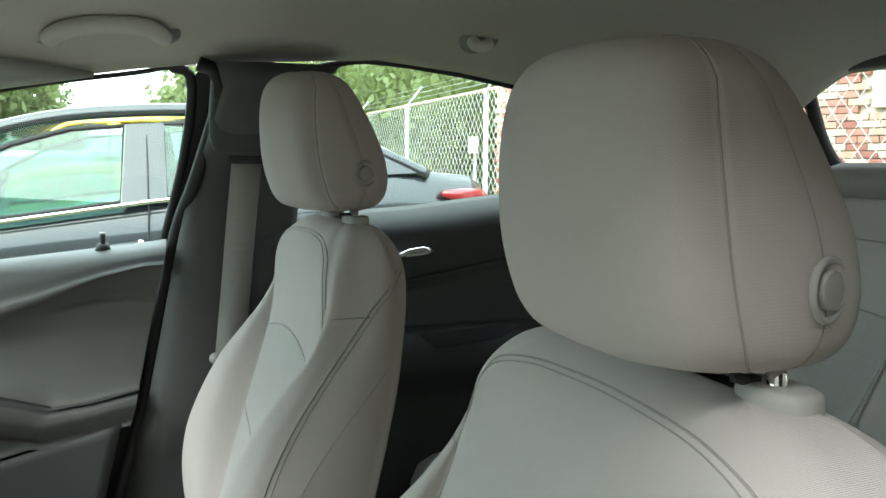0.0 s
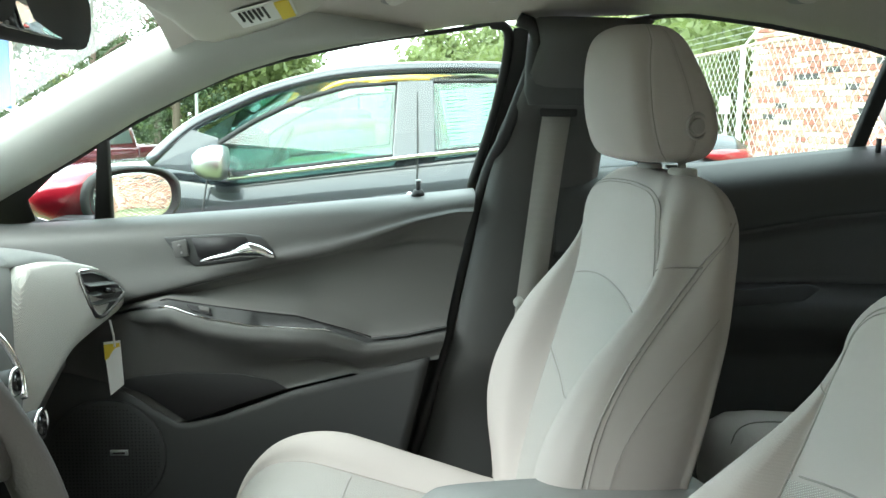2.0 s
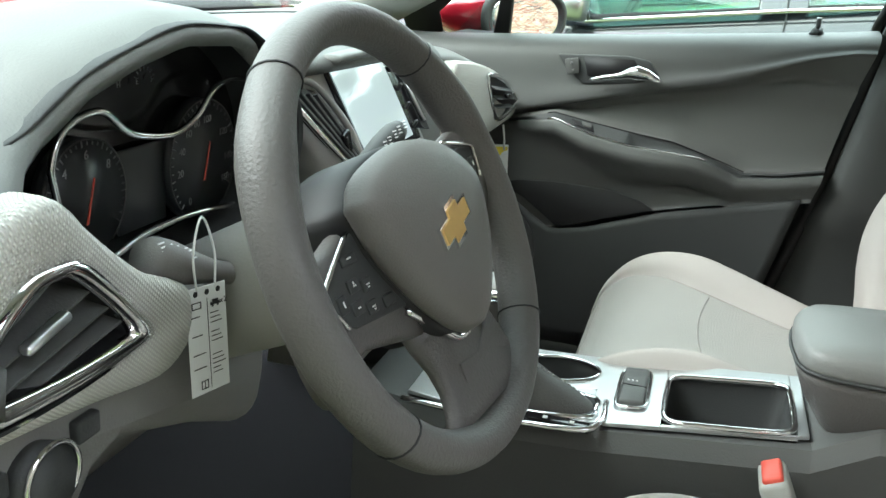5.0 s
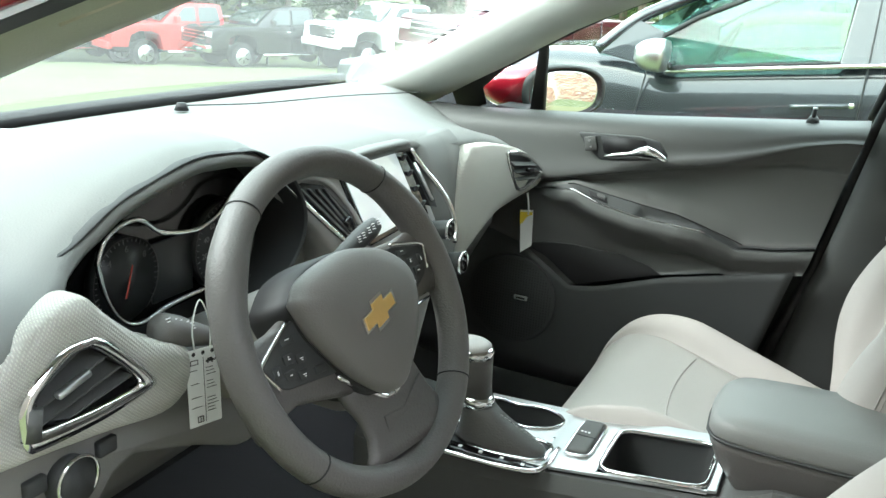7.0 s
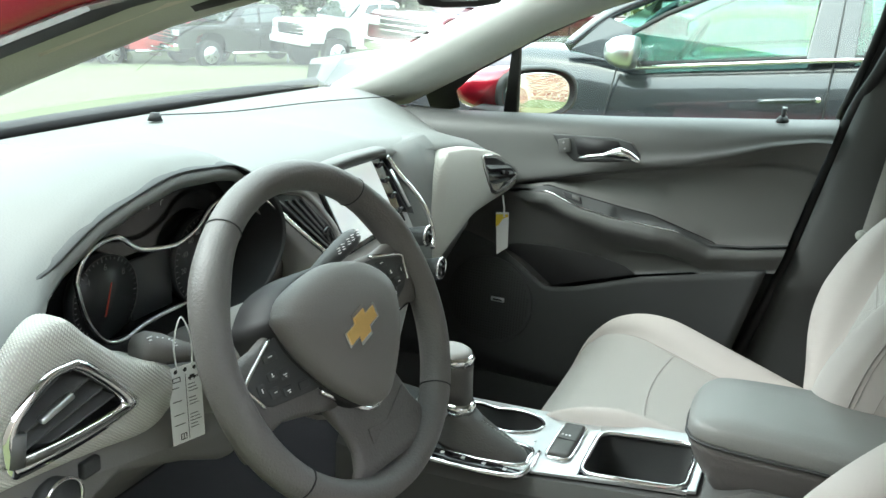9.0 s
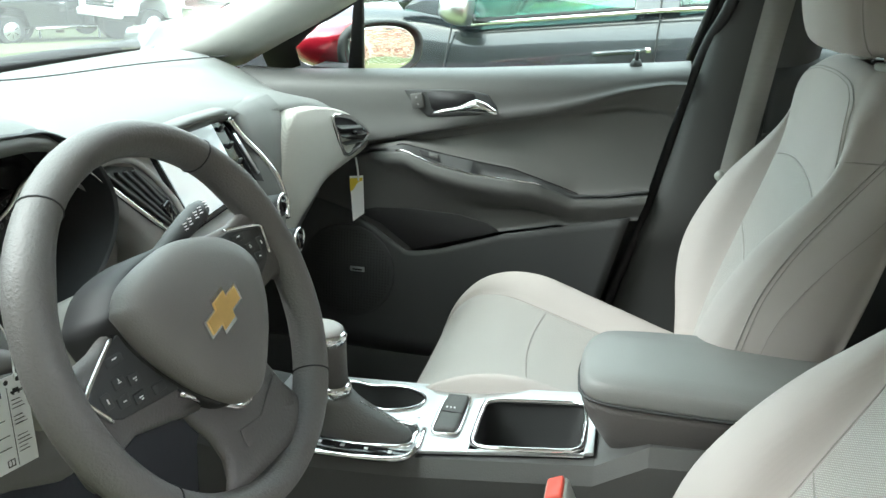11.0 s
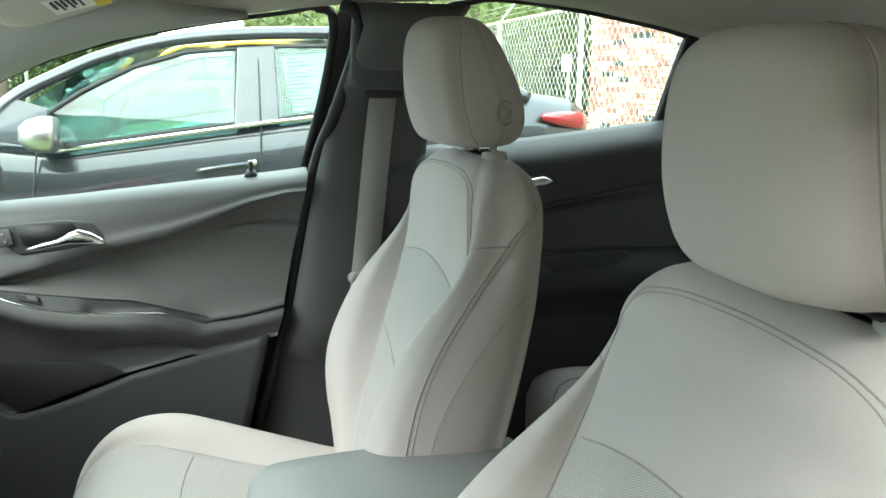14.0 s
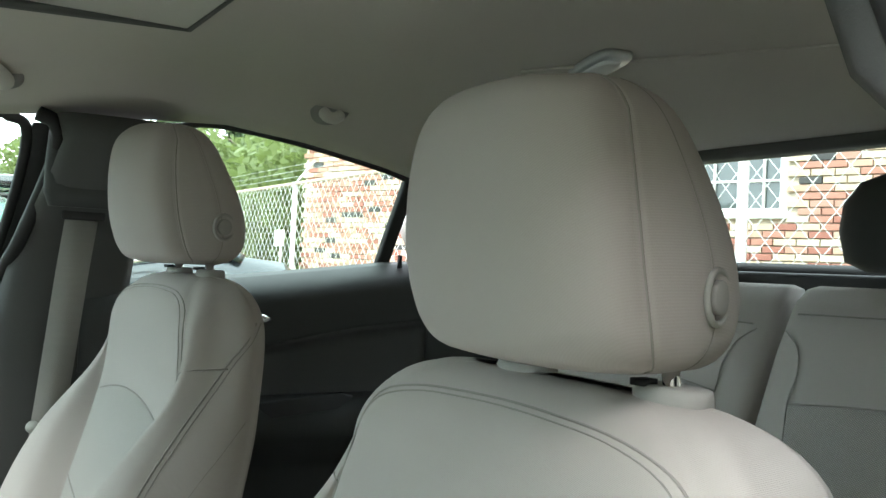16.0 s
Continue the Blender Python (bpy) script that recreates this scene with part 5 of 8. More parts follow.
# side spokes with switch pads, and the wide lower spoke
TURN = Matrix((WQ, WX, WY)).transposed().to_4x4()
CT, ST = math.cos(radians(10)), math.sin(radians(10))
V = lambda x, y, z=0.0: W(x * CT - y * ST, x * ST + y * CT, z)
for s in (-1, 1):
    sk = part("spoke", loft([oval(V(s * x, y, -0.010), WY * hy, WQ * hz, 20, 3) for x, y, hy, hz in ((0.040, -0.015, 0.048, 0.012), (0.075, -0.002, 0.046, 0.012), (0.11, 0.002, 0.036, 0.012), (0.14, 0.002, 0.036, 0.013), (0.160, 0.002, 0.046, 0.014))]), LEATHER, wheel)
    pad = part("switch_pad", slab([V(s * x, y, 0.001) for x, y in ((0.080, 0.038), (0.094, 0.036), (0.142, 0.018), (0.142, 0.012), (0.133, -0.008), (0.126, -0.013), (0.066, -0.030), (0.050, -0.028))], WQ * 0.004), DARK_TRIM, sk, "dark switch pad with chrome edge", bevel=0.0015)
    part("pad_edge", tube(spline([V(s * x, y, 0.0052) for x, y in ((0.092, 0.039), (0.120, 0.029), (0.144, 0.019), (0.144, 0.011), (0.136, -0.008))], 4), 0.0020, 8), CHROME, sk, "chrome edge")
    for x, y, w, h in ((0.098, 0.004, 0.011, 0.009), (0.112, 0.010, 0.012, 0.009), (0.118, -0.003, 0.012, 0.009), (0.103, -0.010, 0.012, 0.009), (0.104, 0.025, 0.018, 0.007), (0.131, 0.006, 0.009, 0.012), (0.082, -0.016, 0.014, 0.008)):
        part("switch", block(V(s * x, y, 0.0055), (0.0025, w, h), m=TURN), DARK_TRIM, pad, bevel=0.001)
    bm = bmesh.new()
    for x, y, w, h in ((0.098, 0.004, 0.004, 0.0010), (0.098, 0.002, 0.002, 0.0010), (0.112, 0.010, 0.003, 0.0010), (0.112, 0.012, 0.0010, 0.002), (0.118, -0.003, 0.003, 0.0010), (0.103, -0.010, 0.004, 0.0010), (0.103, -0.012, 0.002, 0.0010), (0.104, 0.026, 0.005, 0.0010), (0.131, 0.006, 0.0010, 0.004)):
        block(V(s * x, y, 0.0070), (0.0006, w, h), bm, TURN)
    part("switch_mark", bm, WHITE_INK, pad, smooth=False)
    part("bright_trim", tube(spline([V(s * 0.064, -0.034, 0.002), V(s * 0.040, -0.060, 0.002), V(s * 0.016, -0.084, 0.001), V(0, -0.089, 0.001)], 5), 0.0032, 8), CHROME, wheel, "chrome trim below the pad")
low = part("lower_spoke", loft([oval(V(q, y, z), WX * hx, WQ * 0.012, 24, 3) for q, y, z, hx in ((0.0, -0.050, -0.014, 0.060), (0.004, -0.080, -0.014, 0.060), (0.008, -0.103, -0.012, 0.058), (0.010, -0.122, -0.010, 0.062), (0.012, -0.138, -0.007, 0.076), (0.012, -0.148, -0.005, 0.092))]), LEATHER, wheel, "wide lower spoke")
part("spoke_inlay", slab([V(x, y, -0.001) for x, y in ((-0.028, -0.100), (0.004, -0.108), (0.050, -0.094), (0.058, -0.124), (0.050, -0.134), (-0.024, -0.134), (-0.034, -0.124))], WQ * 0.0022), LEATHER, low, bevel=0.0015)
# badge: a plain slanted cross in gold with a chrome edge
cross = [(-0.031, -0.0075), (-0.012, -0.0075), (-0.0145, -0.0150), (0.0070, -0.0150), (0.0095, -0.0075), (0.028, -0.0075), (0.031, 0.0075), (0.012, 0.0075), (0.0145, 0.0150), (-0.0070, 0.0150), (-0.0095, 0.0075), (-0.028, 0.0075)]
lean_ = lambda x, y: (x * 0.966 - y * 0.259 - 0.009, x * 0.259 + y * 0.966 - 0.001)
bg = part("badge", slab([W(*lean_(x, y), 0.0355) for x, y in cross], WQ * 0.0035), CHROME, hub, "gold badge with a chrome edge", smooth=False)
part("badge_face", slab([W(*lean_(x * 0.88, y * 0.76), 0.0385) for x, y in cross], WQ * 0.0015), GOLD, bg, smooth=False)
# column cowl and stalks
part("column_cowl", loft([oval(WC - WQ * d + WX * 0.012, WX * (0.056 * k), WY * (0.055 * k), 24, 3) for d, k in ((0.045, 0.85), (0.06, 1.0), (0.12, 1.0), (0.20, 0.95), (0.26, 0.9))]), COWL, wheel, "grey column cowl")
for s, way in ((-1, ((-0.850, -0.345, 0.814), (-0.856, -0.385, 0.829), (-0.862, -0.418, 0.843), (-0.868, -0.447, 0.856))), (1, ((-0.800, -0.280, 0.860), (-0.800, -0.235, 0.878), (-0.797, -0.195, 0.893), (-0.791, -0.156, 0.909)))):
    ways = [Vector(p) for p in way]
    st = part("stalk", tube(spline(ways, 4), lambda t: (0.0085 if s > 0 else 0.009) + (0.0035 if s > 0 else 0.0075) * min(1, max(0, (t - 0.3) * 2.2)) - (0.003 if t > 0.99 else 0), 18), DARK_TRIM if s > 0 else HUB, wheel, "column stalk with white marks")
    bm = bmesh.new()
    for i, t in enumerate((0.45, 0.55, 0.68, 0.78, 0.90)):
        p = ways[1].lerp(ways[3], t) + WQ * (0.0128 if s > 0 else 0.0142) + WY * 0.0075
        block(p, (0.0012, 0.0055, 0.0012), bm, TURN)
        block(p - WY * 0.003, (0.0012, 0.0035, 0.0012), bm, TURN)
        block(p - WY * 0.006, (0.0012, 0.0050, 0.0012), bm, TURN)
    part("stalk_mark", bm, WHITE_INK, st, smooth=False)
# paper tag tied to the left stalk
tag = thing("paper_tag", "white printed paper tag hung from the stalk", "tag", (-0.845, -0.415, 0.76))
tc = Vector((-0.845, -0.410, 0.866))
ax, ay = Vector((0.15, 0.98, -0.10)).normalized(), Vector((0.03, 0.03, -1)).normalized()
T = lambda u, v, d=0.0: tc + ax * (u * 1.12) + ay * (v * 1.04 - 0.008) + ax.cross(ay) * d
part("card", slab([T(-0.019, 0.045), T(0.019, 0.045), T(0.019, 0.127), T(-0.019, 0.127)], ax.cross(ay) * 0.0006), PAPER, tag, smooth=False)
bm = bmesh.new()


def stroke(u0, v0, u1, v1):
    slab([T(u0, v0, -0.0004), T(u1, v0, -0.0004), T(u1, v1, -0.0004), T(u0, v1, -0.0004)], ax.cross(ay) * -0.0003, bm)


for i in range(14):
    v = 0.0660 + i * 0.0036
    if i not in (3, 7, 8):
        stroke(0.0025, v, 0.0025 + 0.008 + 0.005 * ((i * 5) % 4) / 3, v + 0.0006)
    if i in (0, 4, 8, 11):
        stroke(-0.016, v, -0.016 + 0.008 + 0.004 * (i % 3) / 2, v + 0.0007)
stroke(-0.0003, 0.054, 0.0001, 0.124)
# car outline, lamp and book signs
for q in ((0.003, 0.0585, 0.0125, 0.0605), (0.005, 0.0565, 0.0105, 0.0585), (0.0045, 0.0605, 0.0060, 0.0620), (0.0095, 0.0605, 0.0110, 0.0620), (-0.0150, 0.0555, -0.0060, 0.0562), (-0.0150, 0.0600, -0.0060, 0.0607), (-0.0150, 0.0555, -0.0143, 0.0607), (-0.0067, 0.0555, -0.0060, 0.0607), (-0.0100, 0.1165, -0.0030, 0.1172), (-0.0100, 0.1225, -0.0030, 0.1232), (-0.0100, 0.1165, -0.0093, 0.1232), (-0.0068, 0.1165, -0.0062, 0.1232), (-0.0037, 0.1165, -0.0030, 0.1232)):
    stroke(*q)
part("print", bm, INK, tag, smooth=False)
bm = bmesh.new()
for u in (-0.011, 0.0, 0.011):
    disc(T(u, 0.0495, -0.0006), ax.cross(ay), 0.0022, 0.0005, 12, bm)
part("punch_hole", bm, INK, tag, smooth=False)
part("tie", tube(spline([T(-0.009, 0.048), T(-0.010, 0.02), T(0.0, -0.005), T(0.010, 0.02), T(0.009, 0.048)], 5), 0.0009, 6), PAPER, tag)

# ---- dashboard ----
dash = thing("dashboard", "two-tone light and dark grey moulded dashboard", "dashboard", (-1.1, 0, 0.5))


def dash_front(y):
    """How far the upper pad reaches back, and how high its lip stands."""
    ys = [-0.745, -0.69, -0.624, -0.594, -0.553, -0.535, -0.509, -0.46, -0.407, -0.348, -0.282, -0.246, -0.21, -0.18, -0.14, 0.15, 0.20, 0.30, 0.35, 0.445, 0.56, 0.635, 0.69]
    x = float(np.interp(y, ys, [-0.852, -0.856, -0.864, -0.870, -0.884, -0.896, -0.905, -0.905, -0.905, -0.905, -0.905, -0.91, -0.925, -0.935, -0.925, -0.925, -0.925, -0.918, -0.914, -0.912, -0.906, -0.898, -0.892]))
    z = float(np.interp(y, ys, [0.868, 0.888, 0.908, 0.921, 0.932, 0.943, 0.955, 0.981, 0.996, 1.007, 1.003, 0.996, 0.982, 0.968, 0.958, 0.953, 0.946, 0.936, 0.930, 0.921, 0.895, 0.865, 0.838]))
    return x, z


def top_fn(u, v):
    y = -0.745 + 1.435 * u
    xf, zf = dash_front(y)
    xb, zb = -1.36 + 0.03 * (abs(y) / 0.7) ** 2, 0.945
    x = xb + (xf - xb) * v
    w = min(1.0, v / 0.9)
    w = w * w * (3 - 2 * w)
    drop = max(0.0, (v - 0.94) / 0.06)
    return Vector((x + 0.012 * drop, y, zb + (zf - zb) * w ** 1.6 + 0.012 * math.sin(v * math.pi) - 0.014 * drop ** 2))


up = part("upper_pad", grid(top_fn, 96, 56), DASH_PAD, dash, "light grey soft upper pad")
thick(up, 0.012)
apron = [(0.945, -0.918), (0.932, -0.902), (0.90, -0.890), (0.85, -0.884), (0.80, -0.882), (0.75, -0.884), (0.70, -0.892)]
part("pad_apron", loft([[(x - 0.03, 0.190, z), (x - 0.004, 0.194, z), (x, 0.21, z), (x - 0.002, 0.28, z), (x - 0.004, 0.335, z), (x - 0.03, 0.345, z)] for z, x in apron]), DASH_PAD, dash, "light grey pad running down beside the stack")
part("sensor", disc((-1.27, 0.06, 0.968), (0, 0, 1), 0.012, 0.012, 18, r2=0.007), BLACK, dash, "small black light sensor")
part("pad_line", tube(spline([(-1.30, 0.10, 0.962), (-1.22, 0.20, 0.966), (-1.18, 0.40, 0.965), (-1.14, 0.66, 0.955)], 6), 0.0012, 6), DARK_TRIM, dash)
# lower fascia across the car
def lower_fn(u, v):
    y = -0.745 + 1.435 * u
    xf, zf = dash_front(y)
    deep = 0.085 * min(1, max(0, (y + 0.56) / 0.03)) * min(1, max(0, (-0.135 - y) / 0.03))
    prof = [(xf - 0.02 - deep * 0.5, zf - 0.012), (xf - 0.02 - deep, zf - 0.045), (-0.93 - deep * 0.75, 0.83), (-0.95, 0.70), (-1.00, 0.60), (-1.10, 0.50)]
    k = v * (len(prof) - 1)
    i = min(int(k), len(prof) - 2)
    f = k - i
    return Vector((prof[i][0] * (1 - f) + prof[i + 1][0] * f, y, prof[i][1] * (1 - f) + prof[i + 1][1] * f))


part("lower_fascia", grid(lower_fn, 60, 25), FASCIA, dash, "grey lower fascia")
part("knee_panel", slab([(-0.866 - 0.05 * (0.80 - z), y, z) for y, z in ((-0.735, 0.815), (-0.735, 0.60), (-0.545, 0.62), (-0.528, 0.695), (-0.505, 0.722), (-0.478, 0.731), (-0.375, 0.690), (-0.310, 0.657), (-0.285, 0.652), (-0.268, 0.662), (-0.262, 0.69), (-0.265, 0.80), (-0.41, 0.81))], (-0.03, 0, 0)), FASCIA, dash, "grey knee panel round the column", bevel=0.010)


# light textured bands either side
def band(pts, name, label):
    sm = [Vector(p) for p in pts]
    c = sum(sm, Vector()) / len(sm)
    d = Vector((1, 0, 0))
    rings = [[c + (p - c) * k + d * q for p in spline(sm + sm[:1], 5)[:-1]] for k, q in ((1.0, -0.04), (1.0, 0.0), (0.985, 0.006), (0.95, 0.010), (0.6, 0.013), (0.2, 0.014))]
    return part(name, loft(rings), BANDING, dash, label)


pb = band([(-0.888, 0.348, 0.920), (-0.882, 0.445, 0.911), (-0.874, 0.56, 0.886), (-0.866, 0.635, 0.852), (-0.860, 0.672, 0.822), (-0.864, 0.665, 0.800), (-0.872, 0.60, 0.790), (-0.880, 0.53, 0.782), (-0.886, 0.477, 0.772), (-0.893, 0.413, 0.742), (-0.90, 0.350, 0.712), (-0.90, 0.318, 0.735), (-0.897, 0.302, 0.775), (-0.895, 0.295, 0.814), (-0.892, 0.301, 0.846), (-0.890, 0.312, 0.882), (-0.889, 0.326, 0.906)], "passenger_band", "light textured dash band")
BAND_FACE = 0.016


def radial(pts, c, n):
    """Where n rays from c meet a closed outline of (y, z) points."""
    sm = [(p.x, p.y) for p in spline([(a, b, 0) for a, b in pts + pts[:1]], 6)]
    out = []
    for k in range(n):
        a = 2 * math.pi * k / n
        dy, dz = math.cos(a), math.sin(a)
        best = 0.0
        for (y0, z0), (y1, z1) in zip(sm, sm[1:]):
            ey, ez = y1 - y0, z1 - z0
            det = dz * ey - dy * ez
            if abs(det) < 1e-12:
                continue
            t = ((z0 - c[1]) * ey - (y0 - c[0]) * ez) / det
            q = (dy * (z0 - c[1]) - dz * (y0 - c[0])) / det
            if t > 0 and -1e-6 <= q <= 1 + 1e-6:
                best = max(best, t)
        out.append((c[0] + dy * best, c[1] + dz * best))
    return out


def vent(frame_pts, parent, slats, tilt, name="air_vent"):
    """An air vent: chrome-edged frame, black well, slats and a thumb tab. Points run round the opening."""
    p = [Vector(q) for q in frame_pts]
    vn = part(name, slab(p, (-0.05, 0, 0)), BLACK, parent, "black air vent with a chrome edge", smooth=False)
    part("vent_frame", tube(spline(p + p[:1], 5)[:-1], 0.0045, 10, True), CHROME, vn, "chrome vent edge")
    for a, b in slats:
        a, b = Vector(a), Vector(b)
        m = Matrix((((b - a).normalized()), Vector((1, 0, 0)), (b - a).normalized().cross(Vector((1, 0, 0))))).transposed().to_4x4()
        part("slat", block((a + b) / 2, ((b - a).length, 0.020, 0.0022), m=m @ Matrix.Rotation(tilt, 4, "X")), MID_TRIM, vn, smooth=False, bevel=0.0008)
    return vn


pv = vent([(-0.868, 0.487, 0.889), (-0.862, 0.540, 0.881), (-0.856, 0.589, 0.864), (-0.850, 0.652, 0.830), (-0.854, 0.608, 0.815), (-0.862, 0.545, 0.811)], pb, [((-0.864, 0.505, 0.868), (-0.853, 0.605, 0.853)), ((-0.863, 0.515, 0.851), (-0.852, 0.625, 0.838)), ((-0.863, 0.530, 0.834), (-0.854, 0.615, 0.826))], radians(25))
part("thumb_tab", block((-0.846, 0.568, 0.846), (0.010, 0.030, 0.008), m=Matrix.Rotation(radians(-12), 4, "X")), GLOSS_BLACK, pv, "gloss black thumb tab", bevel=0.002)
# driver's vent: a broad chrome surround tapering to a point, black well, slanted slats
VX = -0.856 + BAND_FACE
band_out = [(-0.624, 0.902), (-0.594, 0.919), (-0.553, 0.926), (-0.528, 0.903), (-0.501, 0.879), (-0.467, 0.854), (-0.428, 0.836), (-0.41, 0.816), (-0.415, 0.793), (-0.453, 0.775), (-0.53, 0.789), (-0.595, 0.8), (-0.66, 0.808), (-0.72, 0.815), (-0.735, 0.85), (-0.69, 0.88)]
rim_out = [(-0.550, 0.890), (-0.534, 0.880), (-0.502, 0.848), (-0.480, 0.822), (-0.494, 0.815), (-0.551, 0.811), (-0.610, 0.813), (-0.624, 0.818), (-0.628, 0.838), (-0.626, 0.857), (-0.605, 0.877), (-0.580, 0.890)]
rim_in = [(-0.555, 0.883), (-0.540, 0.872), (-0.514, 0.847), (-0.497, 0.826), (-0.506, 0.823), (-0.556, 0.823), (-0.604, 0.827), (-0.611, 0.829), (-0.613, 0.834), (-0.612, 0.857), (-0.600, 0.869), (-0.578, 0.882)]
loop = lambda pts, x, k=1.0: [Vector((x, p.x, p.y)) for p in spline([(y, z, 0) for y, z in pts + pts[:1]], 4)[:-1]]
VC = (-0.556, 0.850)
far_, near_ = radial(band_out, VC, 96), radial(rim_out, VC, 96)
sheet = lambda f, d: [Vector((-0.858 + d, a[0] + (b[0] - a[0]) * f, a[1] + (b[1] - a[1]) * f)) for a, b in zip(far_, near_)]
db = part("driver_band", loft([sheet(0, -0.04), sheet(0, 0.0), sheet(0.03, 0.006), sheet(0.10, 0.011), sheet(0.35, 0.014), sheet(0.75, 0.0155), sheet(1.02, 0.015), sheet(1.03, -0.03)], True, False), BANDING, dash, "light textured dash band")
dv = part("air_vent", loft([loop(rim_in, VX - 0.004), loop(rim_in, VX - 0.040)], True, False), BLACK, db, "black air vent with a chrome surround")
part("vent_back", loft([loop(rim_in, VX - 0.040), loop(rim_in, VX - 0.044)]), BLACK, dv, smooth=False)
part("vent_frame", loft([loop(rim_out, VX - 0.004), loop(rim_out, VX + 0.0015), [a.lerp(b, 0.5) + Vector((0.003, 0, 0)) for a, b in zip(loop(rim_out, VX), loop(rim_in, VX))], loop(rim_in, VX + 0.001), loop(rim_in, VX - 0.008)], True, False), CHROME, dv, "broad chrome surround")
for (y0, z0), (y1, z1) in (((-0.608, 0.862), (-0.562, 0.884)), ((-0.611, 0.846), (-0.530, 0.868)), ((-0.610, 0.832), (-0.514, 0.852)), ((-0.588, 0.825), (-0.502, 0.838))):
    a, b = Vector((VX - 0.016, y0, z0)), Vector((VX - 0.016, y1, z1))
    m = Matrix((((b - a).normalized()), Vector((1, 0, 0)), (b - a).normalized().cross(Vector((1, 0, 0))))).transposed().to_4x4()
    part("slat", block((a + b) / 2, ((b - a).length, 0.022, 0.0024), m=m @ Matrix.Rotation(radians(18), 4, "X")), MID_TRIM, dv, smooth=False, bevel=0.0008)
part("thumb_tab", block((VX - 0.001, -0.574, 0.856), (0.008, 0.036, 0.006), m=Matrix.Rotation(radians(15), 4, "X")), SATIN, dv, "silver thumb tab", bevel=0.002)
part("thumb_wheel", disc((VX - 0.002, -0.617, 0.838), (0, 0.15, 1.0), 0.0085, 0.026, 24), MID_TRIM, dv, "ribbed dark thumb wheel")
# headlamp knob below the driver's band
hl = part("headlamp_knob", disc((-0.862, -0.565, 0.755), (1, 0, 0.2), 0.022, 0.02, 28), DARK_TRIM, dash, "dark headlamp knob with a chrome ring")
part("knob_ring", tube([(-0.851, -0.565 + 0.022 * math.cos(a), 0.757 + 0.022 * math.sin(a)) for a in (2 * math.pi * k / 28 for k in range(28))], 0.002, 6, True), CHROME, hl)
for y in (-0.60, -0.52):
    part("dash_button", block((-0.864, y, 0.765), (0.008, 0.022, 0.016)), DARK_TRIM, dash, bevel=0.002)

# instrument binnacle
def ring_pts(k, x):
    base = [(-0.541, 0.932), (-0.530, 0.944), (-0.509, 0.952), (-0.460, 0.977), (-0.407, 0.992), (-0.348, 1.003), (-0.282, 0.999), (-0.244, 0.993), (-0.20, 0.970), (-0.165, 0.94), (-0.145, 0.90), (-0.155, 0.86), (-0.20, 0.825), (-0.27, 0.808), (-0.389, 0.811), (-0.452, 0.837), (-0.49, 0.868), (-0.518, 0.900), (-0.534, 0.918)]
    cy, cz = -0.335, 0.905
    return [Vector((x, cy + (p.y - cy) * k, cz + (p.z - cz) * k)) for p in spline([(0, y, z) for y, z in base + base[:1]], 5)[:-1]]


part("binnacle_hood", loft([ring_pts(1.035, -0.935), ring_pts(1.03, -0.905), ring_pts(1.018, -0.897), ring_pts(1.005, -0.895), ring_pts(0.995, -0.899)], True, False), DARK_TRIM, dash, "dark lip round the instruments")
bn = part("binnacle", loft([ring_pts(0.998, -0.899), ring_pts(0.985, -0.918), ring_pts(0.955, -0.945), ring_pts(0.93, -0.964)], True, False), BLACK, dash, "black instrument binnacle")
part("binnacle_floor", loft([ring_pts(0.94, -0.968), ring_pts(0.94, -0.964)]), GLOSS_BLACK, bn, smooth=False)
GX, GZ = -0.955, 0.874
for cy, hr_ in ((-0.400, 0.046), (-0.238, 0.055)):
    cz = GZ
    dl = part("gauge", disc((GX, cy, cz), (1, 0, 0), hr_, 0.012, 48), DIAL, bn, "dark round gauge with pale scale")
    part("gauge_ring", tube([(GX + 0.007, cy + hr_ * math.cos(a), cz + hr_ * math.sin(a)) for a in (radians(-55 + 290 * k / 40) for k in range(41))], 0.0006, 6), MID_TRIM, dl, "thin pale scale ring")
    part("needle", slab([(GX + 0.009, cy - 0.006, cz - 0.018), (GX + 0.009, cy - 0.004, cz - 0.018), (GX + 0.009, cy + 0.006, cz + 0.016), (GX + 0.009, cy + 0.005, cz + 0.0165)], (0.001, 0, 0)), RED_PLASTIC, dl, "red needle", smooth=False)
    bm = bmesh.new()
    for k in range(33):
        a = radians(225 - 260 * k / 32)
        block((GX + 0.007, cy + hr_ * 0.93 * math.cos(a), cz + hr_ * 0.93 * math.sin(a)), (0.001, 0.005 if k % 4 == 0 else 0.0025, 0.0007), bm, Matrix.Rotation(a, 4, "X"))
    part("gauge_tick", bm, DIM_INK, dl, smooth=False)


def writing(text, size, m, material, parent, name="lettering"):
    """Letters as a thin mesh, standing in the plane of m."""
    cu = bpy.data.curves.new("lettering", "FONT")
    cu.body, cu.size, cu.extrude, cu.align_x, cu.align_y = text, size, 0.0002, "CENTER", "CENTER"
    tmp = bpy.data.objects.new("lettering", cu)
    scene.collection.objects.link(tmp)
    dep = bpy.context.evaluated_depsgraph_get()
    me = bpy.data.meshes.new_from_object(tmp.evaluated_get(dep))
    bpy.data.objects.remove(tmp)
    bm = bmesh.new()
    bm.from_mesh(me)
    bmesh.ops.transform(bm, matrix=m, verts=bm.verts)
    return part(name, bm, material, parent, smooth=False)


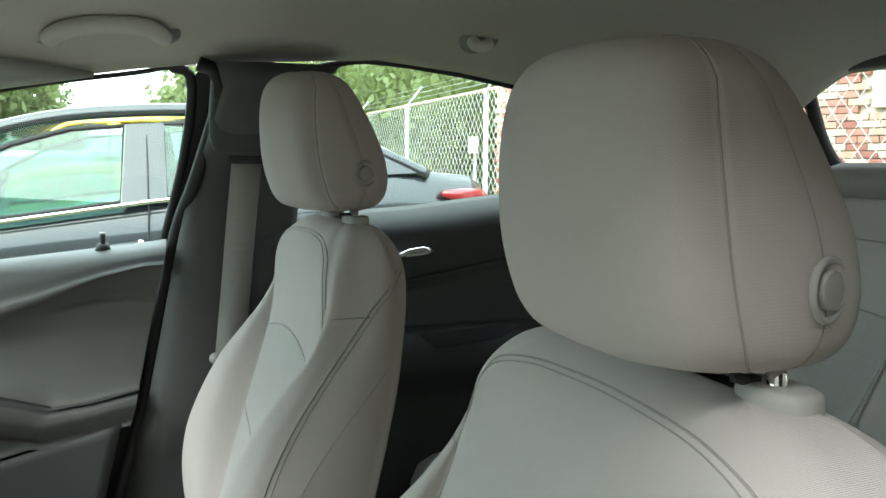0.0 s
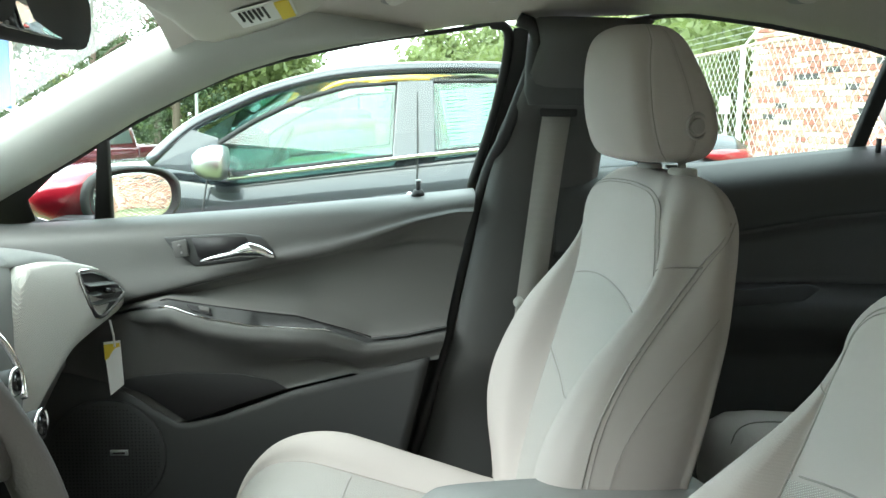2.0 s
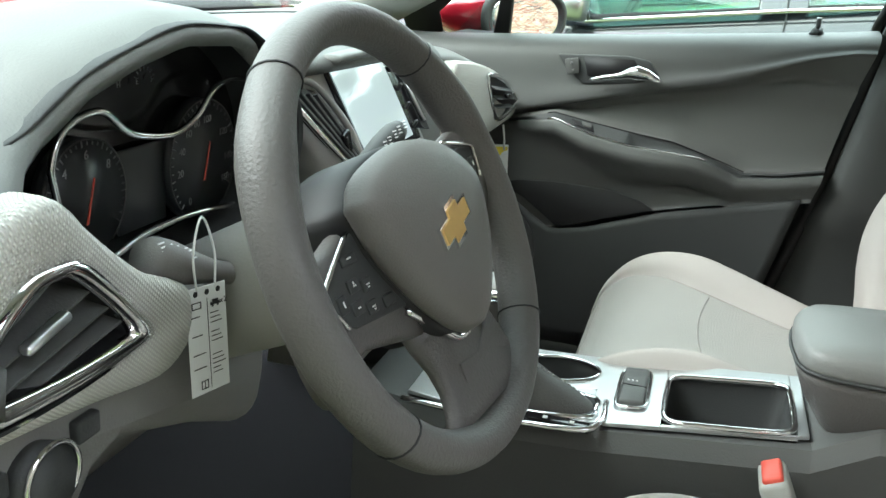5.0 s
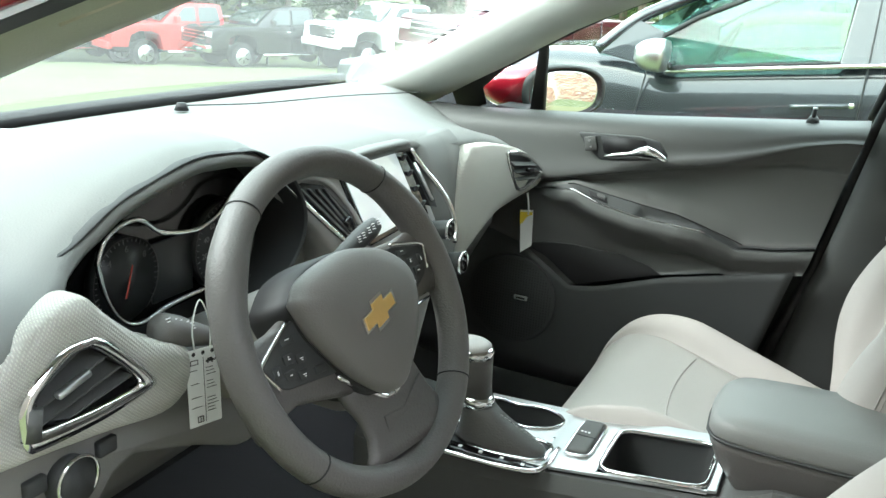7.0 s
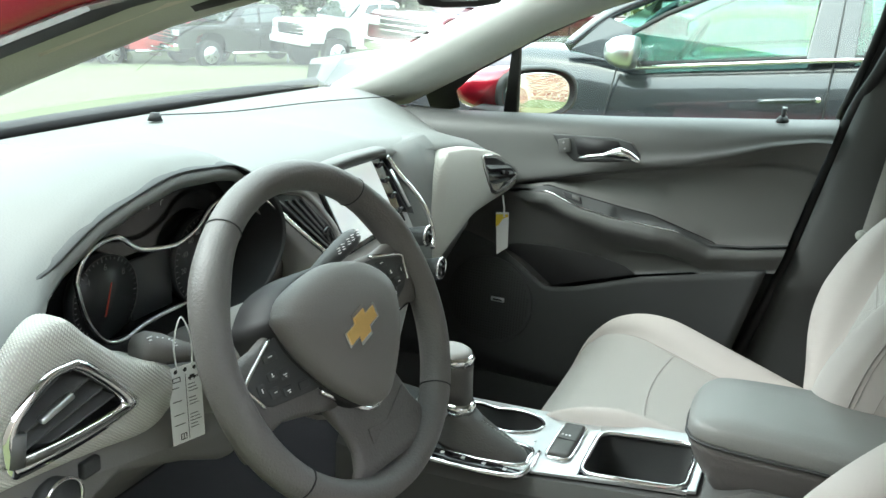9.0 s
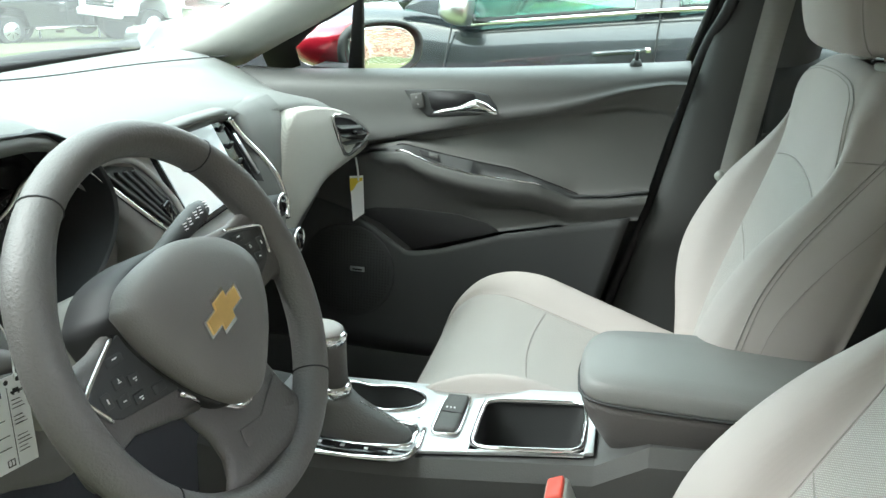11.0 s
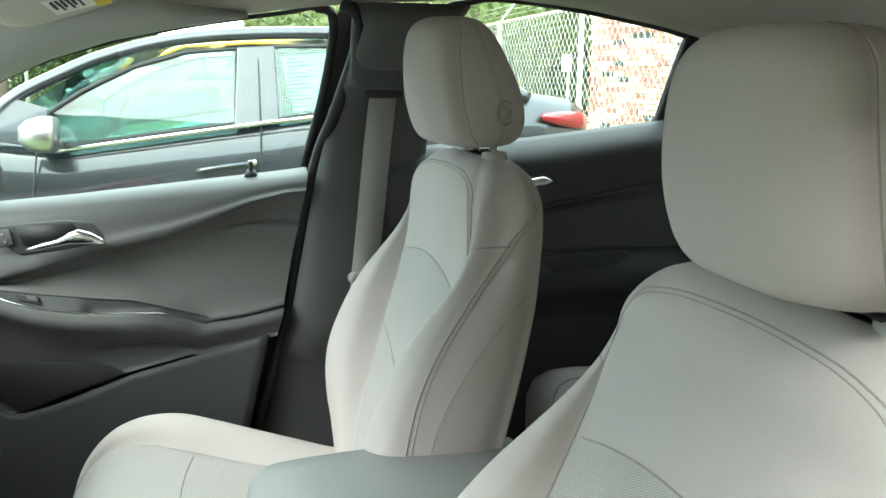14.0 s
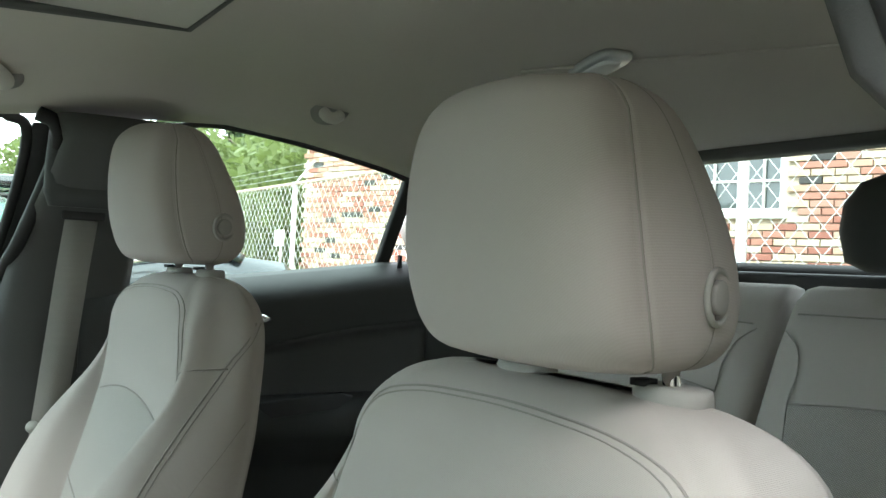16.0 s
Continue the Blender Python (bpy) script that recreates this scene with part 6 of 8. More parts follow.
FACE = Matrix(((0, 0, 1), (1, 0, 0), (0, 1, 0))).to_4x4()
up_ = -ay
card = Matrix((ax, up_, ax.cross(up_))).transposed().to_4x4()
writing("x 2", 0.0060, Matrix.Translation(T(0.0160, 0.0590, -0.0006)) @ card, INK, tag)
gauges = [o for o in bn.children if o.name.startswith("gauge")]
for text, a in (("0", 230), ("20", 184), ("40", 156), ("60", 130), ("80", 108), ("100", 84), ("120", 38), ("140", 0), ("160", -30)):
    writing(text, 0.0095, Matrix.Translation((GX + 0.0075, -0.238 + 0.040 * math.cos(radians(a)), GZ - 0.003 + 0.040 * math.sin(radians(a)))) @ FACE, DIM_INK, gauges[1])
for text, a in (("0", 225), ("2", 180), ("4", 135), ("6", 90), ("8", 42)):
    writing(text, 0.010, Matrix.Translation((GX + 0.0075, -0.400 + 0.034 * math.cos(radians(a)), GZ + 0.034 * math.sin(radians(a)))) @ FACE, DIM_INK, gauges[0])
for text, y in (("C", -0.362), ("H", -0.342), ("E", -0.318), ("F", -0.298)):
    writing(text, 0.007, Matrix.Translation((-0.960, y, 0.952)) @ FACE, DIM_INK, bn)
bm = bmesh.new()
for cy in (-0.352, -0.308):
    for k in range(7):
        a = radians(160 - 140 * k / 6)
        block((-0.960, cy + 0.013 * math.cos(a), 0.952 + 0.010 * math.sin(a)), (0.001, 0.0025, 0.0006), bm, Matrix.Rotation(a, 4, "X"))
part("small_tick", bm, DIM_INK, bn, smooth=False)
part("display", block((-0.957, -0.322, 0.866), (0.004, 0.066, 0.070)), DIAL, bn, "dark display between the gauges", bevel=0.004)
arch = [(-0.449, 0.907), (-0.444, 0.921), (-0.435, 0.932), (-0.416, 0.940), (-0.391, 0.940), (-0.368, 0.924), (-0.353, 0.917), (-0.322, 0.911), (-0.295, 0.910), (-0.264, 0.920), (-0.238, 0.939), (-0.205, 0.945), (-0.168, 0.937), (-0.150, 0.910), (-0.148, 0.868), (-0.165, 0.838), (-0.190, 0.825), (-0.282, 0.834), (-0.349, 0.833), (-0.392, 0.826), (-0.420, 0.838), (-0.440, 0.870)]
part("bright_arch", tube(spline([(-0.938, y, z) for y, z in arch + arch[:1]], 6)[:-1], 0.0030, 8, True), CHROME, bn, "chrome outline round the gauges")

# centre stack: a brow over the screen, a vent either side, knobs and keys below
def stack_ring(z):
    """The stack's face at a height: it leans back towards the top and narrows towards the console."""
    xf = float(np.interp(z, [0.60, 0.70, 0.76, 0.82, 0.95], [-0.865, -0.852, -0.842, -0.868, -0.932]))
    y0 = float(np.interp(z, [0.60, 0.70, 0.80, 0.85, 0.90, 0.95], [-0.08, -0.085, -0.09, -0.10, -0.145, -0.18]))
    y1 = float(np.interp(z, [0.60, 0.70, 0.78, 0.82, 0.88, 0.95], [0.15, 0.165, 0.185, 0.205, 0.20, 0.165]))
    return [(xf - 0.10, y0, z), (xf - 0.014, y0, z), (xf - 0.004, y0 + 0.008, z), (xf, y0 + 0.03, z), (xf, y1 - 0.03, z), (xf - 0.004, y1 - 0.008, z), (xf - 0.014, y1, z), (xf - 0.10, y1, z)]


st = part("centre_panel", loft([stack_ring(z) for z in (0.955, 0.93, 0.90, 0.87, 0.84, 0.82, 0.80, 0.78, 0.76, 0.73, 0.70, 0.65, 0.60)]), COWL, dash, "grey centre stack")
part("brow", loft([oval((-0.918 + 0.004 * math.cos(k), y, z), (0.012, 0, 0), (0, 0, 0.005), 16, 3) for k, y, z in ((0, -0.042, 0.951), (0, -0.034, 0.952), (0, 0.05, 0.953), (0, 0.140, 0.950), (0, 0.148, 0.949))]), DASH_PAD, st, "light grey brow over the screen")
face = lambda y, z, d=0.0: Vector((float(np.interp(z, [0.82, 0.95], [-0.868, -0.932])) + d, y, z))
bz = part("screen_bezel", slab([face(-0.036, 0.945, 0.006), face(0.158, 0.945, 0.006), face(0.168, 0.838, 0.006), face(-0.024, 0.832, 0.006)], (-0.012, 0, 0)), GLOSS_BLACK, st, "gloss black screen surround", smooth=False, bevel=0.003)
part("touch_screen", slab([face(-0.030, 0.938, 0.0075), face(0.128, 0.938, 0.0075), face(0.138, 0.846, 0.0075), face(-0.018, 0.841, 0.0075)], (-0.004, 0, 0)), SCREEN, bz, "pale touch screen, faintly glowing in place of a reflection", smooth=False)
for i in range(4):
    part("screen_key", block(face(0.146 + 0.003 * i, 0.925 - 0.023 * i, 0.008), (0.004, 0.010, 0.013), m=Matrix.Rotation(radians(26), 4, "Y")), DARK_TRIM, bz, bevel=0.001)
part("stack_trim", tube(spline([(-0.913, 0.170, 0.936), (-0.898, 0.187, 0.907), (-0.878, 0.203, 0.879), (-0.858, 0.210, 0.850), (-0.843, 0.208, 0.818), (-0.833, 0.190, 0.794)], 6), 0.0042, 10), CHROME, st, "chrome stack edge")
part("stack_trim", tube(spline([(-0.925, -0.172, 0.955), (-0.913, -0.163, 0.938), (-0.898, -0.135, 0.905), (-0.882, -0.098, 0.868), (-0.866, -0.060, 0.832)], 6), 0.0036, 10), CHROME, st, "chrome stack edge")
lv = part("stack_vent", slab([face(-0.150, 0.930, 0.003), face(-0.120, 0.932, 0.003), face(-0.078, 0.922, 0.003), face(-0.040, 0.875, 0.003), face(-0.032, 0.845, 0.003), face(-0.062, 0.838, 0.003), face(-0.105, 0.880, 0.003)], (-0.02, 0, 0)), BLACK, st, "black centre air vent with slats", smooth=False)
part("vent_lip", tube(spline([face(-0.152, 0.932, 0.003), face(-0.120, 0.937, 0.006), face(-0.072, 0.926, 0.006), face(-0.036, 0.880, 0.006), face(-0.028, 0.845, 0.004)], 5), 0.004, 8), COWL, lv)
for q in (0.22, 0.45, 0.68, 0.90):
    a = face(-0.148, 0.928, 0.004).lerp(face(-0.076, 0.918, 0.004), q)
    b = face(-0.064, 0.842, 0.004).lerp(face(-0.036, 0.850, 0.004), q)
    m = Matrix(((b - a).normalized(), Vector((0, 0.6, 0.8)).cross((b - a).normalized()).normalized(), (b - a).normalized().cross(Vector((0, 0.6, 0.8)).cross((b - a).normalized()).normalized()))).transposed().to_4x4()
    part("slat", block((a + b) / 2, ((b - a).length, 0.012, 0.003), m=m), MID_TRIM, lv, smooth=False, bevel=0.0008)
part("thumb_tab", block(face(-0.062, 0.868, 0.010), (0.008, 0.014, 0.030), m=Matrix.Rotation(radians(30), 4, "X")), GLOSS_BLACK, lv, "gloss black thumb tab", bevel=0.003)
rvn = part("stack_vent", slab([face(0.164, 0.928, 0.006), face(0.180, 0.900, 0.008), face(0.190, 0.868, 0.012), face(0.186, 0.846, 0.014), face(0.173, 0.850, 0.010)], (-0.02, 0, 0)), BLACK, st, "narrow black centre air vent", smooth=False)
for q in (0.35, 0.7):
    part("slat", tube([face(0.166 + 0.010 * q, 0.915, 0.010), face(0.176 + 0.008 * q, 0.858, 0.014)], 0.002, 6), SATIN, rvn)
for y, z, r, x in ((0.157, 0.819, 0.015, -0.845), (-0.035, 0.812, 0.015, -0.850), (0.178, 0.762, 0.0175, -0.828), (-0.045, 0.762, 0.0175, -0.828)):
    kb = part("control_knob", disc((x, y, z), (1, 0, 0.25), r, 0.034, 28), DARK_TRIM, st, "dark control knob with a chrome ring", bevel=0.002)
    part("knob_ring", tube([(x + 0.017, y + r * math.cos(a), z + 0.004 + r * math.sin(a)) for a in (2 * math.pi * k / 24 for k in range(24))], 0.0024, 6, True), CHROME, kb)
    part("knob_face", disc((x + 0.0175, y, z + 0.0045), (1, 0, 0.25), r * 0.75, 0.002, 24), GLOSS_BLACK, kb)
part("key_strip", slab([(-0.838, -0.015, 0.775), (-0.838, 0.148, 0.775), (-0.832, 0.140, 0.738), (-0.832, -0.010, 0.738)], (-0.012, 0, 0)), GLOSS_BLACK, st, "gloss black climate panel", smooth=False, bevel=0.002)
for i in range(6):
    for j in (0, 1):
        part("climate_key", block((-0.834 + 0.003 * j, 0.004 + 0.024 * i, 0.766 - 0.019 * j), (0.006, 0.020, 0.015)), GLOSS_BLACK, st, bevel=0.002)
part("key_trim", tube([(-0.830, -0.012, 0.733), (-0.829, 0.06, 0.730), (-0.830, 0.142, 0.733)], 0.002, 8), CHROME, st, "chrome line under the keys")
# yellow and white tag under the passenger vent
tg = thing("hang_tag", "white and yellow hang tag under the dash vent", "tag", (-0.87, 0.62, 0.79))
part("string", tube([(-0.862, 0.615, 0.788), (-0.858, 0.618, 0.762), (-0.857, 0.62, 0.742)], 0.002, 6), PAPER, tg)
cd = part("card", slab([(-0.872, 0.610, 0.752), (-0.854, 0.640, 0.748), (-0.850, 0.640, 0.672), (-0.864, 0.612, 0.662)], (0.0, 0.0008, 0)), PAPER, tg, smooth=False)
part("card_band", slab([(-0.8713, 0.6095, 0.748), (-0.8545, 0.6385, 0.744), (-0.8545, 0.6385, 0.730), (-0.8700, 0.6098, 0.722)], (0, -0.0006, 0)), YELLOW_INK, cd, smooth=False)
# paper lying on the dash
ps = part("paper_sheet", grid(lambda u, v: Vector((-1.31 + 0.24 * u, -0.62 + 0.37 * v, 0.968 + 0.012 * math.sin(u * 2.2) + 0.004 * math.sin(v * 3 + 1))), 8, 8), PAPER)
tagged(thick(ps, 0.0008), "white sheet of paper lying on the dashboard", "paper")

# ---- centre console ----
CY = 0.040
con = thing("centre_console", "grey centre console with silver trim and cup holders", "console", (-0.55, CY, 0.24))
deck = lambda x: float(np.interp(x, [-0.86, -0.78, -0.60, -0.36], [0.583, 0.575, 0.585, 0.615]))
HALF = lambda x: float(np.interp(x, [-0.86, -0.78, -0.36, -0.30, -0.06], [0.10, 0.105, 0.105, 0.10, 0.095]))
TOPZ = lambda x: float(np.interp(x, [-0.86, -0.78, -0.60, -0.36, -0.30, -0.06], [0.580, 0.572, 0.582, 0.612, 0.645, 0.66]))
EDGE = lambda x: float(np.interp(x, [-0.80, -0.74, -0.60, -0.40, -0.36], [0.085, 0.092, 0.090, 0.082, 0.076]))


def console_body(xs, gap=None, depth=0.0):
    """A stretch of the console; with a gap it is sunk between two walls."""
    rings = []
    for x in xs:
        w, z = HALF(x), TOPZ(x)
        mid = [(x, gap[0], z), (x, gap[0], z - depth), (x, gap[1], z - depth), (x, gap[1], z)] if gap else []
        rings.append([(x, CY - w, 0.24), (x, CY - w, z - 0.02), (x, CY - w + 0.012, z)] + mid + [(x, CY + w - 0.012, z), (x, CY + w, z - 0.02), (x, CY + w, 0.24)])
    part("body", loft(rings), MID_TRIM, con, smooth=False)


console_body((-0.86, -0.78, -0.755))
console_body((-0.755, -0.66, -0.59), (0.032, 0.122), 0.06)
console_body((-0.59, -0.55, -0.512))
console_body((-0.512, -0.44, -0.374), (-0.040, 0.087), 0.075)
console_body((-0.374, -0.36, -0.30, -0.18, -0.06))


def deck_strip(xs, y0=None, y1=None):
    part("deck_trim", loft([[(x, CY - EDGE(x) if y0 is None else y0, deck(x)), (x, CY - EDGE(x) if y0 is None else y0, deck(x) + 0.005), (x, CY + EDGE(x) if y1 is None else y1, deck(x) + 0.005), (x, CY + EDGE(x) if y1 is None else y1, deck(x))] for x in xs]), SATIN, con, "satin silver console deck", smooth=False, bevel=0.001)


deck_strip((-0.80, -0.755))
deck_strip((-0.755, -0.66, -0.59), None, 0.032)
deck_strip((-0.755, -0.66, -0.59), 0.122, None)
deck_strip((-0.59, -0.512))
deck_strip((-0.512, -0.374), None, -0.040)
deck_strip((-0.512, -0.374), 0.087, None)
deck_strip((-0.374, -0.362))


def well(pts, depth, name, label, edge=0.003):
    z = lambda x: deck(x) + 0.0055
    p = [Vector((q.x, q.y, z(q.x))) for q in spline([(x, y, 0) for x, y in pts + pts[:1]], 4)[:-1]]
    c = sum(p, Vector()) / len(p)
    w = part(name, loft([p, [c + (q - c) * 0.97 + Vector((0, 0, 0.0008)) for q in p], [c + (q - c) * 0.2 + Vector((0, 0, 0.001)) for q in p]]), BLACK, con, label)
    part("well_edge", tube(p, edge, 6, True), CHROME, w, "chrome edge")
    return w


def lining(x0, x1, y0, y1, depth, name, label):
    """Dark inner skin of a well, open at the top."""
    bm = bmesh.new()
    r = lambda k, dz: [Vector(((x0 + x1) / 2 + (p.x) * k, (y0 + y1) / 2 + p.y * k, deck((x0 + x1) / 2 + p.x) + 0.004 + dz)) for p in oval((0, 0, 0), ((x1 - x0) / 2 - 0.001, 0, 0), (0, (y1 - y0) / 2 - 0.001, 0), 28, 7)]
    rings = [r(1.0, 0), r(0.985, -0.01), r(0.94, -depth + 0.008), r(0.88, -depth), r(0.3, -depth)]
    ob = part(name, loft(rings, True, False), DARK_TRIM, con, label)
    part("well_edge", tube(r(1.0, 0.002), 0.0038, 8, True), CHROME, ob, "chrome edge")


lining(-0.512, -0.374, -0.040, 0.087, 0.070, "storage_bin", "dark open storage bin")


def cup_well(cx, cy, hx, hy, depth):
    """Two cup holders run together into one waisted well, with its rim."""
    turn = [2 * math.pi * k / 48 for k in range(48)]
    waist = lambda a: 1 - 0.30 * math.exp(-(math.cos(a) / 0.34) ** 2)
    r = lambda k, dz: [Vector((cx + hx * k * math.cos(a), cy + hy * k * waist(a) * math.sin(a), deck(cx + hx * k * math.cos(a)) + dz)) for a in turn]
    outer = [Vector((p.x, p.y, deck(p.x) + 0.0056)) for p in oval((cx, cy, 0), (hx + 0.006, 0, 0), (0, hy + 0.006, 0), 48, 12)]
    ob = part("cup_holder", loft([r(1.0, 0.005), r(0.985, -0.01), r(0.95, -depth + 0.008), r(0.88, -depth), r(0.2, -depth)], True, False), DARK_TRIM, con, "dark waisted double cup holder")
    bm = bmesh.new()
    rows = [[bm.verts.new(p) for p in ring] for ring in (outer, r(1.0, 0.0058))]
    for i in range(48):
        bm.faces.new((rows[0][i], rows[0][(i + 1) % 48], rows[1][(i + 1) % 48], rows[1][i]))
    part("deck_trim", bm, SATIN, ob, "satin silver surround", smooth=False)
    part("well_edge", tube(r(1.0, 0.0065), 0.0028, 8, True), CHROME, ob, "chrome edge")


cup_well(-0.6725, 0.077, 0.080, 0.042, 0.055)
well([(-0.735, -0.048), (-0.60, -0.045), (-0.585, -0.02), (-0.60, 0.012), (-0.73, 0.015), (-0.74, -0.02)], 0.03, "shift_gate", "black gear lever gate", 0.004)
pk = part("parking_switch", block((-0.548, 0.040, deck(-0.548) + 0.008), (0.030, 0.095, 0.012), m=Matrix.Rotation(radians(-4), 4, "Y")), MID_TRIM, con, "grey parking brake switch plate", bevel=0.004)
part("switch_line", block((-0.548, 0.034, deck(-0.548) + 0.0145), (0.028, 0.0015, 0.001)), BLACK, pk)
for k in (-1, 0, 1):
    part("switch_mark", block((-0.551 + 0.005 * k, 0.046, deck(-0.548) + 0.0145), (0.0025, 0.003, 0.001)), WHITE_INK, pk)
part("switch_edge", tube([(-0.548 + p.x, 0.040 + p.y, deck(-0.548 + p.x) + 0.0075) for p in oval((0, 0, 0), (0.018, 0, 0), (0, 0.051, 0), 32, 6)], 0.0022, 8, True), CHROME, pk, "chrome edge")
gp = part("gear_panel", block((-0.665, -0.060, deck(-0.665) + 0.007), (0.16, 0.018, 0.006)), GLOSS_BLACK, con, "gloss black gear position strip", bevel=0.002)
for i in range(5):
    part("gear_mark", block((-0.725 + 0.03 * i, -0.060, deck(-0.665) + 0.0105), (0.005, 0.006, 0.0006)), WHITE_INK, gp, smooth=False)
part("deck_edge", tube(spline([(-0.80, -0.068, deck(-0.8) + 0.005), (-0.70, -0.073, deck(-0.7) + 0.005), (-0.60, -0.072, deck(-0.6) + 0.005), (-0.575, -0.05, deck(-0.575) + 0.006), (-0.575, 0.0, deck(-0.575) + 0.006)], 6), 0.004, 8), CHROME, con, "chrome edge")
# gear lever with gaiter
gr = thing("gear_lever", "dark gear lever with a chrome collar and leather gaiter", "gear lever", (-0.68, -0.02, 0.585))
part("gaiter", loft([oval((x, -0.018, z), (0.055 * k, 0, 0), (0, 0.030 * j, 0), 28, 2.4) for x, z, k, j in ((-0.652, 0.588, 1.22, 1.0), (-0.653, 0.594, 1.17, 0.98), (-0.657, 0.600, 1.06, 0.96), (-0.661, 0.605, 0.98, 0.93), (-0.667, 0.612, 0.84, 0.87), (-0.674, 0.619, 0.70, 0.82), (-0.683, 0.630, 0.50, 0.76), (-0.690, 0.640, 0.42, 0.72))]), SHIFT_LEATHER, gr, "folded dark leather gaiter")
for k in range(11):
    x = -0.655 + 0.006 * k
    z = 0.6335 - 0.42 * (k * 0.006)
    part("stitch", tube([(x, -0.0225, z), (x + 0.0035, -0.0225, z - 0.0014)], 0.0009, 5), COWL, gr)
part("shaft_collar", loft([oval((-0.691 - 0.002 * i, -0.018, z), (r, 0, 0), (0, r, 0), 24, 2) for i, (z, r) in enumerate(((0.638, 0.0235), (0.648, 0.0245), (0.653, 0.0235)))]), CHROME, gr, "chrome collar")
part("grip", loft([oval((x, -0.018, z), (rx, 0, 0), (0, ry, 0), 28, 2.4) for x, z, rx, ry in ((-0.696, 0.652, 0.0225, 0.020), (-0.700, 0.675, 0.0245, 0.022), (-0.706, 0.700, 0.029, 0.026), (-0.708, 0.712, 0.031, 0.028))]), SHIFT_LEATHER, gr)
part("top_ring", loft([oval((-0.708, -0.018, z), (r, 0, 0), (0, r * 0.92, 0), 28, 2.2) for z, r in ((0.710, 0.0315), (0.717, 0.032), (0.722, 0.030))]), CHROME, gr, "chrome ring")
part("top_cap", loft([oval((-0.708, -0.018, z), (r, 0, 0), (0, r * 0.92, 0), 28, 2.2) for z, r in ((0.719, 0.0285), (0.725, 0.027), (0.729, 0.021), (0.731, 0.012), (0.7315, 0.004))]), COWL, gr)
# armrest lid
al = thing("console_armrest", "grey padded console armrest with stitched edge", "armrest", (-0.23, 0.045, 0.645))


def arm_ring(k, z):
    base = [(-0.385, -0.020), (-0.388, 0.04), (-0.378, 0.095), (-0.34, 0.118), (-0.20, 0.132), (-0.08, 0.130), (-0.055, 0.10), (-0.055, -0.02), (-0.08, -0.048), (-0.20, -0.052), (-0.33, -0.050), (-0.372, -0.040)]
    c = Vector((-0.22, 0.04, 0))
    return [Vector((c.x + (p.x - c.x) * k, c.y + (p.y - c.y) * k, z + 0.012 * (p.x + 0.22))) for p in spline([(x, y, 0) for x, y in base + base[:1]], 4)[:-1]]


part("pad", loft([arm_ring(0.995, 0.692), arm_ring(1.008, 0.698), arm_ring(1.008, 0.708), arm_ring(0.99, 0.714), arm_ring(0.96, 0.718), arm_ring(0.6, 0.7215), arm_ring(0.2, 0.723)]), PAD, al)
part("stitch", tube(arm_ring(1.010, 0.693), 0.0020, 8, True), DARK_TRIM, al, "dark piping")
part("lid_base", loft([arm_ring(0.66, 0.600), arm_ring(0.80, 0.625), arm_ring(0.92, 0.655), arm_ring(0.985, 0.680), arm_ring(1.0, 0.691)]), LEATHER, al, "darker grey moulded lid base")

# ---- neighbouring sedan ----
CARY = 3.92
sedan = thing("parked_sedan", "dark grey sedan with chrome window line parked alongside", "car", (-0.7, CARY, ground_z(-0.7, CARY)))
sd_y = lambda z, s=-1: CARY + s * (0.87 - 0.42 * max(0, z - 0.93))
prof = [(-2.95, 0.10, 0.62, 0.60), (-2.90, 0.06, 0.70, 0.72), (-2.6, 0.04, 0.76, 0.82), (-2.1, 0.03, 0.83, 0.87), (-1.6, 0.03, 0.885, 0.88), (-1.30, 0.03, 0.885, 0.885), (-1.077, 0.03, 0.855, 0.885), (-0.266, 0.03, 0.962, 0.885), (0.05, 0.03, 1.0, 0.885), (0.55, 0.03, 1.06, 0.88), (0.80, 0.04, 1.085, 0.87), (1.0, 0.06, 1.078, 0.85), (1.18, 0.10, 1.066, 0.82), (1.25, 0.20, 1.02, 0.80), (1.28, 0.30, 0.90, 0.78)]
rings = []
for x, z0, z1, w in prof:
    ring = []
    for cy, t in ((-0.90, 0.0), (-1.0, 0.12), (-1.02, 0.40), (-1.01, 0.62), (-1.0, 0.80), (-0.975, 0.93), (-0.93, 1.0), (-0.5, 1.012), (0, 1.015), (0.5, 1.012), (0.93, 1.0), (0.975, 0.93), (1.0, 0.80), (1.01, 0.62), (1.02, 0.40), (1.0, 0.12), (0.90, 0.0)):
        ring.append((x, CARY + w * cy, z0 + (z1 - z0) * t))
    rings.append(ring)
part("body", loft(rings), DARK_PAINT, sedan)
roofline = [(-1.413, 0.915), (-1.257, 1.064), (-1.103, 1.150), (-0.90, 1.240), (-0.62, 1.313), (-0.268, 1.348), (0.16, 1.353), (0.42, 1.305), (0.652, 1.222), (0.807, 1.150), (0.967, 1.075)]
rf = part("roof", loft([[(x, CARY + w * k, z + 0.03 * (1 - k * k) - 0.015) for k in np.linspace(-1, 1, 9)] for x, z, w in [(x, z, 0.87 - 0.42 * max(0, z - 0.93)) for x, z in roofline[3:8]]], False), DARK_PAINT, sedan)
thick(rf, 0.02)
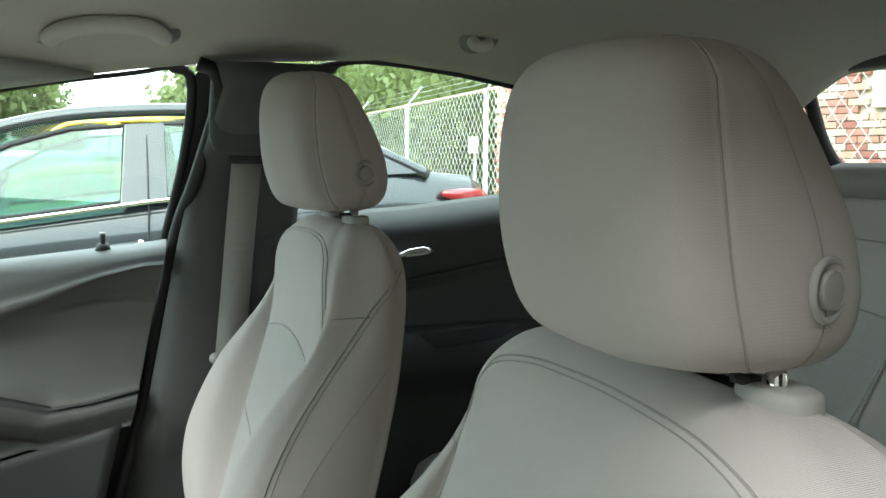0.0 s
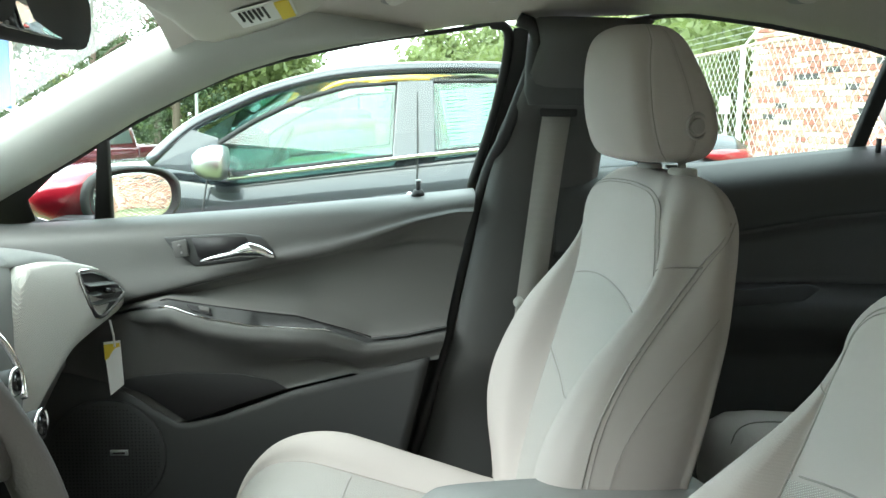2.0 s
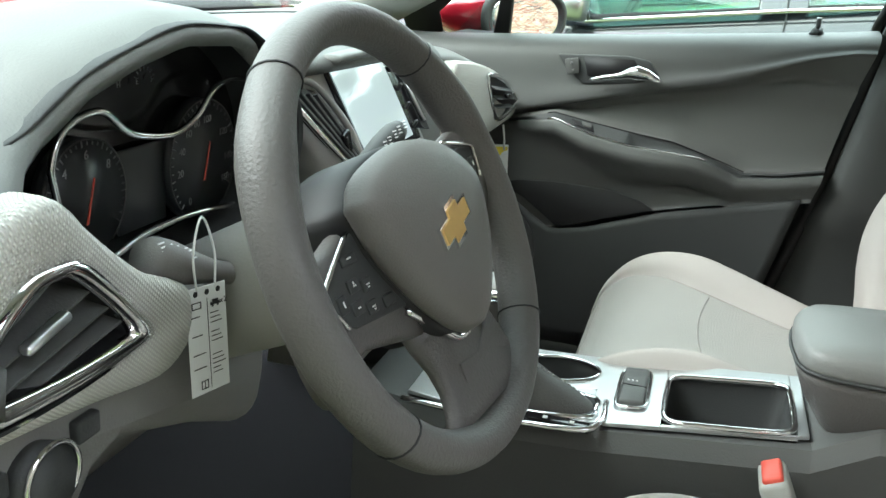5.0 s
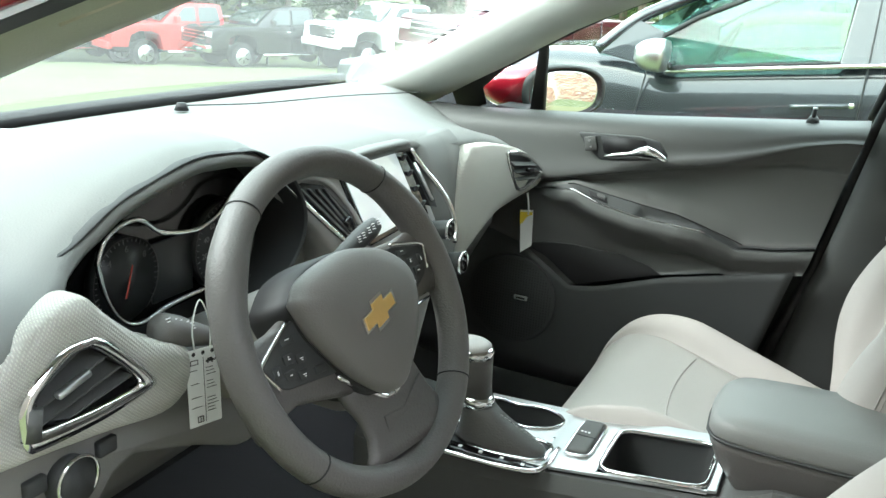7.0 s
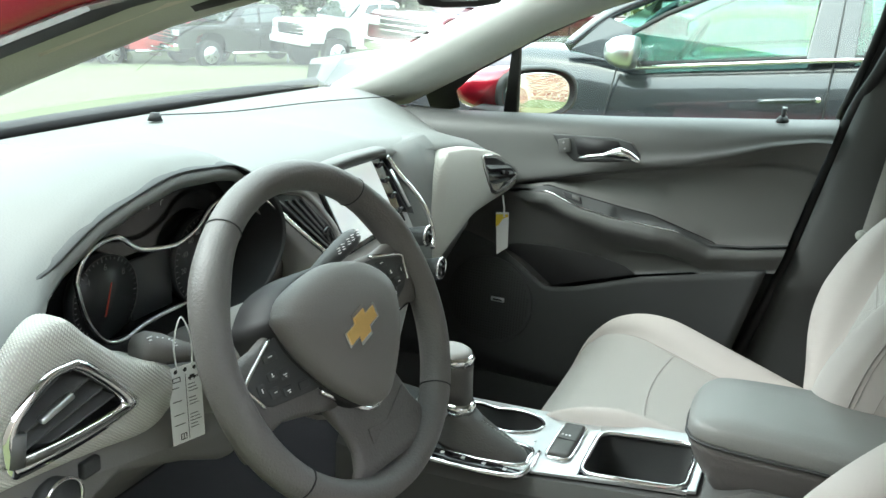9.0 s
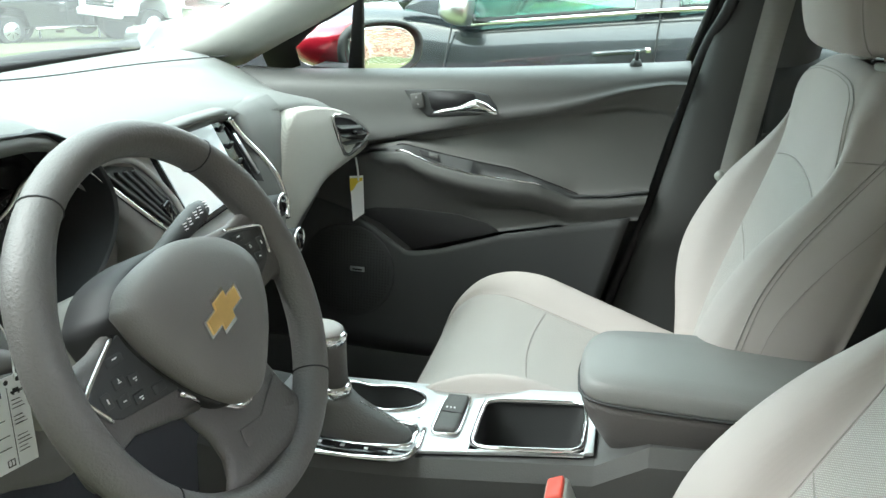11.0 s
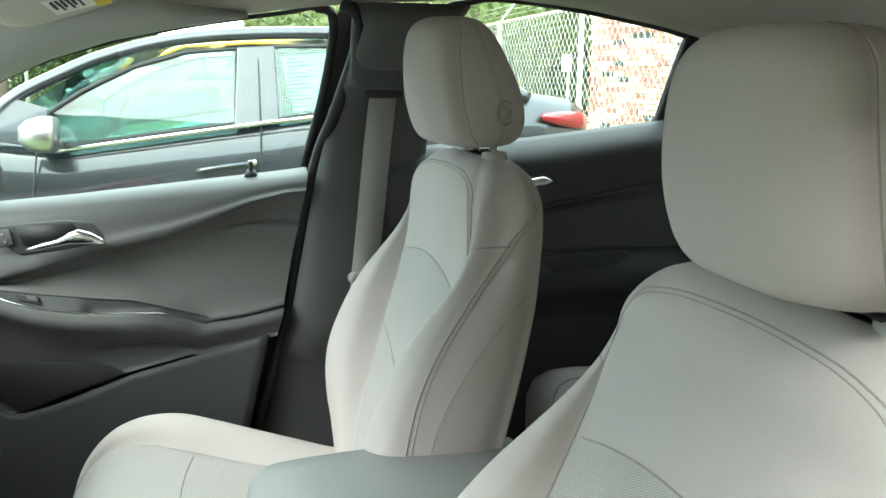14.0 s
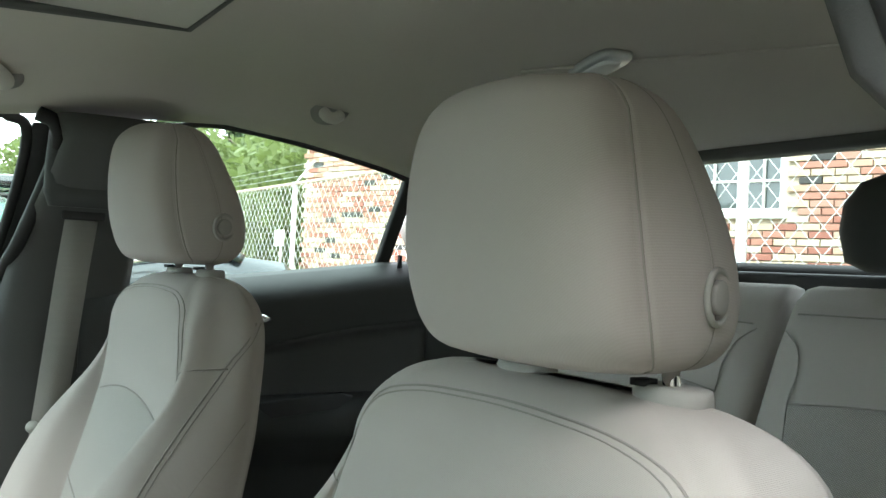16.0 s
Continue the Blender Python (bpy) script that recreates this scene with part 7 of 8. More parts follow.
for s in (-1, 1):
    part("roof_rail", tube(spline([(x, sd_y(z, s), z - 0.005) for x, z in roofline], 5), 0.030, 10, flat=0.8), DARK_PAINT, sedan)
    part("belt_trim", tube([(x, CARY + s * 0.892, z) for x, z in ((-1.08, 0.850), (-0.70, 0.902), (-0.266, 0.960), (0.05, 0.996), (0.60, 1.06))], 0.010, 8), CHROME, sedan, "chrome window line")
    pl = lambda pts, d=0.0: [(x, sd_y(z, s) + s * d, z) for x, z in pts]
    fw = [(-1.12, 0.86), (-1.12, 1.0), (-0.983, 1.09), (-0.786, 1.19), (-0.567, 1.256), (-0.352, 1.274), (-0.372, 0.955)]
    rw = [(-0.19, 0.975), (-0.20, 1.287), (0.14, 1.296), (0.40, 1.25), (0.58, 1.10), (0.58, 1.06)]
    for nm, pts in (("front_window", fw), ("rear_window", rw)):
        g = part(nm, slab(pl(pts), (0, s * 0.004, 0)), TINT, sedan, "tinted side window", smooth=False)
        g.visible_shadow = False
        part("window_frame", tube(pl(pts, 0.004), 0.012, 6, True), BLACK, g)
    part("door_pillar", slab(pl([(-0.375, 0.95), (-0.352, 1.28), (-0.195, 1.29), (-0.19, 0.975)], 0.006), (0, s * 0.012, 0)), DARK_PAINT, sedan, smooth=False, bevel=0.003)
    part("front_pillar", slab(pl([(-1.40, 0.90), (-1.25, 1.06), (-1.12, 1.02), (-1.12, 0.86)], 0.004), (0, s * 0.012, 0)), DARK_PAINT, sedan, smooth=False, bevel=0.003)
    part("rear_pillar", slab(pl([(0.58, 1.06), (0.58, 1.11), (0.42, 1.24), (0.60, 1.25), (0.80, 1.16), (0.95, 1.08)], 0.004), (0, s * 0.012, 0)), DARK_PAINT, sedan, smooth=False, bevel=0.003)
    part("door_gap", tube([(x, CARY + s * w, z) for x, z, w in ((-0.266, 1.28, 0.735), (-0.266, 0.96, 0.886), (-0.272, 0.60, 0.905), (-0.29, 0.30, 0.905))], 0.004, 6), BLACK, sedan, "dark gap between the doors")
    part("door_gap", tube([(x, CARY + s * 0.905, z) for x, z in ((-1.16, 0.86), (-1.20, 0.60), (-1.14, 0.30))], 0.004, 6), BLACK, sedan, "dark gap ahead of the door")
    hd = part("door_handle", loft([oval((x, CARY + s * (0.905 + b), z), (0, 0.012, 0), (0, 0, 0.012), 12, 2) for x, z, b in ((-0.54, 0.760, 0.0), (-0.52, 0.765, 0.025), (-0.42, 0.780, 0.03), (-0.33, 0.790, 0.025), (-0.31, 0.793, 0.0))]), DARK_PAINT, sedan, "dark handle with chrome lock")
    part("handle_lock", disc((-0.30, CARY + s * 0.912, 0.795), (0, 1, 0), 0.012, 0.02, 14), CHROME, hd)
    mr = part("door_mirror", loft([oval((-1.105 + dx_, CARY + s * 1.03, 0.925), (0, 0.105 * k, 0), (0, 0, 0.072 * k), 22, 2.6) for dx_, k in ((0.045, 0.92), (0.025, 1.0), (-0.02, 0.98), (-0.06, 0.80), (-0.085, 0.5), (-0.095, 0.1))]), CAP, sedan, "chrome capped door mirror")
    part("mirror_arm", block((-1.10, CARY + s * 0.91, 0.882), (0.10, 0.14, 0.04)), DARK_PAINT, mr, bevel=0.01)
    for x in (-2.15, 0.52):
        wh = part("wheel", disc((x, CARY + s * 0.80, ground_z(x, CARY) + 0.325), (0, 1, 0), 0.325, 0.21, 32), TYRE, sedan, "black tyre on an alloy rim", bevel=0.02)
        part("rim", disc((x, CARY + s * 0.905, ground_z(x, CARY) + 0.325), (0, 1, 0), 0.215, 0.02, 24), SATIN, wh)
    part("tail_light", loft([oval((x, CARY + s * w, z), (0, 0.03, 0), (0, 0, h), 14, 2.6) for x, z, h, w in ((1.02, 0.985, 0.015, 0.845), (1.12, 0.975, 0.035, 0.83), (1.22, 0.965, 0.045, 0.79), (1.275, 0.955, 0.04, 0.74))]), TAIL_RED, sedan, "red tail light")
part("windscreen", slab([(-1.413, CARY - 0.80, 0.90), (-1.413, CARY + 0.80, 0.90), (-0.88, CARY + 0.70, 1.245), (-0.88, CARY - 0.70, 1.245)], (-0.003, 0, 0.003)), TINT, sedan, "tinted windscreen", smooth=False).visible_shadow = False
part("rear_screen", slab([(0.42, CARY - 0.66, 1.30), (0.42, CARY + 0.66, 1.30), (0.95, CARY + 0.72, 1.085), (0.95, CARY - 0.72, 1.085)], (0.002, 0, 0.003)), TINT, sedan, "tinted rear screen", smooth=False).visible_shadow = False
for y in (-0.36, 0.36):
    part("cabin_seat", loft([oval((x, CARY + y, z), (0.07, 0, 0), (0, w, 0), 20, 3) for z, x, w in ((0.55, -0.35, 0.24), (0.80, -0.26, 0.24), (0.98, -0.20, 0.17), (1.03, -0.19, 0.13), (1.06, -0.20, 0.12), (1.18, -0.22, 0.11), (1.20, -0.22, 0.06))]), DARK_TRIM, sedan, "dark cloth seat seen through the glass")
part("cabin_dash", block((-1.20, CARY, 0.86), (0.45, 1.5, 0.12)), DARK_TRIM, sedan, bevel=0.04)
part("cabin_wheel", tube([(-0.93 + 0.07 * math.sin(a), CARY - 0.36 + 0.17 * math.cos(a), 0.92 + 0.15 * math.sin(a)) for a in (2 * math.pi * k / 28 for k in range(28))], 0.014, 8, True), BLACK, sedan, "black steering wheel")
stk = part("window_sticker", slab([(-0.17, sd_y(1.25) + 0.012, 1.245), (0.15, sd_y(1.27) + 0.012, 1.275), (0.165, sd_y(1.03) + 0.012, 1.035), (-0.12, sd_y(1.0) + 0.012, 1.005)], (0, 0.001, 0)), PAPER, sedan, "white printed price sticker in the rear window", smooth=False)
bm = bmesh.new()
for i in range(14):
    z = 1.235 - i * 0.016
    for x0, x1 in ((-0.14, -0.14 + 0.05 + 0.05 * ((i * 7) % 3) / 2), (0.02, 0.02 + 0.05 + 0.05 * ((i * 5) % 3) / 2)):
        slab([(x0, sd_y(z) + 0.0095, z), (x1, sd_y(z) + 0.0095, z + 0.008), (x1, sd_y(z) + 0.0095, z + 0.002), (x0, sd_y(z) + 0.0095, z - 0.006)], (0, -0.0006, 0), bm)
part("sticker_print", bm, MID_TRIM, stk, smooth=False)


# ---- other vehicles ----
def wheel_set(th, xs, w, r, z=None):
    for x in xs:
        for s in (-1, 1):
            wh = part("wheel", disc((x, s * w, r), (0, 1, 0), r, 0.27, 28), TYRE, th, "black tyre on a bright rim", bevel=0.03, local=True)
            part("rim", disc((x, s * (w + 0.13), r), (0, 1, 0), r * 0.62, 0.03, 24), SATIN, wh, local=True)
            bm = bmesh.new()
            for k in range(6):
                a = k * math.pi / 3
                block((x + 0.55 * r * 0.62 * math.cos(a + 0.5), s * (w + 0.146), r + 0.55 * r * 0.62 * math.sin(a + 0.5)), (0.5 * r * 0.62, 0.006, 0.07 * r), bm, Matrix.Rotation(-a - 0.5, 4, "Y"))
            part("rim_window", bm, BLACK, wh, local=True, smooth=False)


def pickup(at, heading, paint, label, lift=0.0):
    """A crew-cab pickup; forward along its own x."""
    th = new("pickup_truck")
    th.matrix_world = Matrix.Translation(at) @ Matrix.Rotation(heading, 4, "Z")
    tagged(th, label, "truck", "parked trucks")
    P = lambda nm, bm, m, lb="", bv=0.0, sm=True, par=None: part(nm, bm, m, par or th, lb, sm, bv, local=True)
    z = lift
    P("body", slab([(x, -0.98, zz + z) for x, zz in ((2.95, 0.62), (2.98, 0.80), (2.93, 1.18), (2.80, 1.24), (1.60, 1.30), (1.35, 1.30), (-0.75, 1.28), (-0.78, 1.32), (-2.75, 1.32), (-2.80, 1.25), (-2.80, 0.62), (-2.3, 0.58), (-2.2, 0.95), (-1.95, 1.05), (-1.55, 1.05), (-1.3, 0.95), (-1.2, 0.50), (1.35, 0.50), (1.45, 0.95), (1.7, 1.06), (2.1, 1.06), (2.35, 0.95), (2.45, 0.60))], (0, 1.96, 0)), paint, "", 0.05)
    cab = P("cab", loft([[(x, k * w, zz + z) for k in (-1, -0.9, 0, 0.9, 1)] + [(x, 0.95, 1.26 + z), (x, -0.95, 1.26 + z)] for x, w, zz in ((1.30, 0.86, 1.34), (0.75, 0.80, 1.80), (0.45, 0.78, 1.88), (-0.45, 0.78, 1.90), (-0.70, 0.80, 1.84), (-0.78, 0.86, 1.36))]), paint, "", 0.02)
    for s in (-1, 1):
        for nm, pts in (("front_window", ((0.98, 1.36), (0.62, 1.76), (0.22, 1.80), (0.22, 1.36))), ("rear_window", ((0.12, 1.36), (0.12, 1.80), (-0.52, 1.80), (-0.60, 1.38)))):
            P(nm, slab([(x, s * (0.935 - 0.20 * (zz - 1.30)), zz + z) for x, zz in pts], (0, s * 0.012, 0)), DARK_GLASS, "dark side window", 0, False, cab)
        P("door_mirror", block((0.95, s * 1.10, 1.42 + z), (0.14, 0.22, 0.20)), paint, "", 0.03)
        P("head_light", block((2.94, s * 0.78, 1.05 + z), (0.08, 0.34, 0.17)), HEADLAMP, "clear headlight", 0.02)
        P("door_gap", block((0.17, s * 0.985, 0.93 + z), (0.015, 0.012, 0.75)), BLACK)
        P("door_gap", block((-0.72, s * 0.985, 0.93 + z), (0.015, 0.012, 0.75)), BLACK)
        P("door_handle", block((0.30, s * 0.99, 1.15 + z), (0.16, 0.03, 0.03)), CHROME, "", 0.008)
        P("step_bar", tube([(1.2, s * 1.0, 0.45 + z), (-1.0, s * 1.0, 0.45 + z)], 0.05, 8), CHROME)
    P("windscreen", slab([(1.36, -0.80, 1.36 + z), (1.36, 0.80, 1.36 + z), (0.82, 0.72, 1.79 + z), (0.82, -0.72, 1.79 + z)], (0.02, 0, 0.015)), DARK_GLASS, "dark windscreen", 0, False)
    gr = P("grille", block((2.97, 0, 0.98 + z), (0.05, 1.24, 0.34)), GLOSS_BLACK, "dark grille with bright bars", 0.02)
    for k in (0.90, 1.0, 1.10):
        P("grille_bar", block((3.0, 0, k + z), (0.03, 1.24, 0.035)), CHROME, "", 0.008, True, gr)
    P("bumper", block((3.0, 0, 0.64 + z), (0.18, 1.9, 0.22)), paint if paint in (WHITE_PAINT, BRIGHT_RED) else CHROME, "", 0.05)
    P("chassis", block((0, 0, 0.50 + z), (5.2, 1.2, 0.20)), BLACK)
    wheel_set(th, (1.9, -1.75), 0.84, 0.41 + lift * 0.4)
    return th


def spot(az, d):
    x, y = -0.3 + d * math.sin(radians(az)), -1.1 + d * math.cos(radians(az))
    return x, y


def park(az, d, head, paint, label, lift=0.0):
    """Sets a truck so that its near front wheel stands on the given bearing."""
    x, y = spot(az, d)
    c, s_ = math.cos(head), math.sin(head)
    fx, fy = 1.9 * c - 0.9 * s_ * 1, 1.9 * s_ + 0.9 * c * 1
    cx_, cy_ = x - fx, y - fy
    return pickup((cx_, cy_, ground_z(cx_, cy_)), head, paint, label, lift)


HEAD = math.atan2(-0.93, -0.36)
park(-29.4, 28.0, HEAD, WHITE_PAINT, "white lifted crew-cab pickup parked on the grass", 0.22)
park(-37.1, 28.0, HEAD, BLACK_PAINT, "black crew-cab pickup parked on the grass")
park(-42.8, 28.5, HEAD, BRIGHT_RED, "bright red crew-cab pickup parked on the grass")
park(-51.0, 28.0, HEAD, DARK_PAINT, "dark grey crew-cab pickup parked on the grass")
park(-22.5, 30.0, HEAD, DARK_PAINT, "dark grey crew-cab pickup beside the white truck")
park(-20.5, 16.7, HEAD, MAROON, "maroon crew-cab pickup parked beyond the sedan", 0.30)
park(-4.4, 15.0, HEAD, WHITE_PAINT, "white pickup with a dark grille beside the maroon truck", 0.20)


def sedan_far(at, heading, paint, label):
    th = new("parked_car")
    th.matrix_world = Matrix.Translation(at) @ Matrix.Rotation(heading, 4, "Z")
    tagged(th, label, "car")
    P = lambda nm, bm, m, lb="", bv=0.0, sm=True: part(nm, bm, m, th, lb, sm, bv, local=True)
    P("body", slab([(x, -0.88, z) for x, z in ((2.2, 0.35), (2.25, 0.62), (2.05, 0.78), (1.1, 0.93), (-1.5, 1.0), (-2.15, 0.98), (-2.2, 0.5), (-2.1, 0.30), (-1.7, 0.30), (-1.6, 0.55), (-1.3, 0.66), (-1.0, 0.55), (-0.9, 0.25), (0.95, 0.25), (1.05, 0.55), (1.35, 0.66), (1.65, 0.55), (1.75, 0.30))], (0, 1.76, 0)), paint, "", 0.06)
    P("roof", loft([[(x, k * 0.58, z) for k in np.linspace(-1, 1, 5)] for x, z in ((0.35, 1.36), (0.0, 1.42), (-0.6, 1.42), (-1.0, 1.36))], False), paint)
    for s in (-1, 1):
        P("roof_rail", tube(spline([(1.15, s * 0.80, 0.93), (0.75, s * 0.70, 1.18), (0.35, s * 0.61, 1.36), (0.0, s * 0.585, 1.42), (-0.6, s * 0.585, 1.42), (-1.0, s * 0.61, 1.36), (-1.65, s * 0.72, 1.02)], 5), 0.045, 8), paint)
        P("door_pillar", tube([(-0.35, s * 0.85, 0.95), (-0.32, s * 0.60, 1.41)], 0.05, 8), paint)
        P("side_glass", slab([(1.0, s * 0.80, 0.95), (0.35, s * 0.62, 1.35), (-1.0, s * 0.62, 1.35), (-1.5, s * 0.78, 1.0)], (0, s * 0.004, 0)), TINT, "tinted side glass", 0, False).visible_shadow = False
    wheel_set(th, (1.35, -1.3), 0.72, 0.32)
    return th


sedan_far((-0.75, 7.0, ground_z(-0.75, 7.0)), math.pi, YELLOW, "yellow car parked beyond the dark sedan")

# ---- fence ----
FX, FTOP = 3.4, 1.93
fence = thing("chain_link_fence", "weathered galvanised chain-link fence with barbed wire arms", "fence", (FX, 8.0, ground_z(FX, 8)))
for k in range(-2, 6):
    y = 2.35 + 3.1 * k
    ps = part("post", tube([(FX, y, ground_z(FX, y) - 0.1), (FX, y, FTOP + 0.02)], 0.030, 12), GALV, fence)
    part("barb_arm", tube([(FX, y, FTOP), (FX + 0.22, y, FTOP + 0.28)], 0.015, 8), GALV, ps)
part("top_rail", tube([(FX, -5.0, FTOP), (FX, 18.5, FTOP)], 0.021, 10), RUSTY, fence, "rust-stained top rail")
for k in (0.35, 0.65, 0.95):
    part("barbed_wire", tube([(FX + 0.22 * k, -5.0, FTOP + 0.28 * k), (FX + 0.22 * k, 18.5, FTOP + 0.28 * k)], 0.0025, 5), GALV, fence)
verts, faces = [], []
pitch = 0.066
for i in range(int(19.0 / pitch)):
    y0 = -0.5 + i * pitch
    n = 0
    for j in range(38):
        z = FTOP - 0.01 - j * pitch * 1.08
        if z < ground_z(FX, y0):
            break
        y = y0 + (pitch / 2 if (j + i) % 2 else -pitch / 2)
        b = len(verts)
        for a in (0, 2.094, 4.189):
            verts.append((FX - 0.03 + 0.0034 * math.cos(a), y + 0.0034 * math.sin(a), z))
        if n:
            for q in range(3):
                faces.append((b - 3 + q, b - 3 + (q + 1) % 3, b + (q + 1) % 3, b + q))
        n += 1
me = bpy.data.meshes.new("mesh_wire")
me.from_pydata(verts, [], faces)
me.materials.append(ZINC)
mw = new("mesh_wire", me)
mw.parent, mw.location = fence, -Vector(fence.location)
tagged(mw, "diamond wire mesh", kind="stuff")

sg = thing("sign_board", "pale blank sign board on a post behind the fence", "sign", (4.0, 10.45, ground_z(4, 10.45)))
part("post", tube([(4.0, 10.45, ground_z(4, 10.45) - 0.05), (4.0, 10.45, 1.28)], 0.02, 8), GALV, sg)
part("board", block((3.97, 10.45, 1.36), (0.012, 0.36, 0.22)), SIGN, sg, bevel=0.004)

# ---- brick building ----
WX0 = 4.45
WIN = [(4.05, 5.25, 1.72, 3.10), (6.60, 7.75, 1.72, 3.10)]
bld = thing("brick_building", "building of mixed red, buff and dark bricks", "building", (WX0 + 2, 0, 0))
ybands = [-14.0, 4.05, 5.25, 6.60, 7.75, 10.62]
for a, b in zip(ybands, ybands[1:]):
    hole = [w for w in WIN if abs(w[0] - a) < 1e-6]
    if hole:
        part("wall", block((WX0 + 0.16, (a + b) / 2, (hole[0][2] - 1.0) / 2), (0.30, b - a, hole[0][2] + 1.0)), MORTAR, bld, smooth=False)
        part("wall", block((WX0 + 0.16, (a + b) / 2, (hole[0][3] + 4.6) / 2), (0.30, b - a, 4.6 - hole[0][3])), MORTAR, bld, smooth=False)
    else:
        part("wall", block((WX0 + 0.16, (a + b) / 2, 1.8), (0.30, b - a, 5.6)), MORTAR, bld, smooth=False)
part("side_wall", block((WX0 + 3.0, 10.47, 1.8), (5.4, 0.30, 5.6)), MORTAR, bld, smooth=False)
part("roof", block((WX0 + 3.0, -1.8, 4.70), (6.6, 25.0, 0.20)), GALV, bld, bevel=0.02)
for y0, y1, z0, z1 in WIN:
    wn_ = part("window", block((WX0 + 0.20, (y0 + y1) / 2, (z0 + z1) / 2), (0.02, y1 - y0, z1 - z0)), DARK_GLASS, bld, "white framed window", smooth=False)
    part("window_sill", block((WX0 + 0.02, (y0 + y1) / 2, z0 - 0.04), (0.16, y1 - y0 + 0.10, 0.09)), WHITE_WOOD, wn_, "white sill", bevel=0.006)
    for y in (y0 + 0.04, y1 - 0.04):
        part("window_frame", block((WX0 + 0.16, y, (z0 + z1) / 2), (0.06, 0.08, z1 - z0)), WHITE_WOOD, wn_, bevel=0.004)
    for k in range(1, 5):
        part("glazing_bar", block((WX0 + 0.17, y0 + (y1 - y0) * k / 5, (z0 + z1) / 2), (0.03, 0.022, z1 - z0)), WHITE_WOOD, wn_)
    for k in range(1, 5):
        part("glazing_bar", block((WX0 + 0.17, (y0 + y1) / 2, z0 + (z1 - z0) * k / 5), (0.03, y1 - y0, 0.022)), WHITE_WOOD, wn_)

# ---- trees ----
def leaf_crown(rng, n, rx, rz, zc, leaf, mat_, parent, clumps):
    """A crown of leaf clusters with gaps, about (0, 0, zc)."""
    verts, faces = [], []
    cs = []
    for _ in range(clumps):
        while True:
            p = rng.uniform(-1, 1, 3)
            q = p @ p
            if 0.12 < q < 1:
                break
        cs.append((p * (rx, rx, rz) + (0, 0, zc), (0.20 + 0.16 * rng.random()) * rx))
    for i in range(n):
        c, r = cs[i % clumps]
        d = rng.normal(size=3)
        d /= np.linalg.norm(d) + 1e-9
        p = c + d * r * rng.random() ** 0.4 * (1, 1, 0.75)
        a, b = rng.normal(size=3), rng.normal(size=3)
        a /= np.linalg.norm(a)
        b = np.cross(a, b)
        b /= np.linalg.norm(b)
        s = leaf * (0.6 + 0.8 * rng.random())
        k = len(verts)
        verts += [tuple(p + a * s), tuple(p + b * s * 0.55), tuple(p - a * s), tuple(p - b * s * 0.55)]
        faces.append((k, k + 1, k + 2, k + 3))
    me = bpy.data.meshes.new("crown")
    me.from_pydata(verts, [], faces)
    me.materials.append(mat_)
    ob = new("crown", me)
    ob.parent = parent
    return tagged(ob, "leafy crown with gaps")


def tree(seed, h, rx, mat_, label, trunk=True, leaves=10500, leaf=0.23):
    rng = np.random.default_rng(seed)
    th = new("tree" if trunk else "bush")
    tagged(th, label, "tree" if trunk else "bush", "trees behind the lot" if trunk else "bushes behind the fence")
    if trunk:
        tr = part("trunk", tube(spline([(0, 0, -0.3), (0.05 * h * (rng.random() - 0.5), 0.0, 0.3 * h), (0.06 * h * (rng.random() - 0.5), 0.1, 0.62 * h), (0, 0, 0.9 * h)], 4), lambda t: 0.022 * h * (1 - 0.8 * t), 9), BARK, th, local=True)
        for k in range(7):
            a, z0 = rng.random() * 6.28, h * (0.32 + 0.07 * k)
            part("limb", tube(spline([(0, 0, z0), (0.35 * rx * math.cos(a), 0.35 * rx * math.sin(a), z0 + 0.08 * h), (0.8 * rx * math.cos(a), 0.8 * rx * math.sin(a), z0 + 0.13 * h)], 3), lambda t: 0.008 * h * (1 - 0.8 * t), 6), BARK, tr, local=True)
        leaf_crown(rng, leaves, rx, h * 0.40, h * 0.56, leaf, mat_, th, 60)
    else:
        leaf_crown(rng, leaves, rx, h * 0.5, h * 0.48, leaf, mat_, th, 30)
    return th


kinds = [tree(1, 13.0, 4.2, LEAF_A, "tall tree in fresh green leaf"), tree(2, 15.0, 4.6, LEAF_B, "tall dark green tree"), tree(3, 11.0, 4.0, LEAF_C, "yellow-green tree in spring leaf"), tree(4, 16.0, 3.6, LEAF_B, "slender dark pine-like tree", True, 3000, 0.15)]
bush = tree(9, 4.0, 2.4, LEAF_C, "yellow-green bush behind the fence", False, 5200, 0.085)
rng = np.random.default_rng(77)
first = set()
for az in list(np.arange(-66, -5.5, 3.2)) + list(np.arange(5.5, 34, 3.6)):
    for row in (0, 1):
        if rng.random() < ((0.42 if row else 0.30) if az > -9 else 0.06):
            continue
        d = (36 if az < 0 else 27) + 13 * row + rng.uniform(-3, 4)
        a = az + rng.uniform(-1.5, 1.5) + 1.6 * row
        x, y = spot(a, d)
        k = int(rng.integers(0, 4))
        sc = rng.uniform(0.65, 1.1) * (0.9 if az < 0 else 0.66)
        m = Matrix.Translation((x, y, ground_z(x, y))) @ Matrix.Rotation(rng.uniform(0, 6.28), 4, "Z") @ Matrix.Scale(sc, 4)
        if k not in first:
            first.add(k)
            kinds[k].matrix_world = m
        else:
            copy_thing(kinds[k], m)
for k in range(4):
    if k not in first:
        x, y = spot(-40 - 4 * k, 50)
        kinds[k].location = (x, y, ground_z(x, y))
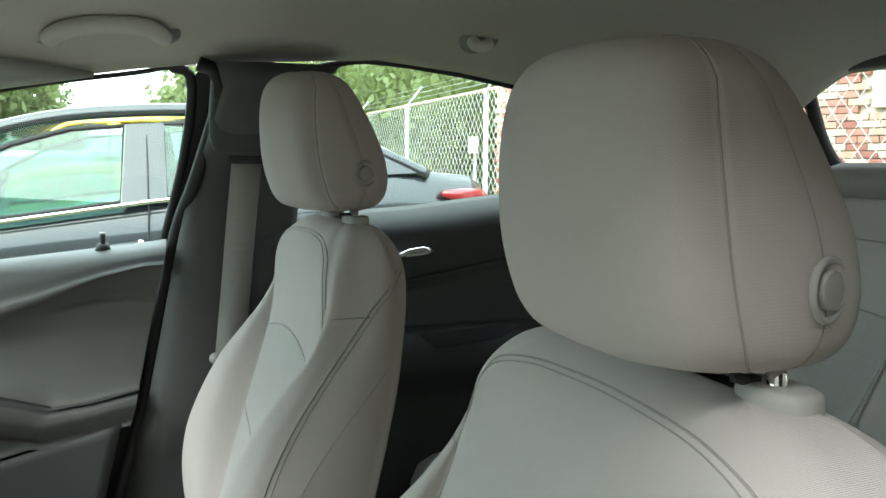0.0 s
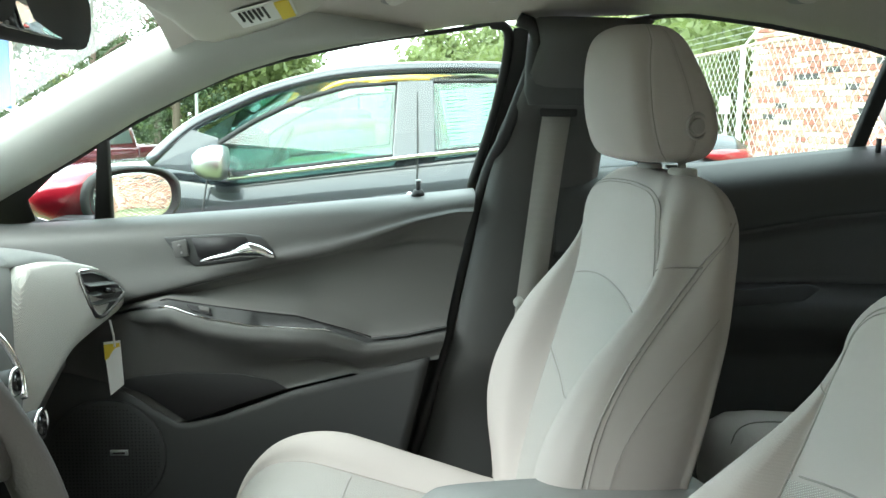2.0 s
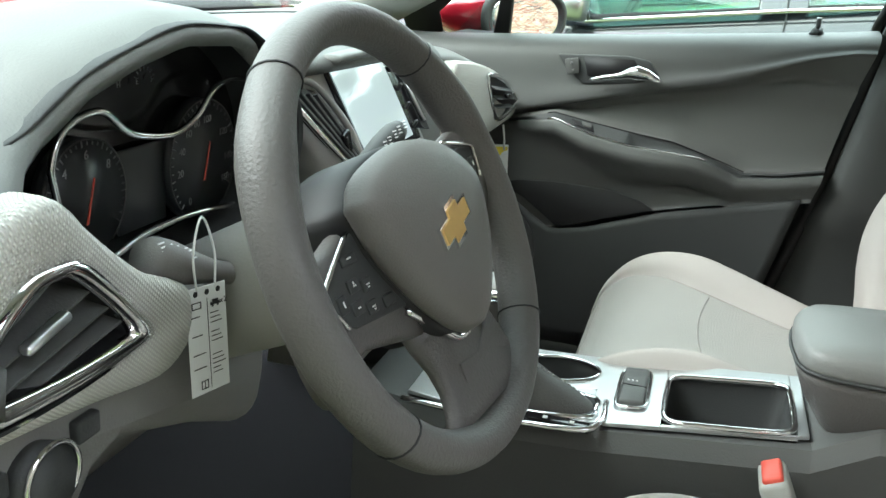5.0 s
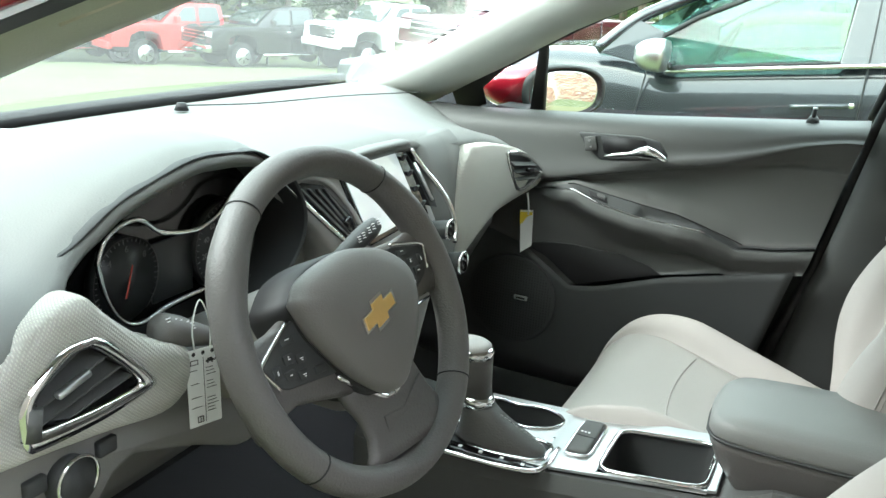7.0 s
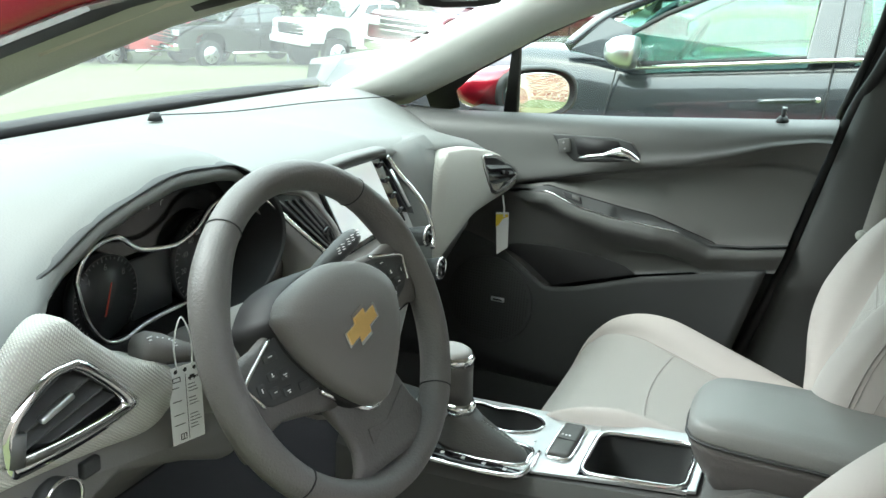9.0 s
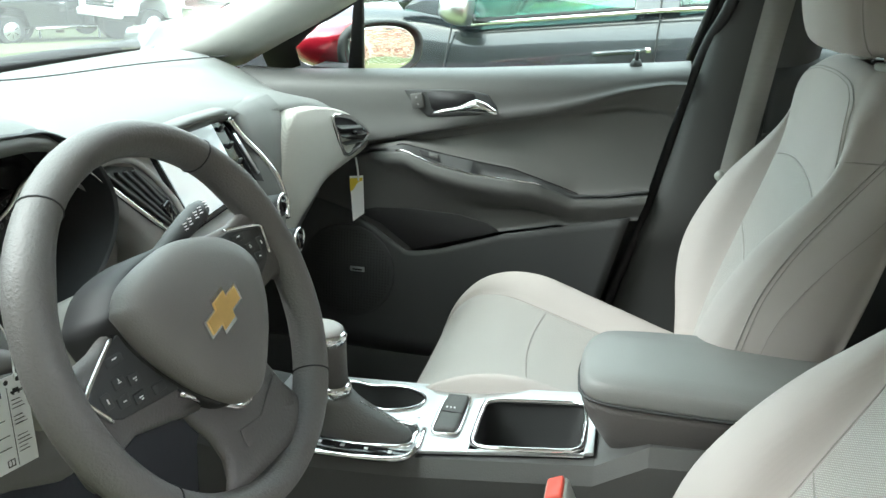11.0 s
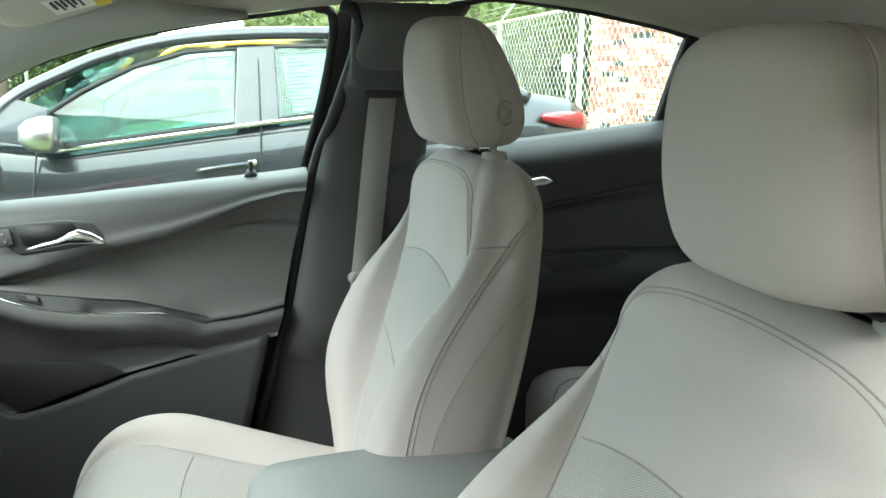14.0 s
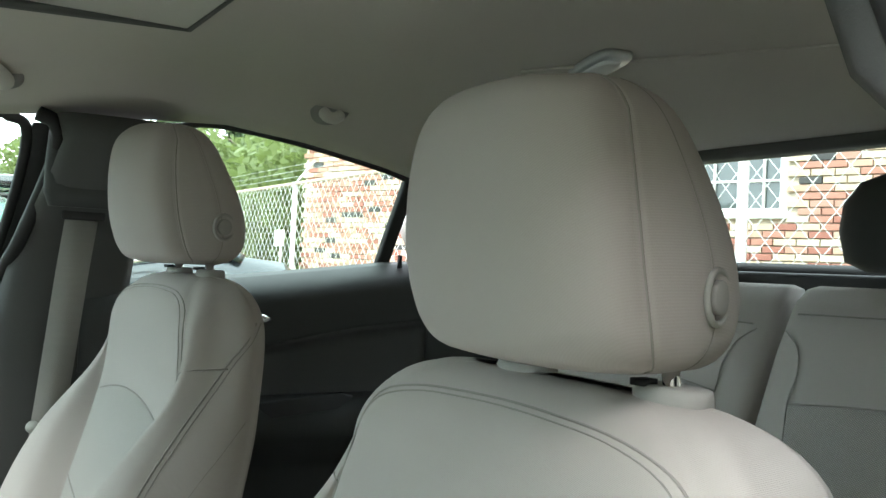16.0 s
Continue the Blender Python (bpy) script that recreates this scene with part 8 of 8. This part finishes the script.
for i, (x, y, sc) in enumerate(((5.6, 13.2, 1.0), (4.8, 16.0, 1.05), (6.4, 18.5, 1.2), (4.2, 19.5, 1.1), (3.0, 23.0, 1.2), (5.6, 24.0, 1.4), (7.8, 15.4, 1.3))):
    m = Matrix.Translation((x, y, ground_z(x, y))) @ Matrix.Rotation(i * 1.3, 4, "Z") @ Matrix.Scale(sc, 4)
    if i == 0:
        bush.matrix_world = m
    else:
        copy_thing(bush, m)

# ---- poles, wires and flag ----
def pole(az, d, h, r, name, label, m):
    x, y = spot(az, d)
    return tagged(part(name, tube([(x, y, ground_z(x, y) - 0.3), (x, y, ground_z(x, y) + h)], r, 10), m), label, "pole")


pole(3.2, 30, 11.0, 0.14, "utility_pole", "weathered wooden utility pole", BARK)
pole(-1.6, 34, 9.5, 0.05, "light_pole", "slim grey light pole", GALV)
pole(-11.5, 33, 9.0, 0.06, "light_pole", "slim grey light pole among trees", GALV)
pole(15.6, 22, 7.5, 0.09, "utility_pole", "thin wooden utility pole behind the fence", BARK)
for k, z in enumerate((5.6, 6.0, 6.5)):
    a, b = spot(3.2, 30), spot(24.0, 24)
    pts = [Vector((*a, z)).lerp(Vector((*b, z - 0.6)), t) - Vector((0, 0, 1.2 * t * (1 - t))) for t in np.linspace(0, 1, 14)]
    tagged(part("overhead_cable", tube(pts, 0.012, 5), BLACK), "thin black overhead cable", "cable")
fx, fy = spot(-22.6, 22)
fl = thing("feather_flag", "blue and white vertical banner flag on a pole", "flag", (fx, fy, ground_z(fx, fy)))
pt = spot(-21.6, 22)
part("pole", tube([(pt[0], pt[1], ground_z(fx, fy) - 0.1), (pt[0], pt[1], 3.4)], 0.035, 10), YELLOWISH, fl)
u = Vector((-0.92, -0.38, 0))
for a0, a1, m in ((0.0, 0.28, BLUE_CLOTH), (0.28, 0.56, PAPER), (0.56, 0.85, BLUE_CLOTH)):
    def cloth(p, q, a0=a0, a1=a1):
        w = a0 + (a1 - a0) * p
        return Vector((pt[0], pt[1], 0)) + u * (0.04 + w) + Vector((0.38, -0.92, 0)) * 0.05 * math.sin(q * 9 + w * 8) + Vector((0, 0, 1.15 + 2.2 * q + 0.03 * math.sin(w * 9)))
    thick(part("banner_stripe", grid(cloth, 5, 24), m, fl), 0.004)
# far fence rails along the road
far = thing("far_fence", "distant pale rail fence along the road", "fence", (*spot(-20, 31), ground_z(*spot(-20, 31))))
for k in range(14):
    x, y = spot(-42 + 3.2 * k, 31)
    part("post", tube([(x, y, ground_z(x, y) - 0.1), (x, y, ground_z(x, y) + 1.5)], 0.035, 8), GALV, far)
for zz in (1.5, 0.9):
    part("rail", tube([(*spot(-42 + 3.2 * k, 31), ground_z(*spot(-42 + 3.2 * k, 31)) + zz) for k in range(14)], 0.03, 8), GALV, far)

# ---- bricks, laid last ----
rng = np.random.default_rng(5)
unit = bmesh.new()
block((0, 0, 0), (0.055, 0.194, 0.057), unit)
bmesh.ops.bevel(unit, geom=[e for e in unit.edges if all(v.co.x < 0 for v in e.verts)], offset=0.004, segments=1, affect="EDGES")
brick_me = bpy.data.meshes.new("brick")
unit.to_mesh(brick_me)
unit.free()
brick_me.materials.append(BRICK_ONE)
near_wall = [o for o in bld.children if o.name.startswith("wall")][2]
rv, rfc = [], []
for r in range(56):
    z = -0.20 + r * 0.0677
    for c in range(int(10.5 / 0.2035)):
        y = 0.35 + c * 0.2035 + (0.10 if r % 2 else 0)
        if y > 10.53 or any(w[0] - 0.09 < y < w[1] + 0.09 and w[2] - 0.10 < z < w[3] + 0.05 for w in WIN):
            continue
        dx_ = rng.uniform(-0.004, 0.004)
        if 1.6 < y < 5.2 and 0.95 < z < 2.15:
            ob = new("brick", brick_me)
            ob.parent = near_wall
            ob.location = (WX0 - 0.006 + dx_, y, z)
        else:
            k = len(rv)
            x0, x1, h, v = WX0 - 0.034 + dx_, WX0 + 0.02, 0.097, 0.0285
            rv += [(x0, y - h, z - v), (x0, y + h, z - v), (x0, y + h, z + v), (x0, y - h, z + v), (x1, y - h, z - v), (x1, y + h, z - v), (x1, y + h, z + v), (x1, y - h, z + v)]
            rfc += [(k, k + 3, k + 2, k + 1), (k, k + 1, k + 5, k + 4), (k + 1, k + 2, k + 6, k + 5), (k + 2, k + 3, k + 7, k + 6), (k + 3, k, k + 4, k + 7)]
me = bpy.data.meshes.new("brick_courses")
me.from_pydata(rv, [], rfc)
me.materials.append(BRICK_MANY)
bc = new("brick_courses", me)
bc.parent, bc.location = bld, -Vector(bld.location)
tagged(bc, "courses of mixed bricks", kind="stuff")

# the building stands askew to the fence
corner = Vector((WX0, 10.35, 0))
bld.matrix_world = Matrix.Translation(corner) @ Matrix.Rotation(radians(17), 4, "Z") @ Matrix.Translation(-corner) @ Matrix.Translation(bld.location)
